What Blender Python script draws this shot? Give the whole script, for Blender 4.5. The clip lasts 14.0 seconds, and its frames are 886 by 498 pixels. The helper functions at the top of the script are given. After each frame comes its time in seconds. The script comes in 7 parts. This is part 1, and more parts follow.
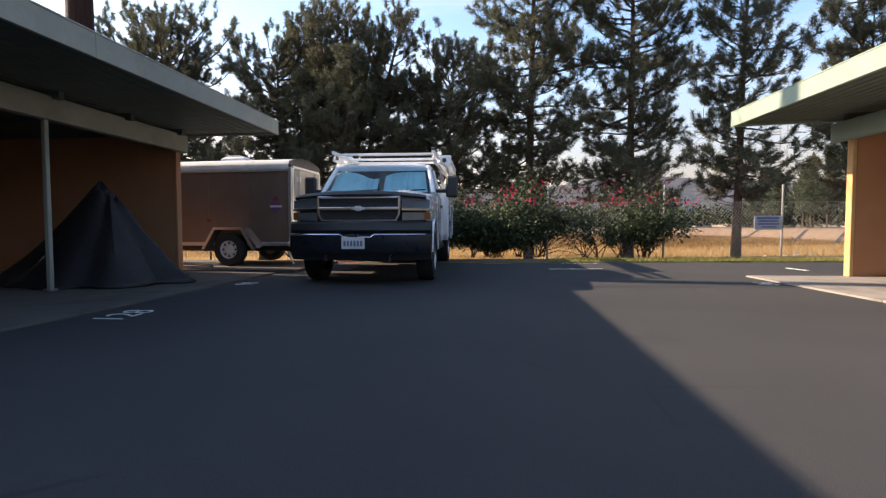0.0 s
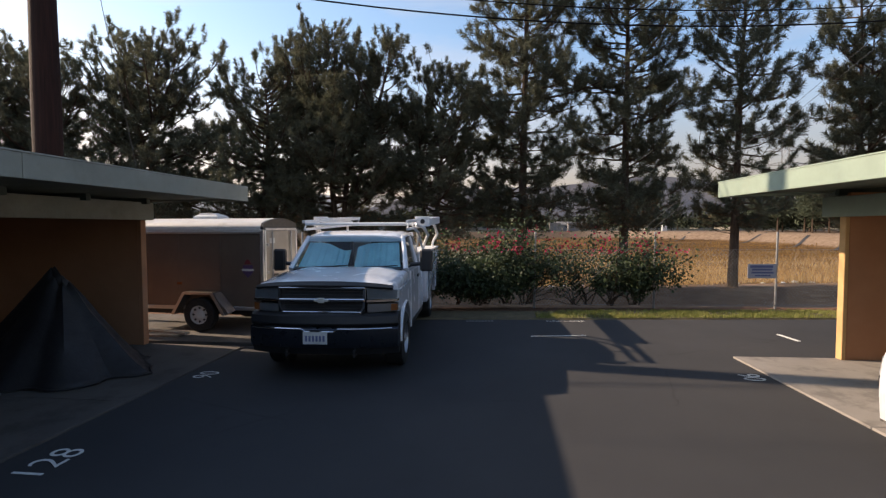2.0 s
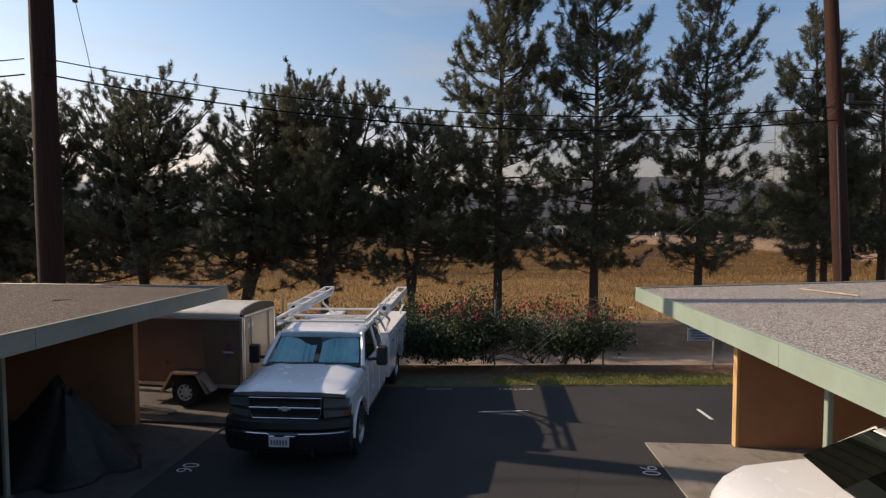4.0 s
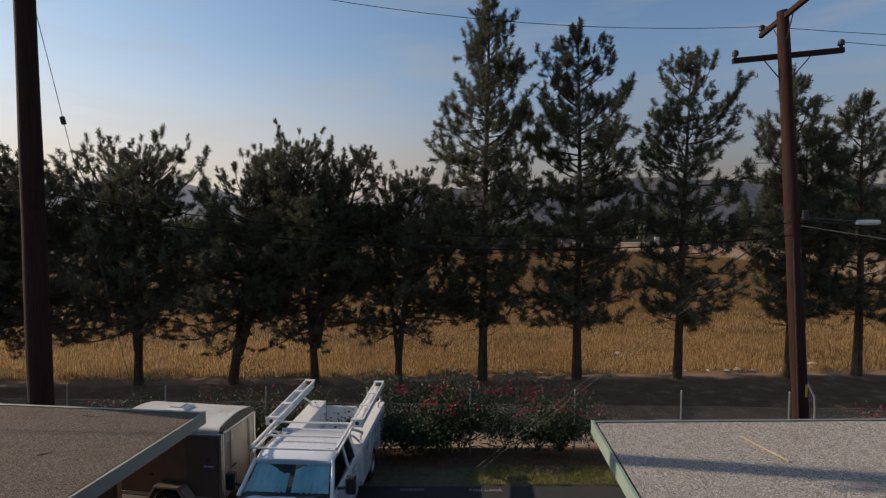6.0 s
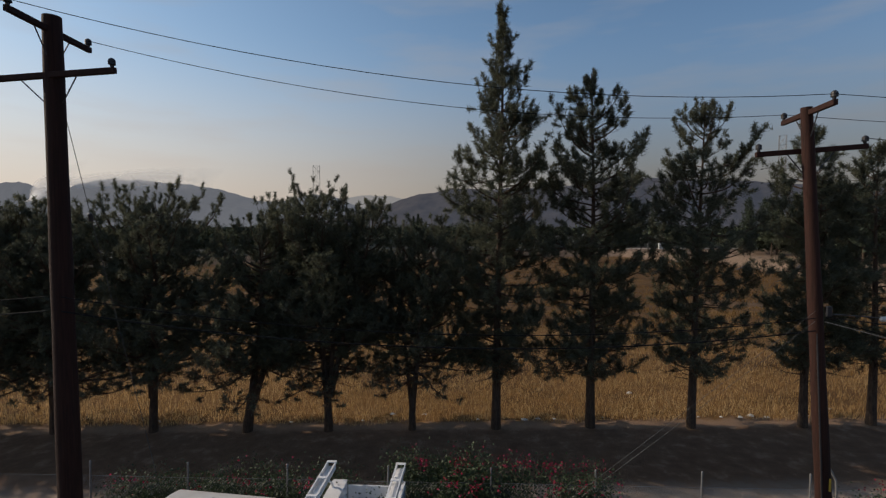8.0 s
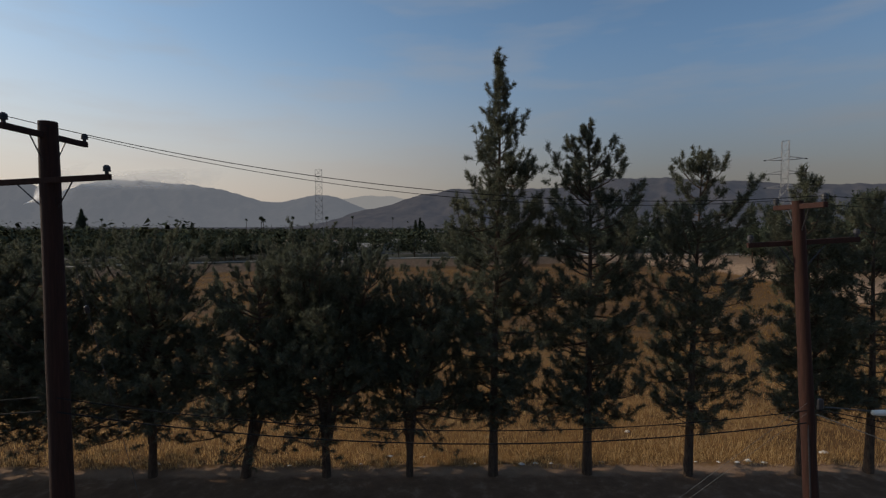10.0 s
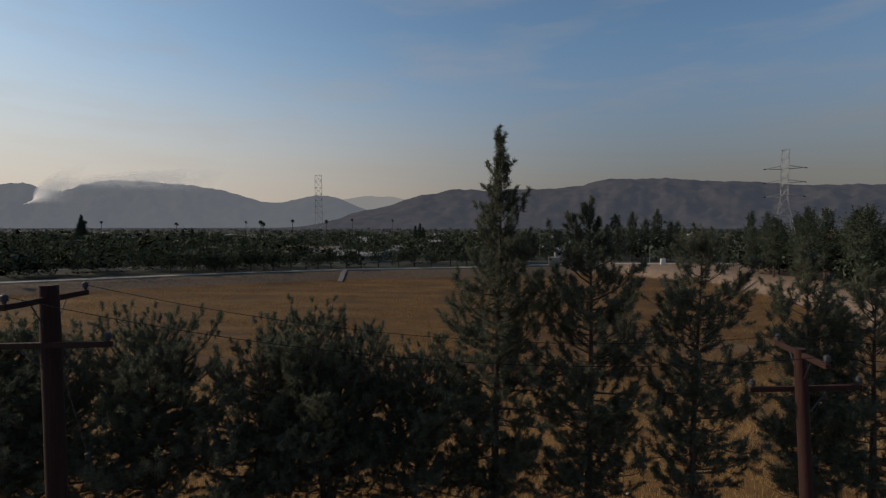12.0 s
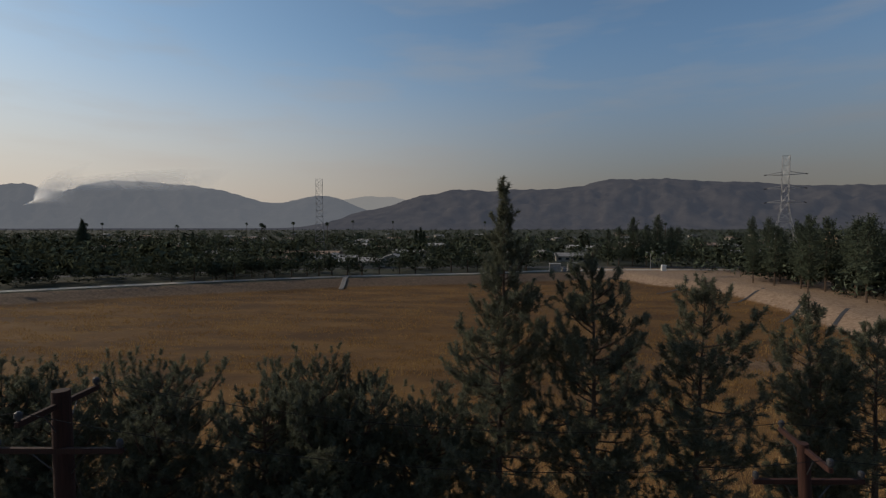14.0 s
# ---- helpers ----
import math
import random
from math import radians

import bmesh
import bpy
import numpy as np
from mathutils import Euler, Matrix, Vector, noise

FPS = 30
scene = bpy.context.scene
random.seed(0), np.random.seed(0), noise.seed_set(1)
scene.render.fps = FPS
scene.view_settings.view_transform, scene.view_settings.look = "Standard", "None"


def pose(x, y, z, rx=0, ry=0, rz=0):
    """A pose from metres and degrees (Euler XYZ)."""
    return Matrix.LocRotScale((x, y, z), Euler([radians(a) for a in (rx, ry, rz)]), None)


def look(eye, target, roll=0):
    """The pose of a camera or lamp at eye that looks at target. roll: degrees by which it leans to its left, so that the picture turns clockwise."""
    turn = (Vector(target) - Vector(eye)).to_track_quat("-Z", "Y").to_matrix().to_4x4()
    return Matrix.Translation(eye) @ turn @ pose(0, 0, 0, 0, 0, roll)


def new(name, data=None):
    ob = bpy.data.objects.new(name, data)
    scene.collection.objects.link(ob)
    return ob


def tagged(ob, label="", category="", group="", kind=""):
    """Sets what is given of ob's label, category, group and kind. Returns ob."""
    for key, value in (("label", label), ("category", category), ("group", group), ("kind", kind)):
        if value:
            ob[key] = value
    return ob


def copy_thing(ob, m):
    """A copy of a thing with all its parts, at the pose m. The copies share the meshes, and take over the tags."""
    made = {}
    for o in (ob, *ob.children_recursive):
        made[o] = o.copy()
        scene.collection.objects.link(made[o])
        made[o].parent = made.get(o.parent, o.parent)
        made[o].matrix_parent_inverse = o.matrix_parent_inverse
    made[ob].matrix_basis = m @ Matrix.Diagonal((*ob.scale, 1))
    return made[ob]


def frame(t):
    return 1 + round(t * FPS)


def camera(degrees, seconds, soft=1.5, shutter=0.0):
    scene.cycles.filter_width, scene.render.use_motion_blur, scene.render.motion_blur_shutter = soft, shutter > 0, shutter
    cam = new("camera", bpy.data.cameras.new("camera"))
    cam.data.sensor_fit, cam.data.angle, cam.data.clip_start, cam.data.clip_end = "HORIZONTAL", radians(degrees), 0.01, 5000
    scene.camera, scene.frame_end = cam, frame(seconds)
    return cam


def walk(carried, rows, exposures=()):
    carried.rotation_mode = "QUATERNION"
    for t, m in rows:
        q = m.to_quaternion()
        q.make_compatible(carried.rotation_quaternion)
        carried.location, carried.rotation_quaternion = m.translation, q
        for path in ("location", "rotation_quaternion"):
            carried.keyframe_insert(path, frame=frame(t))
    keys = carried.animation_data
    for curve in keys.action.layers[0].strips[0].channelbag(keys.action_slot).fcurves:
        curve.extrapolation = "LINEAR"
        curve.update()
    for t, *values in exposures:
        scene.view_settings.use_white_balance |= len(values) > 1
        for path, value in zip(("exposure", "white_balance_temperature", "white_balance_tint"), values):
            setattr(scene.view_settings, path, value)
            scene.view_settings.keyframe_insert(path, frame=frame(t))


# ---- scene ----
cam = camera(84.0, 14.0, 1.3)
PATH = [
    (0, pose(0.011, -0.291, 0.824, 87.41, 0.11, 6.04)),
    (0.5, pose(0.089, -0.227, 1.055, 87.41, 0.11, 6.10)),
    (1, pose(0.188, -0.110, 1.330, 87.41, 0.11, 6.16)),
    (1.5, pose(0.300, 0.058, 1.668, 87.41, 0.11, 6.20)),
    (2, pose(0.420, 0.161, 2.042, 87.41, 0.11, 6.25)),
    (4.5, pose(1.675, -1.125, 4.490, 87.41, 0.11, 5.94)),
    (5, pose(1.982, -1.237, 5.145, 87.41, 0.11, 6.00)),
    (5.5, pose(2.175, -1.233, 5.866, 87.41, 0.11, 6.06)),
    (6, pose(2.114, -1.180, 6.595, 87.41, 0.11, 6.11)),
    (6.5, pose(1.727, -1.149, 7.317, 87.41, 0.11, 6.15)),
    (7, pose(1.426, -1.171, 8.015, 87.41, 0.11, 6.18)),
    (9.5, pose(1.872, -1.200, 10.345, 87.41, 0.11, 6.68)),
    (10, pose(1.824, -1.148, 11.183, 87.41, 0.11, 6.67)),
    (10.5, pose(1.715, -1.049, 12.041, 87.41, 0.11, 6.66)),
    (11, pose(1.656, -0.957, 12.918, 87.41, 0.11, 6.65)),
    (11.5, pose(1.711, -0.942, 13.836, 87.41, 0.11, 6.64)),
    (12, pose(1.764, -0.971, 14.775, 87.41, 0.11, 6.64)),
    (12.5, pose(1.822, -1.002, 15.632, 87.41, 0.11, 6.64)),
    (13, pose(1.847, -1.002, 16.377, 87.41, 0.11, 6.65)),
    (13.5, pose(1.752, -0.985, 16.936, 87.41, 0.11, 6.67)),
    (14, pose(1.620, -1.010, 17.130, 87.41, 0.11, 6.69)),
]
EXPOSURES = [(0.0, 1.25, 7600, 17), (1.0, 0.94, 7600, 17), (2.0, 0.64, 7600, 17), (4.5, -0.10, 7500, 16), (7.0, -0.52, 7000, 13), (9.5, -0.67, 6850, 11), (14.0, -0.79, 6850, 10)]
walk(cam, PATH, EXPOSURES)

# ---- daylight: hazy afternoon, sun low from the side ----
SUN_EL, SUN_AHEAD = 29.0, 7.8
sun_way = Vector((-math.cos(radians(SUN_AHEAD)), math.sin(radians(SUN_AHEAD)), 0)) * math.cos(radians(SUN_EL))
sun_way.z = math.sin(radians(SUN_EL))
sun_data = bpy.data.lights.new("sun", "SUN")
sun_data.energy, sun_data.angle, sun_data.color = 4.8, radians(0.6), (1.0, 0.87, 0.71)
sun_lamp = new("sun", sun_data)
sun_lamp.matrix_world = look(sun_way * 60, (0, 0, 0))


def build_world():
    world = bpy.data.worlds.new("sky")
    scene.world = world
    world.use_nodes = True
    nt = world.node_tree
    n, l = nt.nodes, nt.links
    n.clear()
    out, bg = n.new("ShaderNodeOutputWorld"), n.new("ShaderNodeBackground")
    sky = n.new("ShaderNodeTexSky")
    sky.sky_type, sky.sun_disc = "NISHITA", False
    sky.sun_elevation, sky.sun_rotation = radians(SUN_EL), radians(-90 + SUN_AHEAD)
    sky.air_density, sky.dust_density, sky.ozone_density = 1.0, 0.6, 1.8
    tc, sep = n.new("ShaderNodeTexCoord"), n.new("ShaderNodeSeparateXYZ")
    l.new(tc.outputs["Generated"], sep.inputs[0])
    # smoke haze lying over the horizon, thicker towards the fire
    haze = n.new("ShaderNodeMapRange")
    haze.interpolation_type = "SMOOTHERSTEP"
    haze.inputs["From Min"].default_value, haze.inputs["From Max"].default_value = -0.03, 0.40
    haze.inputs["To Min"].default_value, haze.inputs["To Max"].default_value = 0.95, 0.0
    l.new(sep.outputs["Z"], haze.inputs["Value"])
    side = n.new("ShaderNodeMapRange")
    side.interpolation_type = "SMOOTHSTEP"
    side.inputs["From Min"].default_value, side.inputs["From Max"].default_value = -0.85, 0.6
    l.new(sep.outputs["X"], side.inputs["Value"])
    tint = n.new("ShaderNodeMix")
    tint.data_type = "RGBA"
    tint.inputs[6].default_value, tint.inputs[7].default_value = (5.5, 4.75, 4.3, 1), (1.46, 1.25, 1.14, 1)
    fade = n.new("ShaderNodeMapRange")
    fade.interpolation_type = "SMOOTHSTEP"
    fade.inputs["From Min"].default_value, fade.inputs["From Max"].default_value = -0.93, 0.36
    l.new(sep.outputs["X"], fade.inputs["Value"])
    l.new(fade.outputs[0], tint.inputs[0])
    # thin high cloud
    mp, no, cr = n.new("ShaderNodeMapping"), n.new("ShaderNodeTexNoise"), n.new("ShaderNodeMapRange")
    mp.inputs["Scale"].default_value = (1.6, 1.6, 9.0)
    l.new(tc.outputs["Generated"], mp.inputs[0])
    l.new(mp.outputs[0], no.inputs["Vector"])
    no.inputs["Scale"].default_value, no.inputs["Detail"].default_value = 2.2, 6.0
    l.new(no.outputs[0], cr.inputs["Value"])
    cr.inputs["From Min"].default_value, cr.inputs["From Max"].default_value = 0.5, 0.78
    cr.inputs["To Min"].default_value, cr.inputs["To Max"].default_value = 0.0, 0.34
    mix1, mix2 = n.new("ShaderNodeMix"), n.new("ShaderNodeMix")
    mix1.data_type = mix2.data_type = "RGBA"
    l.new(cr.outputs[0], mix1.inputs[0])
    cool = n.new("ShaderNodeMix")
    cool.data_type, cool.blend_type = "RGBA", "MULTIPLY"
    cool.inputs[0].default_value = 1.0
    away = n.new("ShaderNodeMix")
    away.data_type = "RGBA"
    away.inputs[6].default_value, away.inputs[7].default_value = (0.92, 1.01, 1.0, 1), (0.70, 0.84, 0.92, 1)
    l.new(side.outputs[0], away.inputs[0])
    l.new(away.outputs[2], cool.inputs[7])
    l.new(sky.outputs[0], cool.inputs[6])
    l.new(cool.outputs[2], mix1.inputs[6])
    mix1.inputs[7].default_value = (3.2, 3.1, 3.0, 1)
    l.new(haze.outputs[0], mix2.inputs[0])
    l.new(mix1.outputs[2], mix2.inputs[6])
    l.new(tint.outputs[2], mix2.inputs[7])
    l.new(mix2.outputs[2], bg.inputs[0])
    bg.inputs[1].default_value = 0.18
    l.new(bg.outputs[0], out.inputs[0])


build_world()

# ---- mesh helpers ----


class Geo:
    """Collects vertices and faces of one mesh."""

    def __init__(self):
        self.v, self.f = [], []

    def add(self, verts, faces):
        k = len(self.v)
        self.v += [tuple(p) for p in verts]
        self.f += [tuple(i + k for i in q) for q in faces]
        return self

    def box(self, c, s, b=0.0, m=None):
        """A box of size s round c with chamfered edges."""
        hx, hy, hz = s[0] / 2, s[1] / 2, s[2] / 2
        b = min(b, hx * 0.45, hy * 0.45, hz * 0.45)
        if b <= 0:
            vs = [(x * hx, y * hy, z * hz) for x in (-1, 1) for y in (-1, 1) for z in (-1, 1)]
            fs = [(0, 1, 3, 2), (4, 6, 7, 5), (0, 4, 5, 1), (2, 3, 7, 6), (0, 2, 6, 4), (1, 5, 7, 3)]
        else:
            vs, idx = [], {}
            for x in (-1, 1):
                for y in (-1, 1):
                    for z in (-1, 1):
                        for a in range(3):
                            q = [x * (hx - b), y * (hy - b), z * (hz - b)]
                            q[a] = (x * hx, y * hy, z * hz)[a]
                            idx[(x, y, z, a)] = len(vs)
                            vs.append(tuple(q))
            fs = []
            for a in range(3):
                o, p = [(1, 2), (2, 0), (0, 1)][a]
                for s1 in (-1, 1):
                    ring = []
                    for u, w in ((-1, -1), (1, -1), (1, 1), (-1, 1)):
                        q = [0, 0, 0]
                        q[a], q[o], q[p] = s1, u, w
                        ring.append(idx[(*q, a)])
                    fs.append(tuple(ring if s1 > 0 else ring[::-1]))
                for u in (-1, 1):
                    for w in (-1, 1):
                        q0, q1 = [0, 0, 0], [0, 0, 0]
                        q0[a], q1[a], q0[o], q1[o], q0[p], q1[p] = -1, 1, u, u, w, w
                        quad = (idx[(*q0, o)], idx[(*q1, o)], idx[(*q1, p)], idx[(*q0, p)])
                        fs.append(quad if u * w > 0 else quad[::-1])
            for x in (-1, 1):
                for y in (-1, 1):
                    for z in (-1, 1):
                        tri = (idx[(x, y, z, 0)], idx[(x, y, z, 1)], idx[(x, y, z, 2)])
                        fs.append(tri if x * y * z > 0 else tri[::-1])
        m = m or Matrix()
        t = Matrix.Translation(c) @ m
        return self.add([t @ Vector(p) for p in vs], fs)

    def tube(self, pts, rad, n=8, caps=True):
        """A tube along pts; rad: one radius or one for each point."""
        pts = [Vector(p) for p in pts]
        rad = [rad] * len(pts) if isinstance(rad, (int, float)) else rad
        vs, fs, ref = [], [], None
        for i, p in enumerate(pts):
            d = (pts[min(i + 1, len(pts) - 1)] - pts[max(i - 1, 0)]).normalized()
            if ref is None:
                ref = d.orthogonal().normalized()
            a = (ref - d * ref.dot(d)).normalized()
            ref, b = a, d.cross(a)
            vs += [p + (a * math.cos(6.28319 * k / n) + b * math.sin(6.28319 * k / n)) * rad[i] for k in range(n)]
        for i in range(len(pts) - 1):
            for k in range(n):
                j = (k + 1) % n
                fs.append((i * n + k, i * n + j, i * n + n + j, i * n + n + k))
        if caps:
            fs.append(tuple(range(n))[::-1])
            fs.append(tuple(range((len(pts) - 1) * n, len(pts) * n)))
        return self.add(vs, fs)

    def loft(self, rings, caps=True, close=True):
        """Joins rings of equally many points."""
        n = len(rings[0])
        vs, fs = [p for r in rings for p in r], []
        for i in range(len(rings) - 1):
            for k in range(n if close else n - 1):
                j = (k + 1) % n
                fs.append((i * n + k, i * n + j, i * n + n + j, i * n + n + k))
        if caps:
            fs.append(tuple(range(n))[::-1])
            fs.append(tuple(range((len(rings) - 1) * n, len(rings) * n)))
        return self.add(vs, fs)

    def lathe(self, c, axis, prof, n=24, caps=True):
        """Turns (along, radius) pairs round axis through c."""
        axis = Vector(axis).normalized()
        a = axis.orthogonal().normalized()
        b = axis.cross(a)
        c = Vector(c)
        rings = [[c + axis * h + (a * math.cos(6.28319 * k / n) + b * math.sin(6.28319 * k / n)) * r for k in range(n)] for h, r in prof]
        return self.loft(rings, caps)

    def prism(self, poly, off):
        """Pushes a flat polygon along off."""
        off = Vector(off)
        poly = [Vector(p) for p in poly]
        return self.loft([poly, [p + off for p in poly]])


def mesh_of(name, g, mat, smooth=False, fix=True):
    me = bpy.data.meshes.new(name)
    me.from_pydata(g.v, [], g.f)
    if fix and len(g.f) < 20000:
        bm = bmesh.new()
        bm.from_mesh(me)
        bmesh.ops.recalc_face_normals(bm, faces=bm.faces)
        bm.to_mesh(me)
        bm.free()
    me.materials.append(mat)
    if smooth:
        me.shade_smooth()
        me.set_sharp_from_angle(angle=radians(smooth if smooth > 1 else 35))
    return me


def part(name, g, mat, parent=None, label="", smooth=False, fix=True):
    """Links a Geo as one mesh object, under parent if given."""
    ob = new(name, mesh_of(name, g, mat, smooth, fix))
    if parent is not None:
        ob.parent = parent
    if label:
        tagged(ob, label)
    return ob


def thing(name, m, label, category, group="", kind=""):
    ob = new(name)
    ob.matrix_world = m
    ob.empty_display_size = 0.2
    return tagged(ob, label, category, group, kind)


def raw_mesh(name, verts, faces, mat, loops=3):
    """A mesh from arrays of vertices and equal-sided faces."""
    me = bpy.data.meshes.new(name)
    verts, faces = np.asarray(verts, np.float32), np.asarray(faces, np.int32)
    me.vertices.add(len(verts))
    me.vertices.foreach_set("co", verts.ravel())
    me.loops.add(faces.size)
    me.loops.foreach_set("vertex_index", faces.ravel())
    me.polygons.add(len(faces))
    me.polygons.foreach_set("loop_start", np.arange(0, faces.size, loops, dtype=np.int32))
    me.polygons.foreach_set("loop_total", np.full(len(faces), loops, np.int32))
    me.update(calc_edges=True)
    me.materials.append(mat)
    return me


# ---- materials ----


def ramp_node(nt, fac, stops):
    r = nt.nodes.new("ShaderNodeValToRGB")
    while len(r.color_ramp.elements) < len(stops):
        r.color_ramp.elements.new(0.5)
    for e, (p, c) in zip(r.color_ramp.elements, stops):
        e.position, e.color = p, (*c, 1)
    nt.links.new(fac, r.inputs[0])
    return r.outputs[0]


def noise_node(nt, vec, scale, detail=4.0, rough=0.55):
    n = nt.nodes.new("ShaderNodeTexNoise")
    n.inputs["Scale"].default_value, n.inputs["Detail"].default_value, n.inputs["Roughness"].default_value = scale, detail, rough
    if vec is not None:
        nt.links.new(vec, n.inputs["Vector"])
    return n.outputs[0]


def mix_node(nt, fac, a, b, mode="MIX"):
    m = nt.nodes.new("ShaderNodeMix")
    m.data_type, m.blend_type = "RGBA", mode
    for value, socket in ((fac, m.inputs[0]), (a, m.inputs[6]), (b, m.inputs[7])):
        if isinstance(value, (int, float)):
            socket.default_value = value
        elif isinstance(value, tuple):
            socket.default_value = (*value, 1)
        else:
            nt.links.new(value, socket)
    return m.outputs[2]


def map_node(nt, value, a, b, c=0.0, d=1.0):
    m = nt.nodes.new("ShaderNodeMapRange")
    m.interpolation_type = "SMOOTHSTEP"
    for k, q in zip(("From Min", "From Max", "To Min", "To Max"), (a, b, c, d)):
        m.inputs[k].default_value = q
    nt.links.new(value, m.inputs["Value"])
    return m.outputs[0]


def calc(nt, op, a, b):
    m = nt.nodes.new("ShaderNodeMath")
    m.operation = op
    for q, s in zip((a, b), m.inputs):
        if isinstance(q, (int, float)):
            s.default_value = q
        else:
            nt.links.new(q, s)
    return m.outputs[0]


def base_mat(name, rough=0.8, metal=0.0, spec=0.5):
    m = bpy.data.materials.new(name)
    m.use_nodes = True
    nt = m.node_tree
    bs = nt.nodes["Principled BSDF"]
    bs.inputs["Roughness"].default_value, bs.inputs["Metallic"].default_value = rough, metal
    bs.inputs["Specular IOR Level"].default_value = spec
    tc = nt.nodes.new("ShaderNodeTexCoord")
    return m, nt, bs, tc.outputs["Object"]


def bump_to(nt, bs, height, strength, dist=0.02):
    b = nt.nodes.new("ShaderNodeBump")
    b.inputs["Strength"].default_value, b.inputs["Distance"].default_value = strength, dist
    nt.links.new(height, b.inputs["Height"])
    nt.links.new(b.outputs[0], bs.inputs["Normal"])


def plain(name, col, rough=0.5, metal=0.0, vary=0.15, scale=6.0, spec=0.5, bump=0.0, bscale=60.0, dirt=None, coat=0.0):
    """A surface with cloudy wear and fine grain."""
    m, nt, bs, ob = base_mat(name, rough, metal, spec)
    lo, hi = tuple(c * (1 - vary) for c in col), tuple(min(1, c * (1 + vary)) for c in col)
    c = ramp_node(nt, noise_node(nt, ob, scale, 5), [(0.3, lo), (0.7, hi)])
    c = mix_node(nt, map_node(nt, noise_node(nt, ob, scale * 9, 3), 0.3, 0.75, 0.0, 0.35), c, tuple(q * (1 - vary) for q in col))
    if dirt:
        c = mix_node(nt, map_node(nt, noise_node(nt, ob, scale * 0.6, 7, 0.7), 0.52, 0.72, 0.0, 0.7), c, dirt)
    nt.links.new(c, bs.inputs["Base Color"])
    r = map_node(nt, noise_node(nt, ob, scale * 2.3, 4), 0.25, 0.75, max(0.02, rough * 0.85), min(1, rough * 1.15))
    nt.links.new(r, bs.inputs["Roughness"])
    if bump:
        bump_to(nt, bs, noise_node(nt, ob, bscale, 4), bump, 0.01)
    if coat:
        bs.inputs["Coat Weight"].default_value, bs.inputs["Coat Roughness"].default_value = coat, 0.08
    return m


def asphalt_mat():
    m, nt, bs, ob = base_mat("asphalt", 0.9, 0, 0.3)
    big = noise_node(nt, ob, 0.35, 5, 0.6)
    c = ramp_node(nt, big, [(0.32, (0.0235, 0.0250, 0.0285)), (0.68, (0.0415, 0.0415, 0.0440))])
    fine = noise_node(nt, ob, 140, 3, 0.7)
    c = mix_node(nt, map_node(nt, fine, 0.35, 0.8, 0.0, 0.5), c, (0.085, 0.081, 0.079))
    stain = noise_node(nt, ob, 1.7, 6, 0.65)
    c = mix_node(nt, map_node(nt, stain, 0.6, 0.72, 0.0, 0.55), c, (0.03, 0.029, 0.03))
    vo = nt.nodes.new("ShaderNodeTexVoronoi")
    vo.feature = "DISTANCE_TO_EDGE"
    vo.inputs["Scale"].default_value = 0.33
    wob = mix_node(nt, 0.12, ob, noise_node(nt, ob, 2.5, 5))
    nt.links.new(wob, vo.inputs["Vector"])
    crack = calc(nt, "MULTIPLY", map_node(nt, vo.outputs[0], 0.0, 0.006, 0.55, 0.0), map_node(nt, noise_node(nt, ob, 0.5, 3), 0.5, 0.62))
    c = mix_node(nt, crack, c, (0.02, 0.02, 0.02))
    nt.links.new(c, bs.inputs["Base Color"])
    bump_to(nt, bs, noise_node(nt, ob, 110, 4, 0.7), 0.5, 0.006)
    return m


def concrete_mat(name, col=(0.36, 0.34, 0.31)):
    m, nt, bs, ob = base_mat(name, 0.9, 0, 0.3)
    c = ramp_node(nt, noise_node(nt, ob, 0.9, 6, 0.65), [(0.25, tuple(q * 0.75 for q in col)), (0.7, tuple(q * 1.1 for q in col))])
    c = mix_node(nt, map_node(nt, noise_node(nt, ob, 1.5, 7, 0.72), 0.48, 0.66, 0.0, 0.6), c, tuple(q * 0.42 for q in col))
    c = mix_node(nt, map_node(nt, noise_node(nt, ob, 70, 3), 0.4, 0.8, 0, 0.3), c, tuple(q * 0.7 for q in col))
    nt.links.new(c, bs.inputs["Base Color"])
    bump_to(nt, bs, noise_node(nt, ob, 60, 5), 0.35, 0.006)
    return m


def gravel_mat(name, tint):
    m, nt, bs, ob = base_mat(name, 0.95, 0, 0.2)
    vo = nt.nodes.new("ShaderNodeTexVoronoi")
    vo.inputs["Scale"].default_value = 72
    nt.links.new(ob, vo.inputs["Vector"])
    sep = nt.nodes.new("ShaderNodeSeparateXYZ")
    nt.links.new(vo.outputs["Color"], sep.inputs[0])
    c = ramp_node(nt, sep.outputs[0], [(0.0, (0.10, 0.088, 0.078)), (0.3, (0.34, 0.31, 0.285)), (0.7, (0.52, 0.485, 0.455)), (1.0, (0.74, 0.70, 0.665))])
    c = mix_node(nt, map_node(nt, vo.outputs["Distance"], 0.35, 0.75, 0, 0.7), c, (0.12, 0.105, 0.09))
    c = mix_node(nt, map_node(nt, noise_node(nt, ob, 0.9, 7, 0.7), 0.5, 0.75, 0, 0.4), c, (0.25, 0.21, 0.175))
    c = mix_node(nt, map_node(nt, noise_node(nt, ob, 21, 3, 0.6), 0.56, 0.7, 0, 0.6), c, (0.12, 0.10, 0.085))
    c = mix_node(nt, 1.0, c, tint, "MULTIPLY")
    nt.links.new(c, bs.inputs["Base Color"])
    h = calc(nt, "SUBTRACT", 1.0, vo.outputs["Distance"])
    bump_to(nt, bs, h, 0.7, 0.012)
    return m


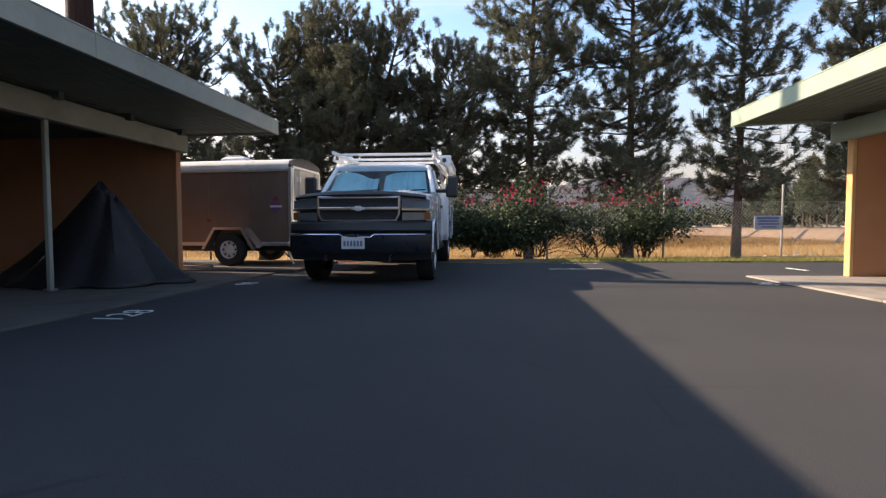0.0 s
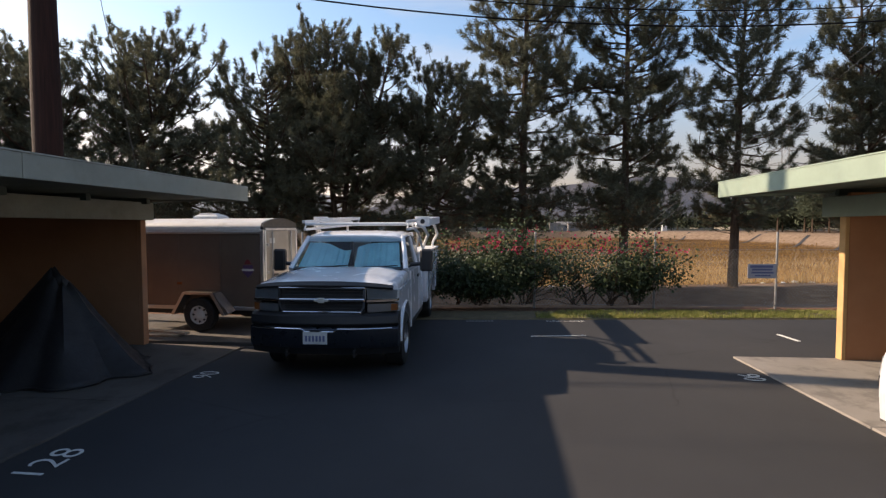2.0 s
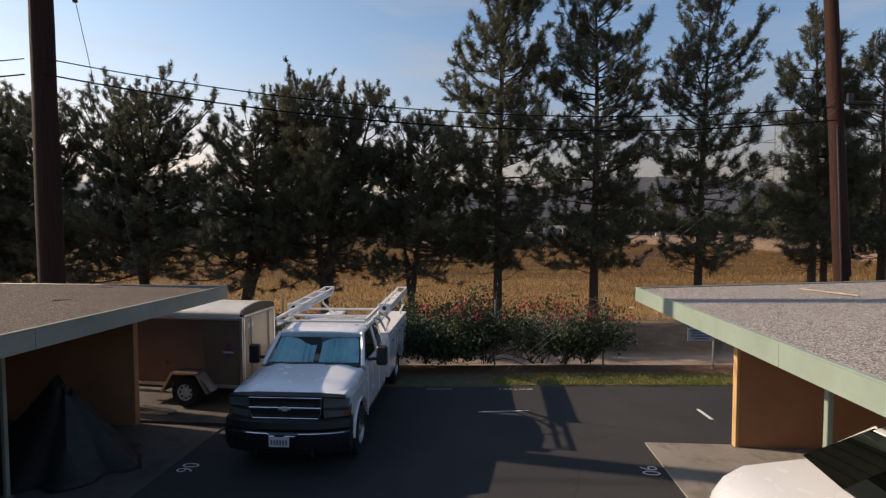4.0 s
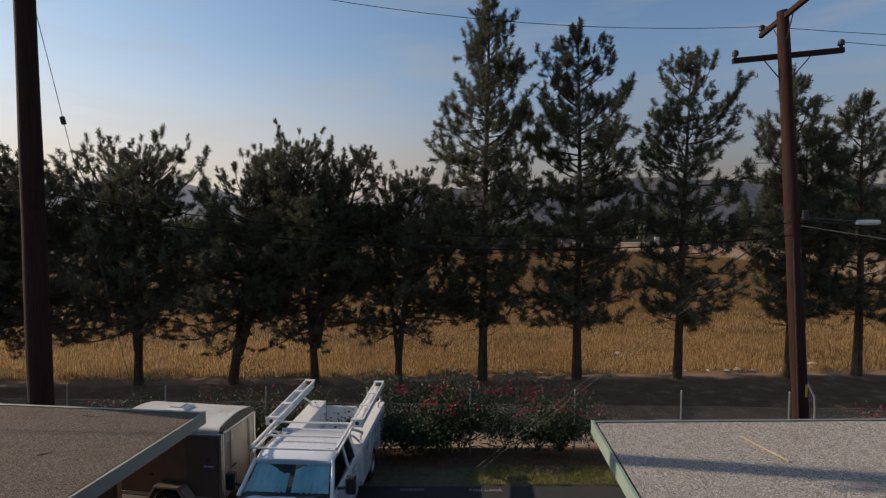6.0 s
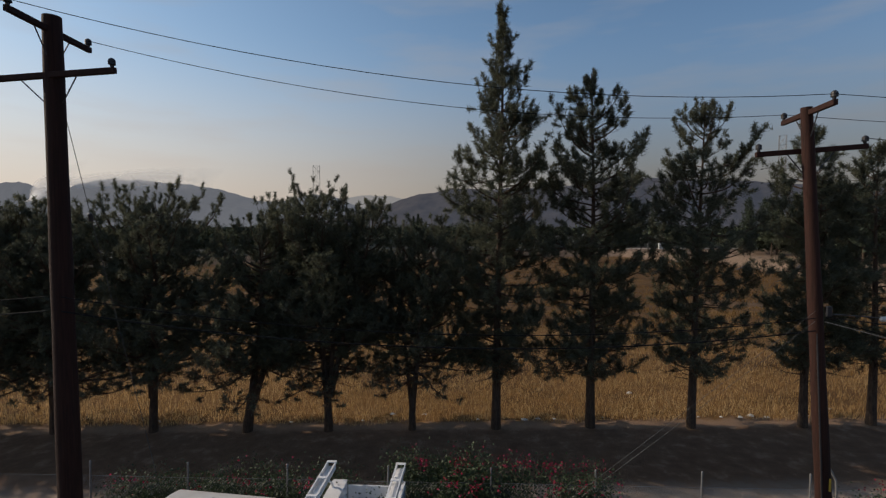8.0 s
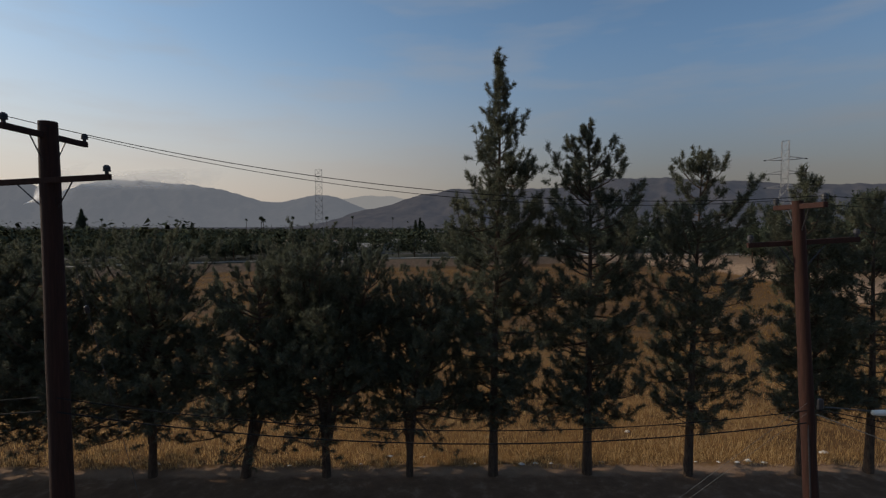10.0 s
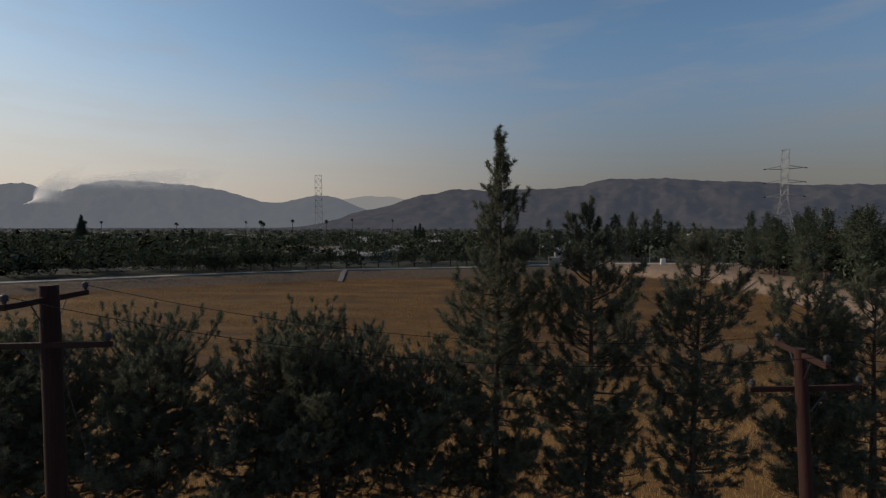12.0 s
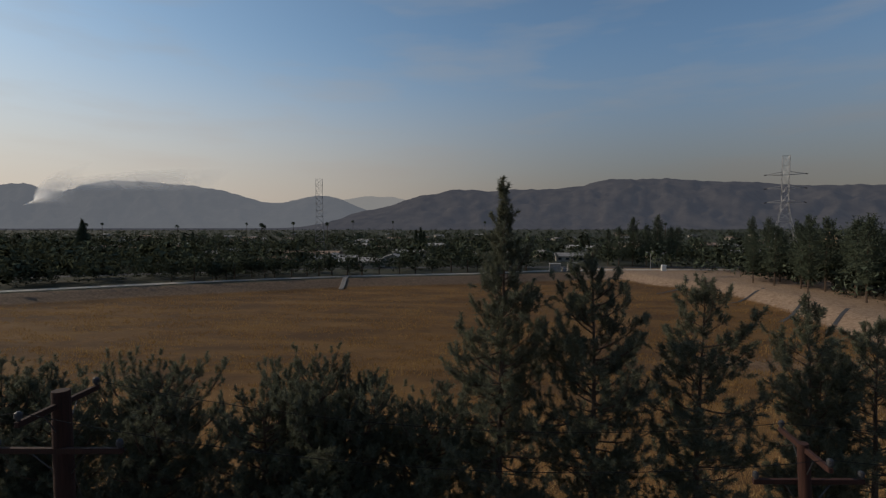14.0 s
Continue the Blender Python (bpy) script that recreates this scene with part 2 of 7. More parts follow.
def stucco_mat():
    m, nt, bs, ob = base_mat("orange_stucco", 0.92, 0, 0.25)
    c = ramp_node(nt, noise_node(nt, ob, 1.3, 6, 0.6), [(0.3, (0.40, 0.19, 0.10)), (0.7, (0.47, 0.235, 0.13))])
    c = mix_node(nt, map_node(nt, noise_node(nt, ob, 3.5, 7, 0.7), 0.56, 0.75, 0, 0.4), c, (0.36, 0.2, 0.11))
    nt.links.new(c, bs.inputs["Base Color"])
    bump_to(nt, bs, noise_node(nt, ob, 90, 5, 0.7), 0.6, 0.008)
    return m


def wood_pole_mat(name, k):
    m, nt, bs, ob = base_mat(name, 0.85, 0, 0.3)
    mp = nt.nodes.new("ShaderNodeMapping")
    mp.inputs["Scale"].default_value = (14, 14, 0.6)
    nt.links.new(ob, mp.inputs[0])
    g = noise_node(nt, mp.outputs[0], 2.0, 6, 0.65)
    c = ramp_node(nt, g, [(0.25, (0.04 * k, 0.018 * k, 0.012 * k)), (0.55, (0.105 * k, 0.038 * k, 0.026 * k)), (0.8, (0.17 * k, 0.064 * k, 0.042 * k))])
    nt.links.new(c, bs.inputs["Base Color"])
    bump_to(nt, bs, g, 0.6, 0.02)
    return m


def bark_mat():
    m, nt, bs, ob = base_mat("pine_bark", 0.95, 0, 0.2)
    mp = nt.nodes.new("ShaderNodeMapping")
    mp.inputs["Scale"].default_value = (9, 9, 2.2)
    nt.links.new(ob, mp.inputs[0])
    g = noise_node(nt, mp.outputs[0], 1.6, 6, 0.7)
    c = ramp_node(nt, g, [(0.3, (0.035, 0.024, 0.018)), (0.6, (0.1, 0.07, 0.052)), (0.8, (0.17, 0.125, 0.095))])
    nt.links.new(c, bs.inputs["Base Color"])
    bump_to(nt, bs, g, 0.9, 0.05)
    return m


def leaf_mat(name, stops, scale=0.35, trans=0.25, spec=0.25, each=0.5):
    """Foliage: tint by leaf and by clump, a little light coming through."""
    m, nt, bs, ob = base_mat(name, 0.65, 0, spec)
    ge = nt.nodes.new("ShaderNodeNewGeometry")
    f = calc(nt, "ADD", calc(nt, "MULTIPLY", ge.outputs["Random Per Island"], each), calc(nt, "MULTIPLY", noise_node(nt, ob, scale, 4), 0.62))
    c = ramp_node(nt, f, stops)
    nt.links.new(c, bs.inputs["Base Color"])
    tr, mx = nt.nodes.new("ShaderNodeBsdfTranslucent"), nt.nodes.new("ShaderNodeMixShader")
    nt.links.new(c, tr.inputs[0])
    mx.inputs[0].default_value = trans
    out = nt.nodes["Material Output"]
    nt.links.new(bs.outputs[0], mx.inputs[1])
    nt.links.new(tr.outputs[0], mx.inputs[2])
    nt.links.new(mx.outputs[0], out.inputs[0])
    return m


def ground_mat():
    """Dirt track, dry grass, bank and far plain, by where they lie."""
    m, nt, bs, ob = base_mat("open_ground", 0.97, 0, 0.15)
    sep = nt.nodes.new("ShaderNodeSeparateXYZ")
    nt.links.new(ob, sep.inputs[0])
    n1, n2, n3 = noise_node(nt, ob, 0.25, 6, 0.6), noise_node(nt, ob, 1.4, 6, 0.65), noise_node(nt, ob, 14, 5, 0.7)
    dirt = ramp_node(nt, n2, [(0.3, (0.105, 0.057, 0.033)), (0.55, (0.16, 0.094, 0.056)), (0.75, (0.29, 0.19, 0.13))])
    dirt = mix_node(nt, map_node(nt, n3, 0.45, 0.7, 0, 0.4), dirt, (0.12, 0.08, 0.054))
    grass = ramp_node(nt, n1, [(0.3, (0.054, 0.025, 0.009)), (0.5, (0.090, 0.045, 0.015)), (0.72, (0.134, 0.071, 0.025))])
    grass = mix_node(nt, map_node(nt, n2, 0.42, 0.7, 0, 0.6), grass, (0.080, 0.042, 0.017))
    grass = mix_node(nt, map_node(nt, n3, 0.4, 0.7, 0, 0.45), grass, (0.145, 0.086, 0.034))
    grass = mix_node(nt, map_node(nt, noise_node(nt, ob, 0.75, 3, 0.6), 0.5, 0.64, 0, 0.6), grass, (0.070, 0.038, 0.016))
    # taller golden growth near the trees
    gold = ramp_node(nt, n2, [(0.3, (0.125, 0.064, 0.024)), (0.6, (0.20, 0.108, 0.040))])
    grass = mix_node(nt, map_node(nt, sep.outputs["Y"], 62, 40), grass, gold)
    mp = nt.nodes.new("ShaderNodeMapping")
    mp.inputs["Scale"].default_value = (0.05, 0.12, 0.1)
    nt.links.new(ob, mp.inputs[0])
    drift = noise_node(nt, mp.outputs[0], 1.0, 7, 0.7)
    grass = mix_node(nt, map_node(nt, drift, 0.42, 0.58, 0, 0.75), grass, (0.060, 0.032, 0.014))
    # mown swathes that run across the field
    mq = nt.nodes.new("ShaderNodeMapping")
    mq.inputs["Scale"].default_value = (0.045, 0.15, 0.1)
    mq.inputs["Rotation"].default_value = (0, 0, 0.12)
    nt.links.new(ob, mq.inputs[0])
    swathe = noise_node(nt, mq.outputs[0], 1.0, 5, 0.6)
    grass = mix_node(nt, map_node(nt, swathe, 0.42, 0.66, 0, 0.65), grass, (0.150, 0.082, 0.028))
    row = calc(nt, "ADD", calc(nt, "SUBTRACT", sep.outputs["Y"], calc(nt, "MULTIPLY", sep.outputs["X"], 0.095)), 1.3)
    wob = calc(nt, "MULTIPLY", calc(nt, "SUBTRACT", n2, 0.5), 2.6)
    # sunlit strip of dirt behind the trunks, its light painted as paler sand
    sunlit_verge = map_node(nt, calc(nt, "ADD", row, calc(nt, "MULTIPLY", wob, 0.3)), 22.9, 23.5)
    dirt = mix_node(nt, calc(nt, "MULTIPLY", sunlit_verge, map_node(nt, n3, 0.3, 0.6, 0.9, 0.55)), dirt, (0.26, 0.172, 0.115))
    # the track's sunlit strip is painted in as paler dirt
    strip = calc(nt, "MULTIPLY", map_node(nt, row, 15.1, 15.5), map_node(nt, calc(nt, "ADD", row, wob), 18.6, 17.2))
    dirt = mix_node(nt, calc(nt, "MULTIPLY", strip, map_node(nt, n2, 0.25, 0.6, 0.35, 0.9)), dirt, (0.36, 0.285, 0.225))
    y = calc(nt, "ADD", row, wob)
    # the grass begins a little behind the trunks
    c = mix_node(nt, map_node(nt, y, 23.9, 24.6), dirt, grass)
    # the bank and the plain lie higher than the field
    # the left bank's shade is in its darker brown; the right is paler gravel
    bank = ramp_node(nt, n2, [(0.3, (0.06, 0.040, 0.028)), (0.7, (0.15, 0.106, 0.074))])
    gritty = ramp_node(nt, n2, [(0.3, (0.13, 0.084, 0.054)), (0.7, (0.29, 0.21, 0.15))])
    bank = mix_node(nt, map_node(nt, sep.outputs["X"], 22, 40), bank, gritty)
    c = mix_node(nt, calc(nt, "MULTIPLY", map_node(nt, calc(nt, "ADD", sep.outputs["Z"], calc(nt, "MULTIPLY", wob, 0.25)), -2.1, -1.6), map_node(nt, sep.outputs["Y"], 60, 80)), c, bank)
    plain_c = ramp_node(nt, noise_node(nt, ob, 0.05, 6, 0.6), [(0.35, (0.026, 0.030, 0.020)), (0.6, (0.040, 0.041, 0.029)), (0.8, (0.085, 0.074, 0.058))])
    c = mix_node(nt, calc(nt, "MULTIPLY", map_node(nt, sep.outputs["Z"], 0.12, 0.25), map_node(nt, sep.outputs["X"], 40, 20)), c, plain_c)
    c = mix_node(nt, map_node(nt, sep.outputs["Y"], 199, 220), c, plain_c)
    # litter strip inside the fence
    mulch = ramp_node(nt, n3, [(0.3, (0.10, 0.05, 0.03)), (0.6, (0.21, 0.115, 0.075)), (0.8, (0.32, 0.2, 0.14))])
    c = mix_node(nt, map_node(nt, calc(nt, "ADD", row, calc(nt, "MULTIPLY", wob, 0.35)), 15.0, 15.45), mulch, c)
    nt.links.new(c, bs.inputs["Base Color"])
    bump_to(nt, bs, calc(nt, "ADD", n3, n2), 0.8, 0.08)
    return m


def glass_mat(name, tint=(0.9, 0.95, 0.95), rough=0.02, ior=1.5):
    m = bpy.data.materials.new(name)
    m.use_nodes = True
    nt = m.node_tree
    nt.nodes.clear()
    out, gl, tr, mx, fr = [nt.nodes.new("ShaderNode" + k) for k in ("OutputMaterial", "BsdfGlossy", "BsdfTransparent", "MixShader", "Fresnel")]
    gl.inputs["Roughness"].default_value = rough
    tr.inputs[0].default_value = (*tint, 1)
    fr.inputs[0].default_value = ior
    nt.links.new(fr.outputs[0], mx.inputs[0])
    nt.links.new(tr.outputs[0], mx.inputs[1])
    nt.links.new(gl.outputs[0], mx.inputs[2])
    nt.links.new(mx.outputs[0], out.inputs[0])
    return m


# concrete darkened to carry the shade on the left floors
SHADED_CONCRETE = concrete_mat("shaded_concrete", (0.105, 0.093, 0.085))
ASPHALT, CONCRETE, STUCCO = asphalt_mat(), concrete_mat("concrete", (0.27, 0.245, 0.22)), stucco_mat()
# the left roof's gravel is browner, and its shade is in the dark tint
GRAVEL_PALE, GRAVEL_BROWN_SHADED = gravel_mat("pale_gravel", (0.97, 0.955, 0.94)), gravel_mat("shaded_brown_gravel", (0.40, 0.345, 0.31))
# the left pole shows its shade side, put into a darker wood colour
POLE_WOOD, POLE_SHADED, BARK, GROUND = wood_pole_mat("pole_wood", 0.34), wood_pole_mat("shaded_pole_wood", 0.27), bark_mat(), ground_mat()
TRIM = plain("pale_green_trim", (0.245, 0.315, 0.262), 0.7, vary=0.08, scale=2.5, bump=0.15, dirt=(0.24, 0.28, 0.23))
# green trim again, with the left carport's shade toned into its colour
TRIM_SHADED = plain("shaded_green_trim", (0.27, 0.27, 0.225), 0.8, vary=0.12, scale=2.5, bump=0.15, dirt=(0.19, 0.18, 0.15))
# green paint darkened: the shade under the roofs is put into it
SOFFIT = plain("shaded_green_soffit", (0.105, 0.13, 0.105), 0.85, vary=0.15, scale=3, bump=0.2, dirt=(0.06, 0.066, 0.055))
# paler stucco: the sun on the right wall's edge is in its colour
STUCCO_SUNLIT = plain("sunlit_stucco", (0.56, 0.34, 0.155), 0.85, vary=0.08, scale=4, bump=0.2)
# deck coloured as the shadow that shows between the soffit boards
SHADOW_DECK = plain("deck_gap_shadow", (0.045, 0.05, 0.042), 0.9, vary=0.2, scale=3)
WALL_GREY = plain("grey_plaster", (0.34, 0.34, 0.33), 0.9, vary=0.12, scale=0.8, bump=0.2, dirt=(0.26, 0.25, 0.24))
METAL_EDGE = plain("drip_metal", (0.34, 0.36, 0.33), 0.5, 0.6, vary=0.2, scale=8)
WHITE_PAINT = plain("white_vehicle_paint", (0.70, 0.72, 0.76), 0.25, vary=0.03, scale=2, coat=0.8, dirt=(0.66, 0.67, 0.70))
RACK_WHITE = plain("white_rack_paint", (0.70, 0.70, 0.70), 0.45, vary=0.06, scale=6, dirt=(0.64, 0.61, 0.56))
BLACK_PLASTIC = plain("black_plastic", (0.018, 0.018, 0.02), 0.45, vary=0.2, scale=8)
RUBBER = plain("tyre_rubber", (0.02, 0.02, 0.02), 0.85, vary=0.25, scale=10, bump=0.3)
CHROME = plain("chrome", (0.70, 0.71, 0.73), 0.12, 1.0, vary=0.04, scale=5)
STEEL = plain("dull_steel", (0.42, 0.43, 0.44), 0.42, 1.0, vary=0.15, scale=9)
GALV = plain("galvanised_steel", (0.25, 0.25, 0.25), 0.6, 0.5, vary=0.2, scale=12)
DARK_METAL = plain("dark_metal", (0.05, 0.05, 0.055), 0.5, 0.6, vary=0.25, scale=12)
# chrome in shade: the dark pavement it mirrors is in its colour
BUMPER = plain("dark_reflecting_chrome", (0.07, 0.08, 0.10), 0.3, 0.85, vary=0.1, scale=4)
GLASS = glass_mat("window_glass", (0.55, 0.62, 0.64))
SHIELD_GLASS = glass_mat("windscreen_glass", (0.80, 0.92, 0.94))
TINTED_GLASS = glass_mat("tinted_glass", (0.18, 0.2, 0.2), 0.04, 1.2)
LAMP_BODY = plain("lamp_reflector", (0.40, 0.41, 0.42), 0.5, 0.0, vary=0.1)
LAMP_CLEAR = plain("clear_lamp", (0.22, 0.225, 0.23), 0.2, 0.5, vary=0.1)
EMBLEM = plain("pale_emblem", (0.62, 0.60, 0.55), 0.4, 0.3, vary=0.05)
LAMP_GLASS = glass_mat("lamp_glass", (0.6, 0.63, 0.65), 0.05, 1.35)
AMBER = plain("amber_lens", (0.22, 0.07, 0.02), 0.2, vary=0.1)
SHADE_FOIL = plain("sunshade_foil", (0.50, 0.86, 0.95), 0.45, 0.2, vary=0.22, scale=4, bump=0.3, bscale=7)
CABIN = plain("cabin_dark", (0.035, 0.035, 0.04), 0.8, vary=0.2)
TRAILER_SKIN = plain("trailer_brown_metal", (0.175, 0.138, 0.115), 0.34, 0.35, vary=0.12, scale=1.4, dirt=(0.20, 0.16, 0.135), bump=0.05, bscale=6)
TRAILER_ROOF = plain("trailer_white_roof", (0.56, 0.55, 0.53), 0.5, 0.1, vary=0.08, scale=2, dirt=(0.30, 0.28, 0.25))
ALU = plain("aluminium_trim", (0.62, 0.62, 0.62), 0.38, 0.9, vary=0.12, scale=7)
TRAILER_DOOR = plain("trailer_door_metal", (0.34, 0.31, 0.27), 0.4, 0.4, vary=0.08, scale=2)
TARP = plain("grey_tarpaulin", (0.019, 0.018, 0.020), 0.6, vary=0.2, scale=4, bump=0.4, bscale=22, dirt=(0.03, 0.028, 0.027))
PAINT_LINE = plain("road_paint", (0.66, 0.66, 0.63), 0.8, vary=0.12, scale=14, dirt=(0.3, 0.29, 0.28))
SIGN_FACE = plain("grey_sign", (0.42, 0.43, 0.46), 0.5, 0.2, vary=0.1, scale=7)
SIGN_INK = plain("sign_ink", (0.13, 0.15, 0.27), 0.6, vary=0.1)
CERAMIC = plain("dark_ceramic", (0.018, 0.018, 0.022), 0.6, vary=0.1)
WIRE = plain("black_cable", (0.015, 0.015, 0.016), 0.9, vary=0.1, spec=0.1)
GUY = plain("steel_strand", (0.10, 0.10, 0.10), 0.6, 0.5, vary=0.1)
YELLOW = plain("yellow_marker", (0.62, 0.40, 0.05), 0.6, vary=0.1)
PURPLE = plain("purple_decal", (0.10, 0.06, 0.16), 0.5, vary=0.1)
RED = plain("red_decal", (0.20, 0.03, 0.04), 0.5, vary=0.1)
OLD_WOOD = plain("weathered_wood", (0.38, 0.31, 0.23), 0.9, vary=0.25, scale=7, bump=0.3)
PLASTIC_PALE = plain("pale_plastic", (0.6, 0.6, 0.58), 0.5, vary=0.1)
PINE = leaf_mat("pine_needles", [(0.25, (0.070, 0.075, 0.060)), (0.5, (0.104, 0.112, 0.079)), (0.75, (0.132, 0.141, 0.090)), (0.95, (0.18, 0.17, 0.10))], 0.45, 0.40)
PINE_DRY = leaf_mat("dry_needles", [(0.3, (0.10, 0.058, 0.034)), (0.6, (0.19, 0.115, 0.066)), (0.9, (0.28, 0.18, 0.10))], 0.6, 0.35)
BOUG = leaf_mat("bougainvillea_leaf", [(0.2, (0.018, 0.030, 0.015)), (0.5, (0.034, 0.055, 0.025)), (0.8, (0.064, 0.092, 0.036)), (0.98, (0.12, 0.14, 0.05))], 0.9, 0.25, 0.45)
BRACT = leaf_mat("bougainvillea_bract", [(0.2, (0.16, 0.012, 0.025)), (0.6, (0.34, 0.022, 0.06)), (0.9, (0.50, 0.06, 0.14))], 1.5, 0.4)
LAWN = leaf_mat("lawn_blades", [(0.25, (0.10, 0.125, 0.03)), (0.55, (0.21, 0.23, 0.06)), (0.85, (0.38, 0.34, 0.12))], 0.8, 0.3)
STRAW = leaf_mat("dry_grass", [(0.25, (0.30, 0.168, 0.066)), (0.5, (0.45, 0.29, 0.122)), (0.8, (0.60, 0.43, 0.22))], 0.12, 0.5)
STRAW_FAR = leaf_mat("matted_dry_grass", [(0.25, (0.15, 0.080, 0.030)), (0.5, (0.27, 0.157, 0.058)), (0.8, (0.40, 0.255, 0.10))], 0.09, 0.42, 0.1, 0.35)
FAR_LEAF = leaf_mat("far_leaf", [(0.25, (0.050, 0.062, 0.046)), (0.5, (0.080, 0.096, 0.064)), (0.75, (0.110, 0.120, 0.074)), (0.95, (0.15, 0.145, 0.085))], 0.09, 0.1, 0.0, 0.14)

# ---- ground ----


PLAIN_Z = 0.3
ROW_SLOPE = 0.095


def road_z(x):
    return -0.78 + 0.015 * max(-32.0, min(32.0, x))


def row_y(x, y):
    """The distance behind the lot, counted along the slanting row of pines."""
    return y - ROW_SLOPE * np.clip(x, -60, 60) + 1.3


def bank_depth(x, y):
    """Metres from the bank's crest into the basin; negative beyond it."""
    yb = np.interp(x, [-450, -247, -126, -94, -74, -49, -7.5, 17, 47, 65], [-160, 5, 111, 132, 143, 158, 171, 182, 191, 193])
    xb = np.interp(y, [16, 65, 95, 120, 150, 165, 199], [80, 68, 70, 73.5, 72, 58, 46])
    return min((yb - y) * 0.8, (xb - x) * 0.95)


def ground_z(x, y):
    w = row_y(x, y)
    if w < 14.0:
        return -0.04
    t = min(1.0, (w - 14.0) / 2.6)
    t = t * t * (3 - 2 * t)
    z = road_z(x) * t - 0.04 * (1 - t)
    if w > 24.0:
        z += (-2.4 - z) * min(1.0, (w - 24.0) / 60.0)
        z += 0.12 * noise.noise((x * 0.15, y * 0.15, 3.0)) * min(1.0, (w - 24) / 6)
    s = bank_depth(x, y)
    if y > 20.0 and s < 10.0:
        k = 1 - max(0.0, s) / 10.0
        z += (PLAIN_Z - z) * k * k * (3 - 2 * k)
    return z


def build_ground():
    far = [260 * 1.22 ** k for k in range(15)] + [4700]
    xs = [-q for q in far[::-1]] + list(np.arange(-240, -60, 6.0)) + list(np.arange(-60, 90, 1.6)) + list(np.arange(90, 240, 8.0)) + far
    ys = [-700, -300, -120, -60, -20, 0, 6] + list(np.arange(9.2, 28.5, 0.55)) + list(np.arange(29, 200, 1.7)) + [205 * 1.16 ** k for k in range(21)] + [4700]
    nx = len(xs)
    v = [(x, y, ground_z(x, y)) for y in ys for x in xs]
    f = [(j * nx + i, j * nx + i + 1, j * nx + nx + i + 1, j * nx + nx + i) for j in range(len(ys) - 1) for i in range(nx - 1)]
    me = raw_mesh("ground", v, f, GROUND, 4)
    me.shade_smooth()
    tagged(new("ground", me), "pale dirt track, dry golden field and bank", "ground", kind="structure")


build_ground()


def lot_edge(x):
    return 10.9 + 0.10 * x


def fence_y(x):
    return 12.82 + 0.07 * x


g = Geo()
n_seg = 40
for k in range(n_seg):
    x0, x1 = -40 + 2.0 * k, -38 + 2.0 * k
    g.add([(x0, -60, 0), (x1, -60, 0), (x1, lot_edge(x1), 0), (x0, lot_edge(x0), 0)], [(0, 1, 2, 3)])
    g.add([(x0, lot_edge(x0), 0), (x1, lot_edge(x1), 0), (x1, lot_edge(x1), -0.05), (x0, lot_edge(x0), -0.05)], [(0, 1, 2, 3)])
tagged(part("pavement", g, ASPHALT, fix=False), "dark worn asphalt drive between the carports", "pavement", kind="structure")


def slab(name, x0, x1, y0, y1, z, label, mat, step=2.75):
    """A concrete floor cast in bays, with open joints."""
    ob = thing(name, pose(0, 0, 0), label, "concrete floor", kind="structure")
    count = max(1, round((y1 - y0) / step))
    w = (y1 - y0) / count
    for k in range(count):
        b = Geo().box(((x0 + x1) / 2, y0 + w * (k + 0.5), z / 2 - 0.02), (x1 - x0, w - 0.012, z + 0.04), 0.006)
        part("floor_bay", b, mat, ob)
    return ob


slab("floor_1", -11.6, -3.85, -13.5, 8.05, 0.025, "stained concrete carport floor in bays, darkened as in shade", SHADED_CONCRETE)
floor_2 = slab("floor_2", 4.05, 11.8, -13.5, 8.16, 0.025, "pale concrete carport floor, partly sunlit", CONCRETE)
floor_2.matrix_world = Matrix.Translation((4.0, 8.65, 0)) @ pose(0, 0, 0, 0, 0, 2.0) @ Matrix.Translation((-4.0, -8.65, 0))
slab("floor_3", -9.6, -3.55, 8.12, 10.6, 0.06, "concrete pad under the cargo trailer, darkened as in shade", SHADED_CONCRETE)

# lawn strip: blades on a low bed
g = Geo()
for k in range(40):
    x0, x1 = -3.0 + 0.6 * k, -2.4 + 0.6 * k
    g.add([(x0, lot_edge(x0) + 0.005, -0.02), (x1, lot_edge(x1) + 0.005, -0.02), (x1, lot_edge(x1) + 0.06, 0.025), (x0, lot_edge(x0) + 0.06, 0.025),
           (x1, lot_edge(x1) + 0.95, 0.03), (x0, lot_edge(x0) + 0.95, 0.03), (x1, lot_edge(x1) + 1.15, -0.05), (x0, lot_edge(x0) + 1.15, -0.05)], [(0, 1, 2, 3), (3, 2, 4, 5), (5, 4, 6, 7)])
SOIL = plain("lawn_soil", (0.11, 0.085, 0.045), 0.95, vary=0.35, scale=5, bump=0.5, bscale=40)
tagged(part("lawn_bed", g, SOIL, fix=False), "worn strip of lawn soil along the asphalt edge", "lawn", kind="structure")


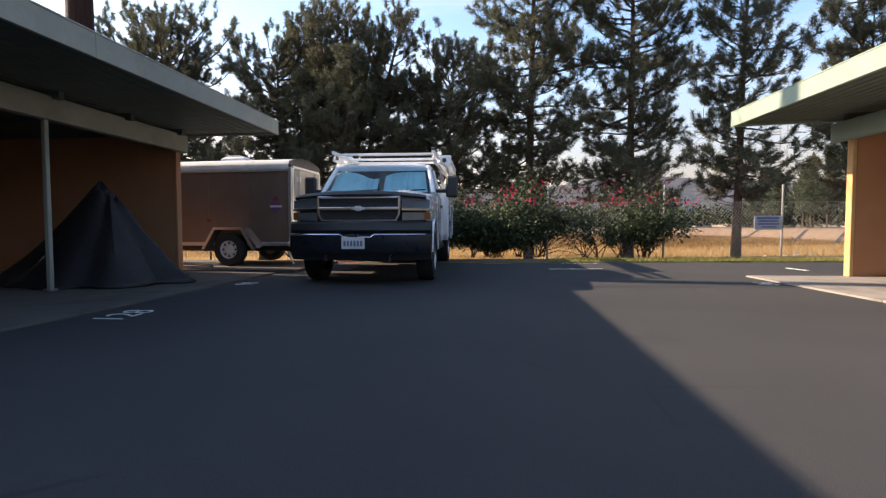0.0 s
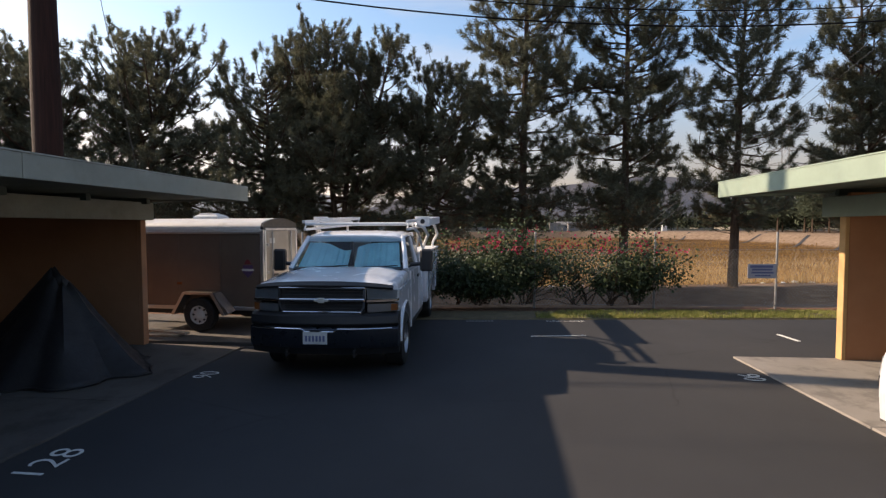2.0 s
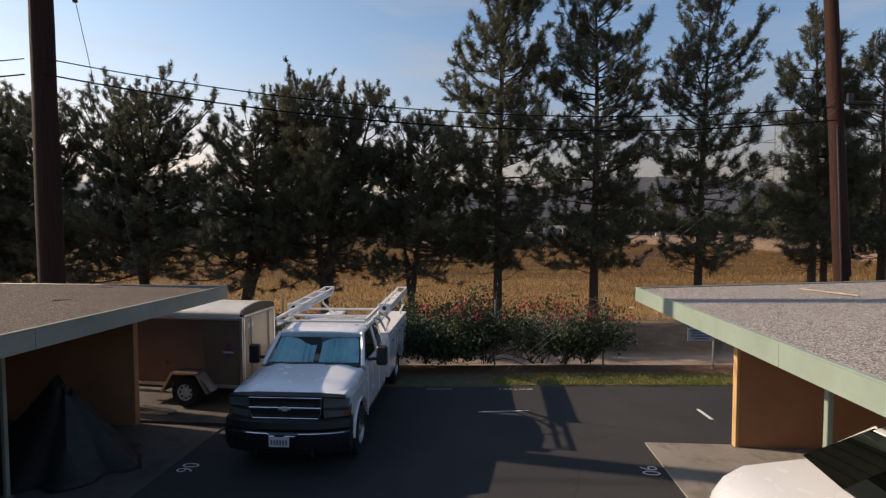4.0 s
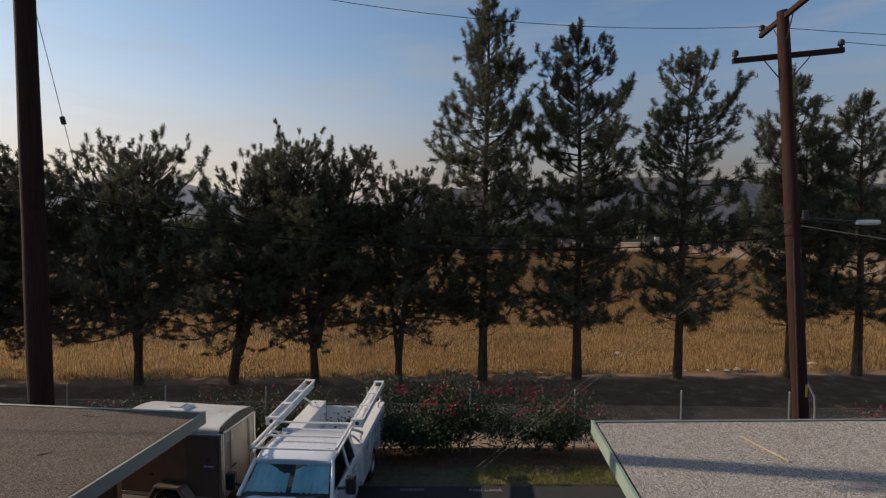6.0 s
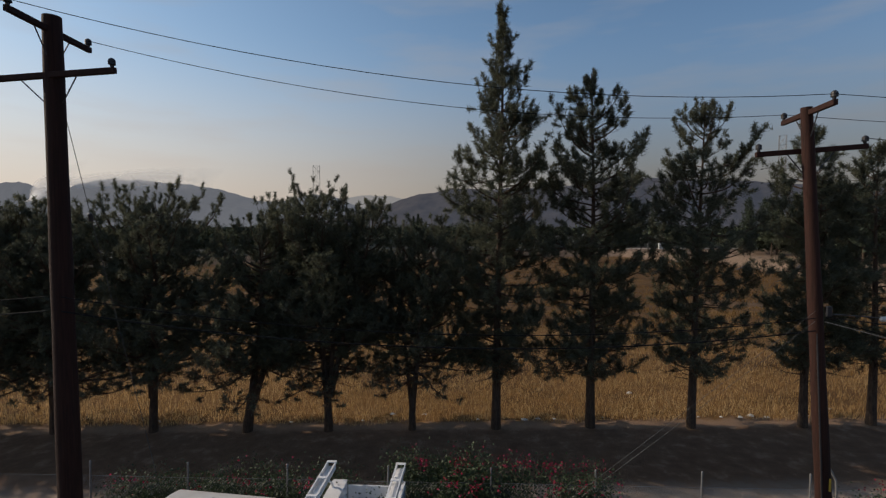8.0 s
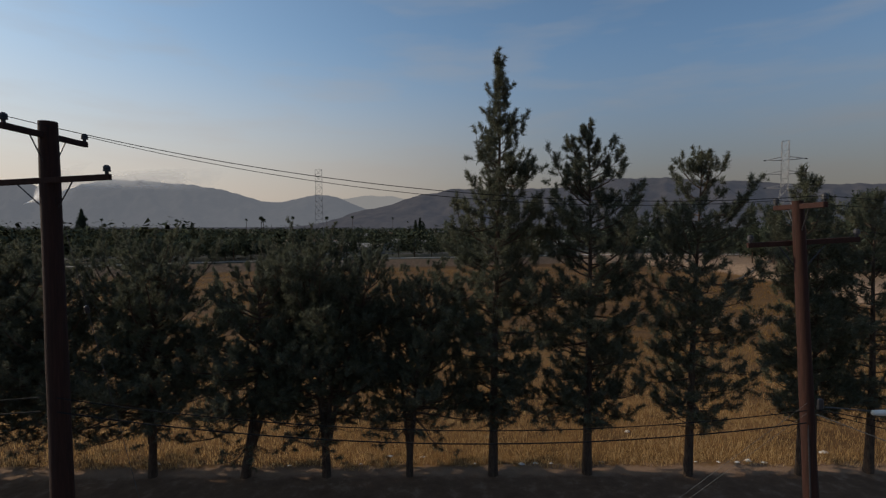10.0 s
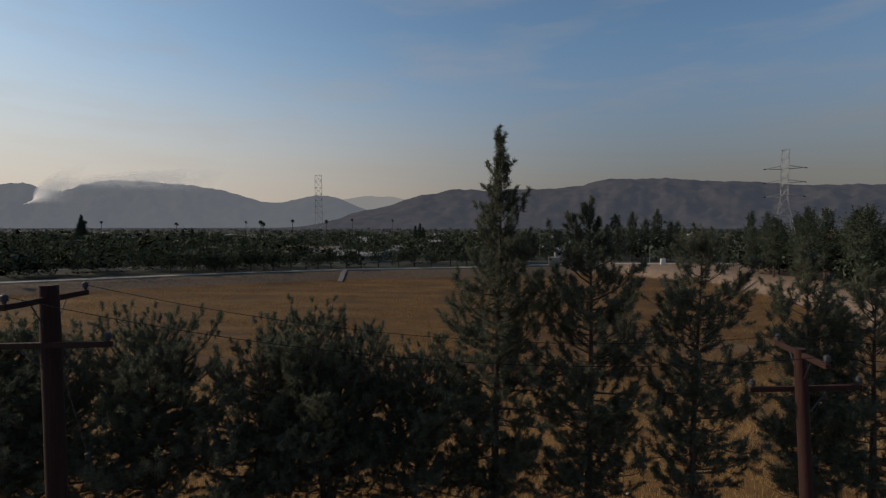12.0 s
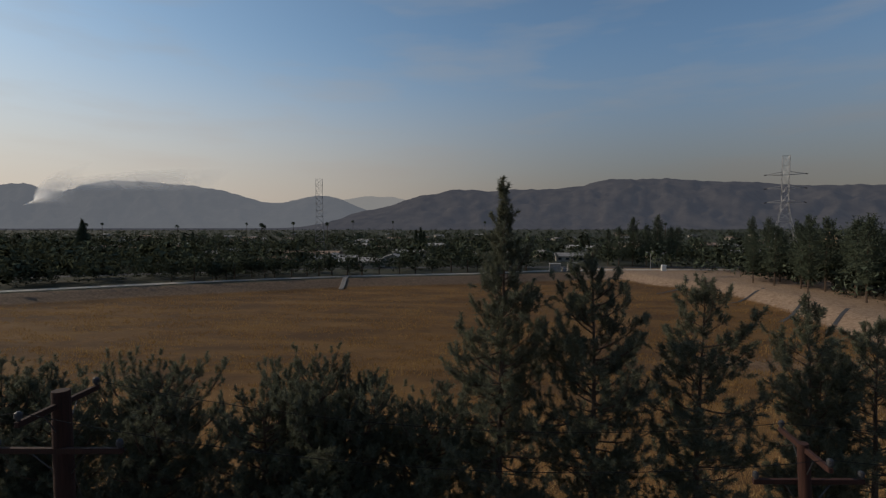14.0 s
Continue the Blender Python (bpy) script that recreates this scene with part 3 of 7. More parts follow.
def blades(name, n, place, h, w, mat, label, category, seed):
    """Many single bent blades of grass; place gives their feet."""
    r = np.random.default_rng(seed)
    foot = place(r, n)
    n = len(foot)
    a, hh = r.uniform(0, 6.283, n), h * r.uniform(0.5, 1.3, n)
    side = np.stack([np.cos(a), np.sin(a), np.zeros(n)], 1) * (w * r.uniform(0.6, 1.3, n))[:, None]
    lean = np.stack([np.cos(a + 1.6 + r.normal(0, 0.5, n)), np.sin(a + 1.6), np.zeros(n)], 1) * (hh * r.uniform(0.1, 0.7, n))[:, None]
    tip = foot + lean
    tip[:, 2] += hh
    v = np.stack([foot - side, foot + side, tip], 1).reshape(-1, 3)
    f = np.arange(3 * n).reshape(-1, 3)
    return tagged(new(name, raw_mesh(name, v, f, mat)), label, category, kind="stuff")


def lawn_feet(r, n):
    x = r.uniform(1.3, 20.5, n)
    y0, y1 = lot_edge(x) + 0.04, lot_edge(x) + 1.0
    y = y0 + (y1 - y0) * r.beta(1.0, 1.15, n)
    keep = np.sin(x * 3.1) * np.sin(y * 4.3) + r.uniform(-0.4, 1.4, n) + np.minimum(0, x - 2.2) > 0.1
    return np.stack([x, y, np.full(n, 0.026)], 1)[keep]


blades("grass", 46000, lawn_feet, 0.055, 0.008, LAWN, "short yellow-green lawn grass strip", "grass", 11)


def field_feet(r, n):
    w = 23.7 + 36 * r.beta(0.9, 2.2, n)
    x = r.uniform(-1, 1, n) * (14 + w * 0.95) + 1.0
    y = w - 1.3 + ROW_SLOPE * x
    s = np.array([0.5 + 0.5 * noise.noise((p * 0.5, q * 0.5, 9.0)) for p, q in zip(x, y)])
    keep = (r.uniform(0, 1, n) < 0.25 + s * 1.0) & (w > 24.1 + 0.4 * np.sin(x * 0.9) * np.sin(x * 0.37))
    x, y = x[keep], y[keep]
    return np.stack([x, y, [ground_z(p, q) - 0.03 for p, q in zip(x, y)]], 1)


blades("dry_grass", 125000, field_feet, 0.32, 0.014, STRAW, "tall dry golden grass behind the pines", "dry grass", 12)


def meadow_feet(r, n):
    """Tussocks in drifts across the basin, thinning out towards its edges."""
    y = 30 + 140 * r.beta(1.15, 1.3, n)
    x = r.uniform(-1.2, 1.05, n) * y - 4
    keep = np.array([bank_depth(p, q) > 7.0 + 2.5 * noise.noise((p * 0.2, q * 0.2, 1.0)) and noise.noise((p * 0.08, q * 0.22, 6.0)) + 0.8 * noise.noise((p * 0.35, q * 0.7, 2.0)) > -0.06 for p, q in zip(x, y)])
    keep &= r.uniform(0, 1, n) < np.clip((y - 30) / 30, 0.0, 1)
    x, y = x[keep], y[keep]
    return np.stack([x, y, [ground_z(p, q) - 0.05 for p, q in zip(x, y)]], 1)


blades("meadow", 150000, meadow_feet, 0.40, 0.055, STRAW_FAR, "wide dry golden meadow in the basin", "dry grass", 13)

# ---- carports ----


def carport(side, eave, y_end, slope, wall_y, inset, dz, post_ys, post_w, gravel, edge_mat, trim, label, turn=0.0):
    """Open-fronted carport with a flat gravelled roof; side -1 lies to the west."""
    ob = thing("carport", Matrix.Translation((eave, y_end, 0)) @ pose(0, 0, 0, 0, 0, turn) @ Matrix.Translation((-eave, -y_end, 0)), label, "carport", "carports along the drive")
    y0, back = -13.6, eave + side * 8.4

    def sx(d):
        return eave + side * d

    def deck(d0, d1, za, zb, ya, yb):
        """A sloping slab between distances d0 and d1 from the eave."""
        q = []
        for d in (d0, d1):
            rise = slope * d + dz
            q.append([(sx(d), ya, za + rise), (sx(d), yb, za + rise), (sx(d), yb, zb + rise), (sx(d), ya, zb + rise)])
        return Geo().loft(q)

    part("roof_deck", deck(0.05, 8.35, 2.66, 2.80, y0 + 0.05, y_end - 0.05), SHADOW_DECK, ob, "roof deck coloured dark as shadow in the board gaps")
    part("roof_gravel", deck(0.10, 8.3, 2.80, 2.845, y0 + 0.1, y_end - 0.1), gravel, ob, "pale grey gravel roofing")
    # fascia boards in lengths, with the metal edge above them
    ys = [y_end, 4.25, -0.6, -5.5, -10.4, y0]
    for a, b in zip(ys, ys[1:]):
        part("fascia", Geo().box((eave + side * 0.022, (a + b) / 2, 2.725 + dz), (0.044, a - b - 0.004, 0.235), 0.004), trim, ob)
    for d0 in (0.05, 4.2):
        za = 2.608 + dz + slope * (d0 + 2.07)
        m = Matrix.Rotation(-math.atan(slope) * side, 4, "Y")
        part("end_fascia", Geo().box((sx(d0 + 2.07), y_end - 0.022, za + 0.117), (4.14, 0.044, 0.235), 0.004, m), trim, ob)
    part("drip_edge", Geo().box((eave + side * 0.025, (y_end + y0) / 2, 2.853 + dz), (0.06, y_end - y0 + 0.02, 0.02), 0.005), trim, ob, "thin metal drip edge")
    m = Matrix.Rotation(-math.atan(slope) * side, 4, "Y")
    part("end_drip_edge", Geo().box((sx(4.2), y_end - 0.04, 2.853 + dz + slope * 4.2), (8.3, 0.06, 0.02), 0.005, m), METAL_EDGE, ob, "thin metal drip edge")
    # boards run along the drive; the gaps' shadow is the deck's dark colour
    board, d = None, 0.07
    while d < 8.2:
        w = 0.13
        if board is None:
            q = [[(0, y, 0), (side * w, y, slope * w), (side * w, y, slope * w + 0.014), (0, y, 0.014)] for y in (y0 + 0.1, y_end - 0.06)]
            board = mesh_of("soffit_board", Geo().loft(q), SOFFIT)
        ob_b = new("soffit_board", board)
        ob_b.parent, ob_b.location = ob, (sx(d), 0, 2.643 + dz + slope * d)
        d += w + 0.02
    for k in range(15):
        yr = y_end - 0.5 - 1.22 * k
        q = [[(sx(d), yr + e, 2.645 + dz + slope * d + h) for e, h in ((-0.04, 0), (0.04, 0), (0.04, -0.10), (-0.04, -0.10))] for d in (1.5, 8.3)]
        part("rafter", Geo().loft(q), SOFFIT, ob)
    bx, beam_end = sx(inset - 0.04), min(wall_y + 0.3, y_end - 0.24)
    part("beam", Geo().box((bx, (beam_end + y0) / 2, 2.43 + dz), (0.13, beam_end - y0, 0.30), 0.008), trim, ob, "long pale green beam on posts")
    for py in post_ys:
        p = part("post", Geo().box((bx, py, 1.152 + dz / 2), (post_w, post_w, 2.255 + dz), 0.008), trim, ob)
        part("post_base", Geo().box((bx, py, 0.04), (post_w + 0.05, post_w + 0.05, 0.03), 0.004), GALV, p)
    wl = abs(back - sx(inset + 0.06))
    part("end_wall", Geo().box(((back + sx(inset + 0.06)) / 2, wall_y - 0.06, 1.33 + dz / 2), (wl, 0.11, 2.62 + dz), 0.006), STUCCO, ob, "orange stucco end wall")
    part("wall_edge", Geo().box((sx(inset + 0.025), wall_y - 0.06, 1.152 + dz / 2), (0.06, 0.125, 2.255 + dz), 0.006), edge_mat, ob, "stucco wall edge")
    part("back_wall", Geo().box((back - side * 0.1, (wall_y - 0.22 + y0) / 2, 1.33 + dz / 2), (0.2, wall_y - 0.225 - y0, 2.62 + dz), 0.006), STUCCO, ob, "orange stucco back wall")
    return ob


carport(-1, -3.90, 8.36, 0.0, 8.04, 1.70, -0.115, (5.33, 2.6, -0.15, -2.9, -5.65, -8.4), 0.06, GRAVEL_BROWN_SHADED, STUCCO, TRIM_SHADED, "open carport with orange stucco walls and brown gravel roof darkened as in shade")
carport(1, 4.00, 8.65, 0.035, 8.16, 1.56, -0.10, (5.75, 3.0, 0.25, -2.5, -5.25, -8.0), 0.075, GRAVEL_PALE, STUCCO_SUNLIT, TRIM, "open carport with pale green fascia and sunlit gravel roof", 2.0)

# unseen wall behind the drive, added to cut the sky light from there
tagged(part("sky_block_wall", Geo().box((0, -14.0, 3.0), (40, 0.4, 6.3), 0.01), WALL_GREY), "unseen grey wall added behind the drive to hold back sky light", "wall", kind="structure")

# ---- poles and cables ----


def insulator(parent, p, h=0.2):
    """A pin insulator standing on an arm."""
    ob = part("insulator", Geo().lathe(p, (0, 0, 1), [(0, 0.035), (h * 0.3, 0.04), (h * 0.32, 0.075), (h * 0.55, 0.07), (h * 0.57, 0.055), (h * 0.6, 0.075), (h * 0.85, 0.065), (h, 0.03)], 10), CERAMIC, parent, smooth=True)
    return ob


def power_pole(base, top, r0, r1, arms, wood, label):
    """A timber pole with crossarms given as (end, end) pairs."""
    ob = thing("power_pole", pose(*base), label, "power pole", "timber power poles")
    b, t = Vector(base), Vector(top)
    pts = [Vector((0, 0, -0.3))] + [(t - b) * k / 10 for k in range(1, 11)]
    rr = [r0 * 1.03] + [r0 + (r1 - r0) * k / 10 + 0.006 * math.sin(k * 2.3) for k in range(1, 11)]
    part("shaft", Geo().tube(pts, rr, 18), wood, ob, smooth=True)
    for a, e in arms:
        a, e = Vector(a) - b, Vector(e) - b
        mid, d = (a + e) / 2, (e - a)
        q = d.to_track_quat("X", "Z").to_matrix().to_4x4()
        arm = part("crossarm", Geo().box(mid, (d.length, 0.10, 0.125), 0.008, q), wood, ob)
        axis_pt = (t - b) * ((mid.z - 0.62) / (t - b).z)
        for s in (-0.34, 0.34):
            part("brace", Geo().tube([mid + d * s * 0.62 - Vector((0, 0, 0.06)), axis_pt + d.normalized() * r1 * (1 if s > 0 else -1) * 0.8], 0.014, 6), DARK_METAL, arm)
        for s in (-0.475, 0.475):
            insulator(arm, mid + d * s + Vector((0, 0, 0.06)))
    return ob


power_pole((-8.09, 8.75, 0), (-8.09, 8.72, 13.51), 0.255, 0.185,
                    [((-7.94, 7.55, 13.20), (-8.25, 9.90, 13.20)), ((-9.62, 8.54, 12.15), (-6.54, 8.62, 12.27))], POLE_SHADED,
                    "dark brown timber power pole with two crossarms")
pole_e = power_pole((9.84, 11.81, 0), (9.01, 11.80, 11.80), 0.19, 0.13,
                    [((9.12, 13.00, 11.66), (8.97, 10.68, 11.66)), ((7.96, 11.96, 10.70), (10.50, 11.93, 10.86))], POLE_WOOD,
                    "reddish timber power pole with two crossarms and cables")
part("marker_strip", Geo().box((-0.12, -0.185, 2.55), (0.05, 0.012, 0.32), 0.003), YELLOW, pole_e, "yellow marker strip")
part("conduit", Geo().tube([(-0.16, -0.15, 0), (-0.33, -0.15, 3.2), (-0.50, -0.13, 6.3)], 0.022, 8), DARK_METAL, pole_e, "thin dark riser pipe", smooth=True)
part("terminal_box", Geo().box((-0.28, -0.17, 6.85), (0.14, 0.1, 0.26), 0.02), DARK_METAL, pole_e, "small dark terminal box")


def cable(a, b, sag, r, mat, label, name="cable", seg=20, wrap=False):
    a, b = Vector(a), Vector(b)
    pts = []
    for k in range(seg + 1):
        t = k / seg
        p = a.lerp(b, t)
        p.z -= sag * 4 * t * (1 - t)
        pts.append(p - a)
    g = Geo().tube(pts, r, 5)
    ob = part(name, g, mat, smooth=True)
    ob.location = a
    return tagged(ob, label, "cable", "overhead cables")


LINE = "thin black overhead power line between the poles"
cable((-7.96, 7.67, 13.40), (8.98, 10.79, 11.86), 0.68, 0.008, WIRE, LINE)
cable((-8.24, 9.79, 13.40), (9.11, 12.89, 11.86), 0.68, 0.008, WIRE, LINE)
cable((-9.48, 8.55, 12.35), (-46, 5.4, 12.0), 0.9, 0.008, WIRE, LINE)
cable((-7.96, 7.67, 13.40), (-46, 4.0, 12.9), 0.9, 0.008, WIRE, LINE)
cable((8.98, 10.79, 11.86), (46, 13.4, 12.2), 0.9, 0.008, WIRE, LINE)
cable((9.11, 12.89, 11.86), (46, 15.7, 12.2), 0.9, 0.008, WIRE, LINE)
cable((10.4, 11.93, 11.06), (46, 14.4, 10.9), 0.9, 0.008, WIRE, LINE)
tagged(part("splice_case", Geo().lathe((11.01, 11.68, 6.68), (1, 0.04, 0.01), [(-0.27, 0.02), (-0.25, 0.06), (-0.1, 0.07), (0.12, 0.07), (0.25, 0.06), (0.27, 0.02)], 12), PLASTIC_PALE, smooth=50), "pale splice case hung on the telephone cable", "splice case")
TELE = "black telephone cable slung low between the poles"
for za, zb, sag, r in ((7.40, 6.68, 0.62, 0.012), (7.08, 6.37, 0.62, 0.016)):
    cable((-7.95, 8.55, za), (9.28, 11.64, zb), sag, r, WIRE, TELE)
    cable((-8.35, 8.55, za), (-46, 5.4, za + 0.3), 0.9, r, WIRE, TELE)
cable((9.48, 11.62, 6.80), (46, 13.4, 6.9), 0.7, 0.014, GUY, TELE)
cable((9.48, 11.62, 6.72), (46, 3.2, 5.4), 0.6, 0.014, WIRE, TELE)
cable((9.48, 11.62, 6.6), (30, -6.0, 4.4), 0.8, 0.011, GUY, TELE)
cable((9.48, 11.6, 6.7), (24, 14.5, 5.6), 0.9, 0.010, WIRE, TELE)
cable((9.28, 11.66, 6.85), (1.45, 11.70, 0.03), 0.02, 0.0042, GUY, "steel guy strand from the pole to the lawn", "guy_wire", 6)
cable((9.28, 11.66, 6.60), (1.62, 11.72, 0.03), 0.02, 0.0042, GUY, "steel guy strand from the pole to the lawn", "guy_wire", 6)
cable((-8.18, 8.92, 12.0), (-8.52, 12.55, -0.05), 0.0, 0.008, GUY, "steel guy strand with an insulator", "guy_wire", 6)
tagged(part("guy_insulator", Geo().lathe((-8.26, 9.76, 9.17), (-0.028, 0.30, -1), [(-0.1, 0.03), (-0.08, 0.055), (0.08, 0.055), (0.1, 0.03)], 10), DARK_METAL, smooth=True), "dark strain insulator on a guy strand", "insulator")

# ---- chain-link fence ----


def fence():
    ob = thing("fence", pose(0, 0, 0), "sagging chain-link fence with steel posts", "fence")
    x = -16.68
    while x < 30:
        y = fence_y(x)
        h = 1.86
        p = part("post", Geo().tube([(x, y, -0.2), (x + 0.01, y, h * 0.6), (x + 0.02, y + 0.01, h)], 0.026, 10), GALV, ob, smooth=True)
        part("cap", Geo().lathe((x + 0.02, y + 0.01, h), (0, 0, 1), [(-0.01, 0.031), (0.02, 0.03), (0.045, 0.012)], 10), GALV, p, smooth=True)
        x += 3.01
    # woven wire
    g = Geo()
    step, hgt = 0.088, 1.42
    i = -16.6
    while i < 30:
        for s in (-1, 1):
            a = Vector((i, fence_y(i) - 0.03, 0.03))
            xe = i + s * hgt * 0.85
            e = Vector((xe, fence_y(xe) - 0.03, 0.03 + hgt))
            w = 0.0024
            g.add([a + Vector((-w, 0, 0)), a + Vector((w, 0, 0)), e + Vector((w, 0, 0)), e + Vector((-w, 0, 0)), a + Vector((0, -w, 0)), e + Vector((0, -w, 0))],
                  [(0, 4, 5, 3), (4, 1, 2, 5), (1, 0, 3, 2)])
        i += step
    tagged(part("wire_mesh", g, GALV, ob, "woven diamond wire mesh", fix=False), kind="stuff")
    for z in (0.05, 1.45):
        part("tension_wire", Geo().tube([(q, fence_y(q) - 0.03, z + 0.01 * math.sin(q)) for q in range(-16, 31, 2)], 0.004, 5), GALV, ob)
    return ob


fence()
sg = thing("sign", pose(7.02, fence_y(7.02) - 0.07, 0.915, 0, 0, 4), "faded grey notice board wired to the fence", "sign")
part("board", Geo().box((0, 0, 0), (0.70, 0.014, 0.36), 0.005), SIGN_FACE, sg)
for k, (w, h) in enumerate(((0.56, 0.06), (0.50, 0.045), (0.54, 0.045), (0.38, 0.035))):
    part("text_line", Geo().box((0.01 * k - 0.01, -0.009, 0.115 - 0.075 * k), (w, 0.006, h), 0.001), SIGN_INK, sg)
bent = thing("fence_post", pose(10.95, 13.3, 0), "bent galvanised fence post beside the pole", "fence post")
part("stem", Geo().tube([(0, 0, -0.2), (0.0, 0, 1.5), (-0.02, 0, 1.85), (-0.22, 0.05, 2.3)], 0.03, 10), GALV, bent, smooth=True)

# ---- vehicles ----


def wheel(parent, x, y, r, w, rim_mat, out):
    """A wheel on the x axis; out: the side its face looks to."""
    prof = [(-w / 2, r * 0.62), (-w / 2, r * 0.9), (-w * 0.42, r * 0.985), (-w * 0.2, r), (w * 0.2, r), (w * 0.42, r * 0.985), (w / 2, r * 0.9), (w / 2, r * 0.62)]
    wh = part("wheel", Geo().lathe((x, y, r), (1, 0, 0), prof, 28, False), RUBBER, parent, "black rubber tyre", smooth=True)
    f = out * w / 2
    rim = [(-0.02 * out, r * 0.64), (f * 0.92, r * 0.64), (f * 0.95, r * 0.58), (f * 0.55, r * 0.52), (f * 0.5, r * 0.34), (f * 0.72, r * 0.25), (f * 0.8, r * 0.14), (f * 0.9, r * 0.12), (f * 0.9, r * 0.02)]
    part("rim", Geo().lathe((x, y, r), (1, 0, 0), rim, 24), rim_mat, wh, "steel wheel rim", smooth=True)
    for k in range(8):
        a = k * math.pi / 4
        c = Vector((x + f * 0.565, y + math.cos(a) * r * 0.43, r + math.sin(a) * r * 0.43))
        part("vent_hole", Geo().lathe(c, (1, 0, 0), [(-0.004, r * 0.065), (0.004, r * 0.06)], 8), BLACK_PLASTIC, wh)
    return wh


def side_panel(x, th, ya, yb, zb, zt, arches, nose=0.0):
    """A body side in the y-z plane with round wheel cutouts (y, z, radius)."""
    pts = [(ya, zb + 0.12), (ya + 0.05, zb)]
    for cy, cz, r in arches:
        half = math.sqrt(max(0.001, r * r - (cz - zb) ** 2))
        a0 = math.atan2(zb - cz, -half)
        a1 = math.atan2(zb - cz, half)
        if a0 < 0:
            a0 += 2 * math.pi
        for k in range(13):
            a = a0 + (a1 - a0) * k / 12
            pts.append((cy + r * math.cos(a), cz + r * math.sin(a)))
    pts += [(yb, zb), (yb, zt), (ya + 0.04, zt - nose), (ya, zt - nose - 0.08)]
    return [(x, y, z) for y, z in pts], (-th if x > 0 else th, 0, 0)


def pickup():
    """White pickup with a utility bed and ladder rack; its nose points to -y, the origin lies under the front axle."""
    T = thing("pickup_truck", pose(-1.91, 7.31, 0, 0, 0, 2.3), "white work pickup with chrome grille, utility body and ladder rack", "pickup truck")
    W = 0.985
    # hood: a shallow bulge over the engine bay
    rows = []
    for y, ze, zc, w in ((-0.80, 1.262, 1.29, 0.90), (-0.72, 1.272, 1.31, 0.94), (-0.5, 1.285, 1.345, 0.955), (-0.2, 1.31, 1.375, 0.965), (0.12, 1.335, 1.40, 0.965), (0.38, 1.35, 1.41, 0.965)):
        top = [(-w, y, ze - 0.05), (-w * 0.97, y, ze), (-w * 0.80, y, ze + (zc - ze) * 0.5), (-w * 0.56, y, zc + 0.012), (-w * 0.2, y, zc), (w * 0.2, y, zc), (w * 0.56, y, zc + 0.012), (w * 0.80, y, ze + (zc - ze) * 0.5), (w * 0.97, y, ze), (w, y, ze - 0.05)]
        lip = 0.055 if y < -0.6 else 0.12
        rows.append(top + [(w, y, ze - lip), (-w, y, ze - lip)])
    part("hood", Geo().loft(rows), WHITE_PAINT, T, smooth=50)
    part("grille_back", Geo().box((0, -0.862, 1.075), (1.13, 0.02, 0.33), 0.004), BLACK_PLASTIC, T)
    part("cowl", Geo().box((0, 0.43, 1.37), (1.74, 0.16, 0.04), 0.01), BLACK_PLASTIC, T, "black wiper cowl")
    for s in (-1, 1):
        ring, off = side_panel(s * W, 0.07, -0.63, 0.56, 0.50, 1.20, [(0.0, 0.43, 0.50)], 0.02)
        part("fender", Geo().prism(ring, off), WHITE_PAINT, T)
        part("fender_flare", Geo().tube([(s * (W + 0.005), 0.51 * math.cos(a), 0.43 + 0.51 * math.sin(a)) for a in [0.05 + 3.04 * k / 12 for k in range(13)]], 0.02, 6), WHITE_PAINT, T, smooth=True)
        d = part("door", Geo().box((s * (W - 0.04), 1.10, 0.93), (0.085, 1.03, 0.84), 0.03), WHITE_PAINT, T)
        part("handle", Geo().box((s * (W + 0.012), 1.45, 1.19), (0.03, 0.18, 0.045), 0.01), BLACK_PLASTIC, d, "black door handle")
        part("rear_door", Geo().box((s * (W - 0.04), 1.98, 0.93), (0.085, 0.68, 0.84), 0.03), WHITE_PAINT, T)
        part("shoulder", Geo().box((s * (W - 0.055), 1.39, 1.36), (0.09, 1.88, 0.06), 0.025), WHITE_PAINT, T)
        part("sill", Geo().box((s * (W - 0.06), 1.44, 0.46), (0.10, 1.74, 0.09), 0.02), BLACK_PLASTIC, T, "black running board")
        # tow mirror on its arm
        mr = part("mirror", Geo().box((s * 1.22, 0.72, 1.50), (0.20, 0.13, 0.36), 0.04), BLACK_PLASTIC, T, "black tall tow mirror")
        part("mirror_arm", Geo().tube([(s * 0.95, 0.70, 1.43), (s * 1.16, 0.73, 1.44)], 0.03, 8), BLACK_PLASTIC, mr)
        part("mirror_glass", Geo().box((s * 1.22, 0.79, 1.50), (0.16, 0.008, 0.31), 0.003), CHROME, mr, "silver mirror glass")
        # lamps in two tiers with a pale bar between
        hl = part("headlight", Geo().loft([[(s * 0.595, -0.86, 1.085), (s * 0.975, -0.76, 1.085), (s * 0.982, -0.74, 1.20), (s * 0.595, -0.85, 1.235)], [(s * 0.595, -0.70, 1.085), (s * 0.975, -0.62, 1.085), (s * 0.982, -0.60, 1.20), (s * 0.595, -0.70, 1.235)]]), LAMP_BODY, T, "clear grey headlight")
        part("lens", Geo().add([(s * 0.60, -0.868, 1.09), (s * 0.972, -0.768, 1.09), (s * 0.98, -0.748, 1.198), (s * 0.60, -0.858, 1.23)], [(0, 1, 2, 3)]), LAMP_GLASS, hl)
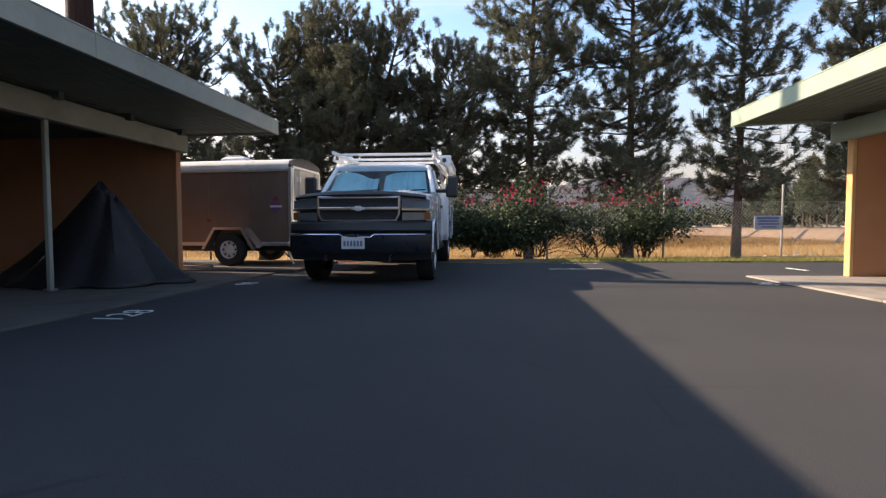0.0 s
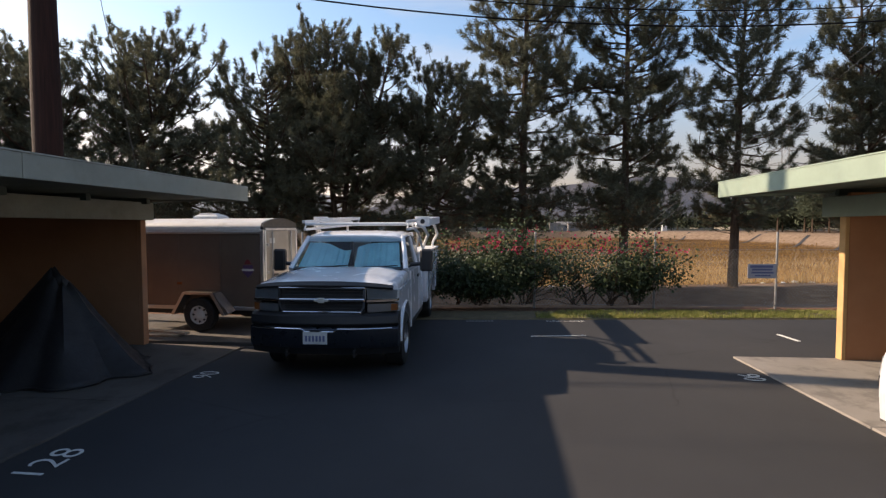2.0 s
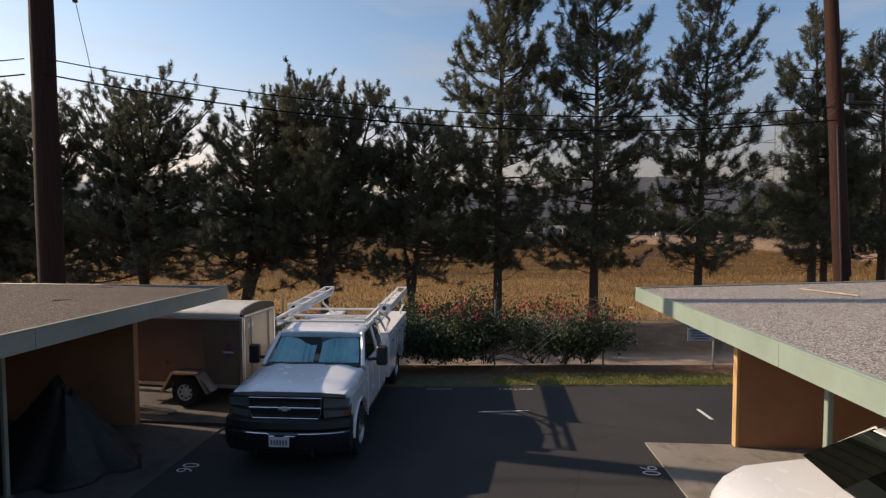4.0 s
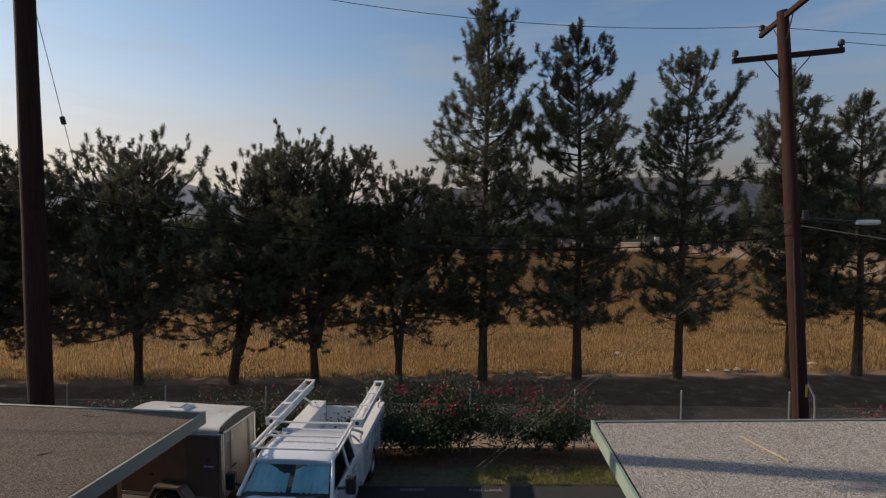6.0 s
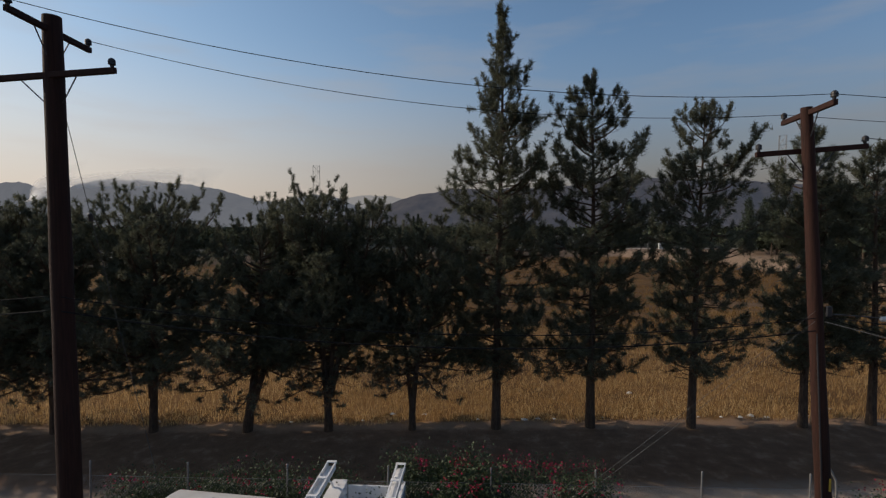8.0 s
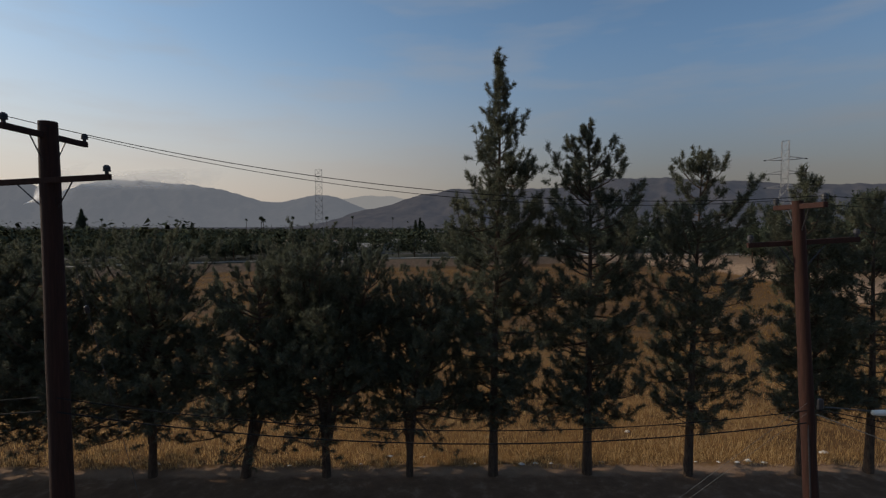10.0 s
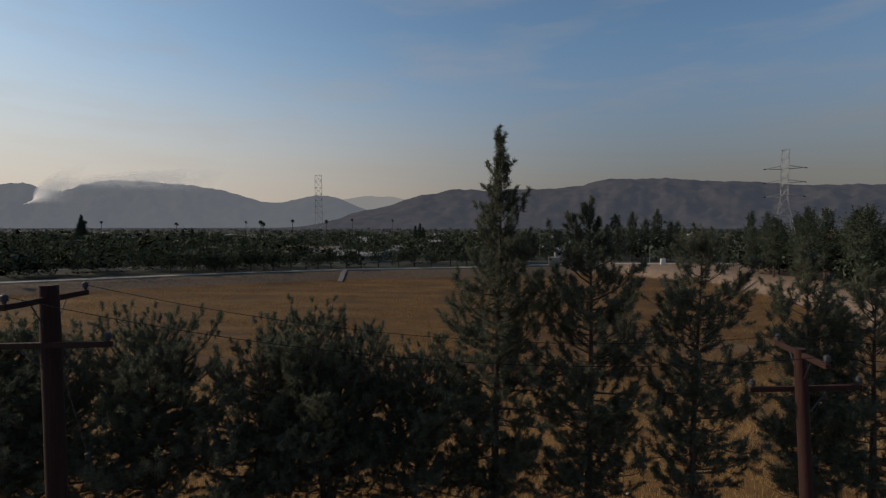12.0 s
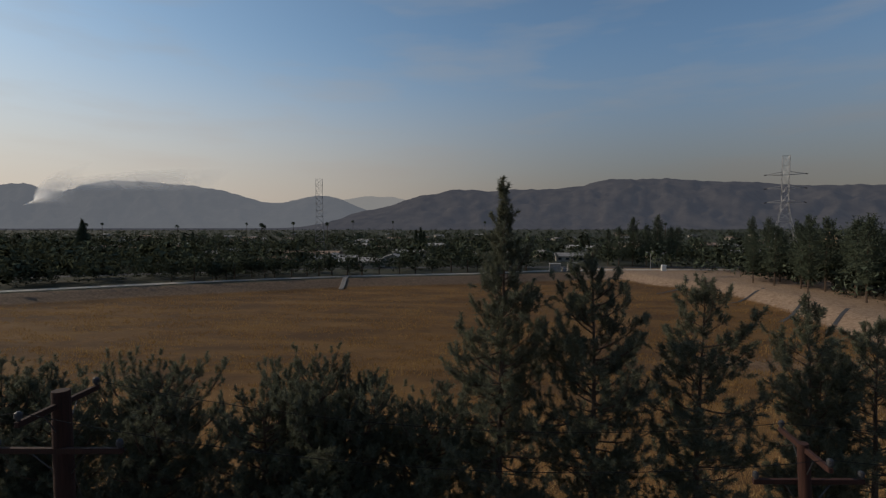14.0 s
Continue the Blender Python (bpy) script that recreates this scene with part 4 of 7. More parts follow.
        part("lamp_bar", Geo().loft([[(s * 0.595, -0.885, 1.052), (s * 0.985, -0.77, 1.052), (s * 0.985, -0.77, 1.08), (s * 0.595, -0.885, 1.08)], [(s * 0.595, -0.70, 1.052), (s * 0.985, -0.62, 1.052), (s * 0.985, -0.62, 1.08), (s * 0.595, -0.70, 1.08)]]), CHROME, T, "thin chrome bar")
        tl = part("turn_lamp", Geo().loft([[(s * 0.60, -0.87, 0.91), (s * 0.98, -0.76, 0.925), (s * 0.98, -0.76, 1.025), (s * 0.60, -0.87, 1.025)], [(s * 0.60, -0.70, 0.91), (s * 0.98, -0.62, 0.925), (s * 0.98, -0.62, 1.025), (s * 0.60, -0.70, 1.025)]]), LAMP_CLEAR, T, "lower lamp with amber corner")
        part("amber_corner", Geo().add([(s * 0.90, -0.79, 0.93), (s * 0.982, -0.768, 0.93), (s * 0.982, -0.768, 1.02), (s * 0.90, -0.79, 1.02)], [(0, 1, 2, 3)]), AMBER, tl)
        for y in (0.0, 3.85):
            wheel(T, s * 0.86, y, 0.395, 0.27, STEEL, s)
        # tail
        part("tail_lamp", Geo().box((s * 0.92, 5.185, 1.12), (0.16, 0.04, 0.3), 0.01), RED, T, "red tail lamp")
    # nose
    part("nose_panel", Geo().box((0, -0.66, 0.92), (1.84, 0.10, 0.58), 0.02), BLACK_PLASTIC, T)
    gr = part("grille_frame", Geo(), CHROME, T, "chrome grille surround with a cross bar")
    g = Geo()
    g.box((0, -0.895, 1.235), (1.16, 0.06, 0.028), 0.008).box((0, -0.90, 0.915), (1.06, 0.06, 0.030), 0.008).box((0, -0.91, 1.078), (1.15, 0.06, 0.045), 0.012)
    for s in (-1, 1):
        g.loft([[(s * 0.555, -0.925, 1.235), (s * 0.585, -0.925, 1.235), (s * 0.585, -0.865, 1.235), (s * 0.555, -0.865, 1.235)], [(s * 0.55, -0.925, 1.0), (s * 0.58, -0.925, 1.0), (s * 0.58, -0.865, 1.0), (s * 0.55, -0.865, 1.0)], [(s * 0.50, -0.925, 0.91), (s * 0.53, -0.925, 0.91), (s * 0.53, -0.865, 0.91), (s * 0.50, -0.865, 0.91)]])
    gr.data = mesh_of("grille_frame", g, CHROME)
    for k in range(6):
        z = 0.955 + 0.05 * k if k < 2 else 1.005 + 0.045 * k
        part("grille_slat", Geo().box((0, -0.875, z), (1.08, 0.02, 0.012), 0.002), BLACK_PLASTIC, gr)
    part("badge", Geo().box((0, -0.945, 1.078), (0.085, 0.02, 0.07), 0.006).box((0, -0.943, 1.078), (0.19, 0.016, 0.034), 0.005), EMBLEM, T, "plain pale emblem")
    # dark stone guard along the hood's lip
    rows = []
    for k in range(13):
        x = -0.93 + 1.86 * k / 12
        e = abs(x) / 0.93
        y = -0.90 + 0.10 * e ** 3
        rows.append([(x, y, 1.245 - 0.04 * e ** 3), (x, y - 0.03, 1.275 - 0.04 * e ** 3), (x, y + 0.02, 1.325 - 0.06 * e ** 3), (x, y + 0.05, 1.31 - 0.06 * e ** 3), (x, y + 0.03, 1.25 - 0.04 * e ** 3)])
    part("bug_deflector", Geo().loft(rows), BLACK_PLASTIC, T, "black hood deflector", smooth=True)
    # bumper bowed forward, black cap above and chrome lip
    def bow(x):
        return -1.02 + 0.17 * (abs(x) / 1.0) ** 3
    xs = [-1.0 + 2.0 * k / 16 for k in range(17)]
    part("bumper", Geo().loft([[(x, bow(x) + 0.02, 0.46), (x, bow(x) - 0.01, 0.52), (x, bow(x) - 0.01, 0.70), (x, bow(x) + 0.03, 0.73), (x, bow(x) + 0.22, 0.73), (x, bow(x) + 0.22, 0.46)] for x in xs]), BUMPER, T, "chrome front bumper coloured dark like the pavement it mirrors", smooth=True)
    part("bumper_cap", Geo().loft([[(x, bow(x) + 0.05, 0.735), (x, bow(x) + 0.01, 0.78), (x, bow(x) + 0.03, 0.87), (x, bow(x) + 0.08, 0.90), (x, bow(x) + 0.24, 0.90), (x, bow(x) + 0.24, 0.735)] for x in xs]), BLACK_PLASTIC, T, "black bumper pad", smooth=True)
    for s in (-1, 1):
        part("chrome_lip", Geo().tube([(s * x, bow(x) - 0.012, 0.715) for x in (0.24, 0.4, 0.6, 0.8, 0.93)], 0.013, 6), CHROME, T)
        part("chrome_lip", Geo().tube([(s * 0.24, bow(0.24) - 0.012, 0.715), (s * 0.19, bow(0.2) - 0.012, 0.68), (0, bow(0) - 0.012, 0.68)], 0.011, 6), CHROME, T)
        part("tow_hook", Geo().tube([(s * 0.45, -0.92, 0.44), (s * 0.45, -1.01, 0.42), (s * 0.45, -1.01, 0.36), (s * 0.45, -0.92, 0.37)], 0.017, 6), DARK_METAL, T)
    part("air_dam", Geo().loft([[(x, bow(x) + 0.09, 0.36), (x, bow(x) + 0.05, 0.46), (x, bow(x) + 0.2, 0.46), (x, bow(x) + 0.2, 0.36)] for x in xs]), BLACK_PLASTIC, T)
    pl = part("licence_plate", Geo().box((-0.05, -1.055, 0.605), (0.32, 0.012, 0.165), 0.004), PLASTIC_PALE, T, "white licence plate with dark bars")
    for k in range(6):
        part("plate_bar", Geo().box((-0.165 + 0.046 * k, -1.063, 0.598), (0.028, 0.004, 0.075), 0.001), SIGN_INK, pl)
    part("plate_bracket", Geo().box((-0.05, -1.05, 0.70), (0.14, 0.03, 0.04), 0.008), BUMPER, T)
    # cab frame: roof on pillars
    zr, yb, yt, yr = 1.92, 0.40, 0.94, 2.24
    rows = []
    for y, z, w in ((yt - 0.06, zr - 0.035, 0.80), (yt + 0.06, zr + 0.01, 0.815), (1.3, zr + 0.045, 0.83), (1.85, zr + 0.04, 0.825), (yr - 0.02, zr + 0.005, 0.80), (yr + 0.07, zr - 0.05, 0.785)):
        rows.append([(-w, y, z - 0.085), (-w * 0.97, y, z - 0.03), (-w * 0.85, y, z), (-w * 0.4, y, z + 0.014), (w * 0.4, y, z + 0.014), (w * 0.85, y, z), (w * 0.97, y, z - 0.03), (w, y, z - 0.085), (w * 0.7, y, z - 0.09), (-w * 0.7, y, z - 0.09)])
    part("roof", Geo().loft(rows), WHITE_PAINT, T, smooth=50)
    for s in (-1, 1):
        part("windscreen_pillar", Geo().tube([(s * 0.925, yb + 0.02, 1.37), (s * 0.865, 0.70, 1.64), (s * 0.80, yt, zr - 0.05)], [0.045, 0.04, 0.04], 8), WHITE_PAINT, T, smooth=True)
        part("door_pillar", Geo().tube([(s * 0.935, 1.62, 1.37), (s * 0.81, 1.58, zr - 0.05)], 0.04, 8), WHITE_PAINT, T, smooth=True)
        part("rear_pillar", Geo().loft([[(s * 0.945, 2.18, 1.36), (s * 0.945, 2.32, 1.36), (s * 0.86, 2.32, 1.36), (s * 0.86, 2.18, 1.36)], [(s * 0.82, 2.08, zr - 0.05), (s * 0.81, 2.29, zr - 0.05), (s * 0.68, 2.29, zr - 0.05), (s * 0.68, 2.08, zr - 0.05)]]), WHITE_PAINT, T)
        part("door_window", Geo().add([(s * 0.915, 0.52, 1.39), (s * 0.93, 1.60, 1.39), (s * 0.82, 1.57, zr - 0.07), (s * 0.82, 0.98, zr - 0.07)], [(0, 1, 2, 3)]), GLASS, T, "dark side window", fix=False)
        part("rear_window", Geo().add([(s * 0.93, 1.64, 1.39), (s * 0.935, 2.18, 1.39), (s * 0.82, 2.09, zr - 0.07), (s * 0.818, 1.60, zr - 0.07)], [(0, 1, 2, 3)]), GLASS, T, "dark side window", fix=False)
    part("windscreen", Geo().loft([[(x * 0.90, yb - 0.05 * (1 - x * x), 1.385) for x in (-1, -0.5, 0, 0.5, 1)], [(x * 0.84, 0.69 - 0.05 * (1 - x * x), 1.64) for x in (-1, -0.5, 0, 0.5, 1)], [(x * 0.775, yt - 0.03 - 0.04 * (1 - x * x), zr - 0.05) for x in (-1, -0.5, 0, 0.5, 1)]], caps=False, close=False), SHIELD_GLASS, T, "windscreen with a bluish sunshade behind it", smooth=True, fix=False)
    part("cab_back", Geo().box((0, 2.31, 1.36), (1.60, 0.04, 1.15), 0.01), WHITE_PAINT, T)
    part("cabin", Geo().box((0, 1.40, 0.95), (1.78, 1.72, 0.80), 0.03), CABIN, T, "dark cabin floor and seats")
    for s in (-1, 1):
        part("seat", Geo().box((s * 0.42, 1.42, 1.55), (0.5, 0.16, 0.6), 0.06), CABIN, T)
        # folded foil shade standing behind the glass
        fold = []
        for k in range(15):
            x = s * (0.05 + 0.785 * (k + 0.32 * math.sin(k * 3.3 + 2 * s)) / 14)
            dy = 0.022 * (k % 2) + 0.018 * math.sin(k * 2.7 + s)
            sh = 1 - 0.09 * (abs(x) / 0.8)
            up = 0.38 - 0.13 * math.exp(-((x + 0.12) / 0.26) ** 2)
            fold.append([(x, 0.53 + dy, 1.40), (x * sh, 0.53 + 0.97 * up + dy, 1.40 + up), (x * sh, 0.545 + 0.97 * up + dy, 1.40 + up), (x, 0.545 + dy, 1.40)])
        part("sunshade", Geo().loft(fold), SHADE_FOIL, T, "creased silvery blue sunshade")
    for s in (-0.55, 0.25):
        part("wiper", Geo().tube([(s, 0.35, 1.415), (s + 0.28, 0.37, 1.42), (s + 0.55, 0.40, 1.435)], 0.01, 5), BLACK_PLASTIC, T)
    part("aerial_pod", Geo().box((0.62, 1.25, zr + 0.03), (0.10, 0.06, 0.03), 0.01), BLACK_PLASTIC, T)
    # chassis and utility body
    part("frame", Geo().box((0, 2.15, 0.52), (0.9, 6.0, 0.18), 0.03), DARK_METAL, T, "dark steel chassis")
    for y in (0.0, 3.85):
        part("axle", Geo().tube([(-0.8, y, 0.39), (-0.2, y, 0.38), (0.2, y, 0.38), (0.8, y, 0.39)], [0.05, 0.1, 0.1, 0.05], 10), DARK_METAL, T, smooth=True)
    part("engine_block", Geo().box((0, -0.1, 0.78), (1.1, 1.1, 0.62), 0.06), DARK_METAL, T)
    part("bed_floor", Geo().box((0, 3.78, 0.88), (1.25, 2.68, 0.10), 0.01), RACK_WHITE, T)
    part("bed_front", Geo().box((0, 2.44, 1.2), (1.25, 0.05, 0.62), 0.01), RACK_WHITE, T)
    part("tailgate", Geo().box((0, 5.14, 1.15), (1.25, 0.05, 0.55), 0.015), RACK_WHITE, T)
    part("rear_bumper", Geo().box((0, 5.28, 0.58), (1.95, 0.2, 0.14), 0.03), STEEL, T, "steel step bumper")
    for s in (-1, 1):
        ring, off = side_panel(s * 1.045, 0.40, 2.40, 5.18, 0.55, 1.52, [(3.85, 0.43, 0.5)])
        bx = part("tool_box", Geo().prism(ring, off), WHITE_PAINT, T, "white side tool compartment")
        part("lid", Geo().box((s * 0.85, 3.79, 1.545), (0.43, 2.76, 0.035), 0.012), RACK_WHITE, bx)
        for ya, yz, za, zz in ((2.45, 3.20, 0.62, 1.46), (3.25, 4.40, 0.98, 1.46), (4.45, 5.13, 0.62, 1.46)):
            dr = part("hatch", Geo().box((s * 1.052, (ya + yz) / 2, (za + zz) / 2), (0.025, yz - ya, zz - za), 0.008), WHITE_PAINT, bx)
            part("latch", Geo().box((s * 1.07, (ya + yz) / 2, zz - 0.16), (0.012, 0.10, 0.06), 0.003), CHROME, dr, "small chrome latch")
    # ladder rack: inner rails over the whole length, outer carriers behind the cab
    def rz(y):
        return 2.13 + 0.028 * (y - 0.93)

    def bar(y0, y1, x, dz, w, h):
        return Geo().loft([[(x - w / 2, y, rz(y) + dz - h / 2), (x + w / 2, y, rz(y) + dz - h / 2), (x + w / 2, y, rz(y) + dz + h / 2), (x - w / 2, y, rz(y) + dz + h / 2)] for y in (y0, y1)])

    rk = part("ladder_rack", Geo().tube([(-0.86, 0.93, 2.09), (0.86, 0.93, 2.09)], 0.022, 8), RACK_WHITE, T, "white steel ladder rack")
    for y in (1.55, 2.24):
        part("cross_bar", Geo().tube([(-0.88, y, rz(y) - 0.06), (0.88, y, rz(y) - 0.06)], 0.022, 8), RACK_WHITE, rk)
    for s in (-1, 1):
        part("rail", bar(0.90, 4.82, s * 0.88, 0.0, 0.045, 0.05), RACK_WHITE, rk)
        part("lower_rail", bar(0.95, 4.75, s * 0.88, -0.13, 0.04, 0.04), RACK_WHITE, rk)
        for y in (0.95, 1.6, 2.3, 3.1, 3.9, 4.7):
            part("strut", Geo().tube([(s * 0.88, y, rz(y) - 0.12), (s * 0.88, y + 0.12, rz(y) - 0.01)], 0.014, 6), RACK_WHITE, rk)
        part("outer_rail", bar(2.2, 4.82, s * 1.11, -0.035, 0.03, 0.14), RACK_WHITE, rk)
        part("carrier_floor", bar(2.2, 4.78, s * 0.99, -0.10, 0.20, 0.02), RACK_WHITE, rk)
        for k in range(4):
            y = 2.26 + 0.84 * k
            part("rung", Geo().box((s * 0.99, y, rz(y) + 0.035), (0.28, 0.11, 0.022), 0.004), RACK_WHITE, rk)
        ep = part("end_plate", Geo().box((s * 0.995, 2.18, rz(2.18) - 0.02), (0.28, 0.03, 0.19), 0.02), RACK_WHITE, rk)
        part("plate_hole", Geo().lathe((s * 1.0, 2.161, rz(2.18) - 0.02), (0, 1, 0), [(0, 0.045), (0.004, 0.045)], 14), DARK_METAL, ep, "dark oval hole")
        for ya, yz in ((1.95, 2.62), (4.20, 4.72)):
            part("leg", Geo().tube([(s * 0.90, ya, rz(ya) - 0.06), (s * 1.04, ya + 0.12, rz(ya) - 0.14), (s * 1.09, ya + 0.33, 1.88), (s * 0.97, yz, 1.68), (s * 0.95, yz, 1.55)], 0.03, 8), RACK_WHITE, rk, smooth=True)
        part("leg", Geo().tube([(s * 0.88, 1.7, rz(1.7) - 0.12), (s * 0.94, 2.0, 1.93), (s * 0.96, 2.45, 1.62), (s * 0.95, 2.52, 1.55)], 0.024, 8), RACK_WHITE, rk, smooth=True)
    return T


pickup()


def trailer():
    """Enclosed cargo trailer lying along x, its end towards the truck."""
    T = thing("cargo_trailer", pose(-5.27, 9.74, 0.06, 0, 0, -2.5), "brown enclosed cargo trailer with white roof and aluminium trim", "trailer")
    x0, x1, y0, y1, zb, zt = -1.32, 1.35, -0.69, 0.69, 0.40, 2.01
    skin = Geo().box(((x0 + x1) / 2, 0, (zb + zt - 0.06) / 2), (x1 - x0, y1 - y0, zt - 0.06 - zb), 0.01)
    part("body", skin, TRAILER_SKIN, T, "brown-grey metal side skin")
    sec = [(y0 - 0.012, zt - 0.10), (y0 - 0.012, zt - 0.02), (y0 + 0.04, zt + 0.055), (y0 + 0.16, zt + 0.09)] + [(y0 + 0.16 + (y1 - y0 - 0.32) * k / 8, zt + 0.09 + 0.06 * math.sin(math.pi * k / 8)) for k in range(1, 8)] + [(y1 - 0.16, zt + 0.09), (y1 - 0.04, zt + 0.055), (y1 + 0.012, zt - 0.02), (y1 + 0.012, zt - 0.10)]
    part("roof", Geo().loft([[(x, y, z) for y, z in sec] for x in (x0 - 0.02, x1 - 0.05)]), TRAILER_ROOF, T, "white rounded roof", smooth=40)
    part("end_cap", Geo().loft([[(x, y, z) for y, z in sec] for x in (x1 - 0.046, x1 + 0.012)]), BLACK_PLASTIC, T, "dark arched end rim")
    part("roof_trim", Geo().box(((x0 + x1) / 2, y0 - 0.014, zt - 0.13), (x1 - x0, 0.018, 0.05), 0.004), ALU, T)
    part("bottom_trim", Geo().box(((x0 + x1) / 2, y0 - 0.012, zb + 0.03), (x1 - x0, 0.02, 0.07), 0.004), ALU, T)
    for x in (-0.42, 0.46):
        part("seam", Geo().box((x, y0 - 0.005, 1.2), (0.03, 0.008, 1.5), 0.002), TRAILER_SKIN, T)
    for y in (y0 - 0.01, y1 + 0.01):
        part("corner_post", Geo().box((x1 - 0.02, y, (zb + zt) / 2 - 0.05), (0.075, 0.03, zt - zb - 0.05), 0.008), ALU, T)
    dr = part("end_door", Geo().box((x1 + 0.012, 0, 1.18), (0.03, 1.20, 1.46), 0.01), TRAILER_DOOR, T, "pale metal end door")
    for y in (-0.42, 0.36):
        part("lock_bar", Geo().tube([(x1 + 0.05, y, 0.5), (x1 + 0.05, y, 1.9)], 0.014, 8), STEEL, dr)
        part("lock_handle", Geo().box((x1 + 0.055, y + 0.1, 1.05), (0.02, 0.20, 0.035), 0.006), DARK_METAL, dr)
    for k in range(3):
        part("hinge", Geo().box((x1 + 0.035, -0.58, 0.6 + 0.52 * k), (0.03, 0.08, 0.05), 0.006), STEEL, dr)
    part("door_rim", Geo().box((x1 + 0.014, 0, 1.94), (0.035, 1.27, 0.05), 0.008), ALU, T)
    for y in (-0.645, 0.645):
        part("door_post", Geo().box((x1 + 0.014, y, 1.18), (0.035, 0.06, 1.48), 0.008), ALU, T)
    # wheel under a flared fender
    ax, r = 0.13, 0.325
    prof = [(-0.56, 0.33), (-0.30, 0.76), (0.30, 0.76), (0.56, 0.33), (0.50, 0.33), (0.27, 0.715), (-0.27, 0.715), (-0.50, 0.33)]
    part("fender", Geo().prism([(ax + a, y0 - 0.005, z) for a, z in prof], (0, -0.225, 0)), TRAILER_SKIN, T, "flared fender with a bright edge")
    part("fender_edge", Geo().prism([(ax + a, y0 - 0.232, z) for a, z in prof], (0, -0.012, 0)), ALU, T, "bright fender edge")
    part("fender_skirt", Geo().prism([(ax + 0.30, y0 - 0.20, 0.72), (ax + 0.60, y0 - 0.20, 0.36), (ax + 0.66, y0 - 0.05, 0.40), (ax + 0.36, y0 - 0.03, 0.74)], (0.01, -0.006, 0.0)), TRAILER_SKIN, T)
    tyre = [(-0.09, r * 0.55), (-0.09, r * 0.92), (-0.06, r), (0.06, r), (0.09, r * 0.92), (0.09, r * 0.55)]
    for y, out in ((y0 - 0.12, -1), (y1 + 0.12, 1)):
        wh = part("wheel", Geo().lathe((ax, y, r), (0, 1, 0), tyre, 26, False), RUBBER, T, "black rubber tyre", smooth=True)
        part("rim", Geo().lathe((ax, y, r), (0, 1, 0), [(0.0, r * 0.6), (out * 0.085, r * 0.6), (out * 0.08, r * 0.54), (out * 0.045, r * 0.5), (out * 0.05, r * 0.3), (out * 0.075, r * 0.22), (out * 0.085, r * 0.2), (out * 0.09, r * 0.03)], 22), PLASTIC_PALE, wh, "pale grey spoked rim", smooth=True)
        for k in range(8):
            a = k * math.pi / 4
            part("vent_hole", Geo().lathe((ax + math.cos(a) * r * 0.4, y + out * 0.055, r + math.sin(a) * r * 0.4), (0, 1, 0), [(-0.006, r * 0.07), (0.006, r * 0.06)], 8), BLACK_PLASTIC, wh)
    part("axle", Geo().tube([(ax, y0, r), (ax, y1, r)], 0.04, 8), DARK_METAL, T)
    for y in (-0.52, 0.52):
        part("chassis_rail", Geo().box(((x0 + x1) / 2, y, zb - 0.06), (x1 - x0, 0.08, 0.11), 0.01), DARK_METAL, T)
    for x in (-1.1, -0.4, 0.4, 1.2):
        part("cross_member", Geo().box((x, 0, zb - 0.05), (0.06, 1.0, 0.08), 0.008), DARK_METAL, T)
    part("coupling_bar", Geo().tube([(x0 + 0.1, 0, zb - 0.06), (x0 - 1.1, 0, zb - 0.06)], 0.05, 8), DARK_METAL, T)
    part("jack", Geo().tube([(x0 - 0.9, 0.1, 0.03), (x0 - 0.9, 0.1, 0.75)], 0.035, 8), STEEL, T)
    part("support_leg", Geo().tube([(x1 - 0.18, -0.52, zb - 0.08), (x1 - 0.05, -0.52, 0.02)], 0.025, 8), STEEL, T, "steel stabiliser leg")
    # roof vent
    vt = part("roof_vent", Geo().loft([[(-0.17 + a * w, b * w, z) for a, b in ((-0.28, -0.2), (0.28, -0.2), (0.28, 0.2), (-0.28, 0.2))] for w, z in ((1.0, zt + 0.13), (0.95, zt + 0.19), (0.62, zt + 0.235))]), PLASTIC_PALE, T, "pale plastic roof vent")
    part("vent_cover", Geo().box((-0.2, 0, zt + 0.245), (0.30, 0.26, 0.03), 0.01), TRAILER_ROOF, vt)
    # shield-shaped decal with a bar, plain shapes
    dc = part("decal", Geo().prism([(0.93, y0 - 0.003, 1.26), (1.13, y0 - 0.003, 1.26), (1.13, y0 - 0.003, 1.12), (1.03, y0 - 0.003, 1.02), (0.93, y0 - 0.003, 1.12)], (0, -0.003, 0)), PURPLE, T, "purple shield decal")
    part("decal_bar", Geo().box((1.03, y0 - 0.009, 1.17), (0.24, 0.004, 0.04), 0.001), PLASTIC_PALE, dc)
    part("decal_flame", Geo().prism([(0.95, y0 - 0.003, 1.28), (1.11, y0 - 0.003, 1.28), (1.07, y0 - 0.003, 1.34), (1.02, y0 - 0.003, 1.38)], (0, -0.003, 0)), RED, dc)
    part("side_marker", Geo().box((-0.4, y0 - 0.01, 0.90), (0.10, 0.02, 0.05), 0.005), AMBER, T)
    part("door_sticker", Geo().box((x1 + 0.03, -0.40, 1.72), (0.004, 0.2, 0.1), 0.001), PLASTIC_PALE, dr)
    return T


trailer()


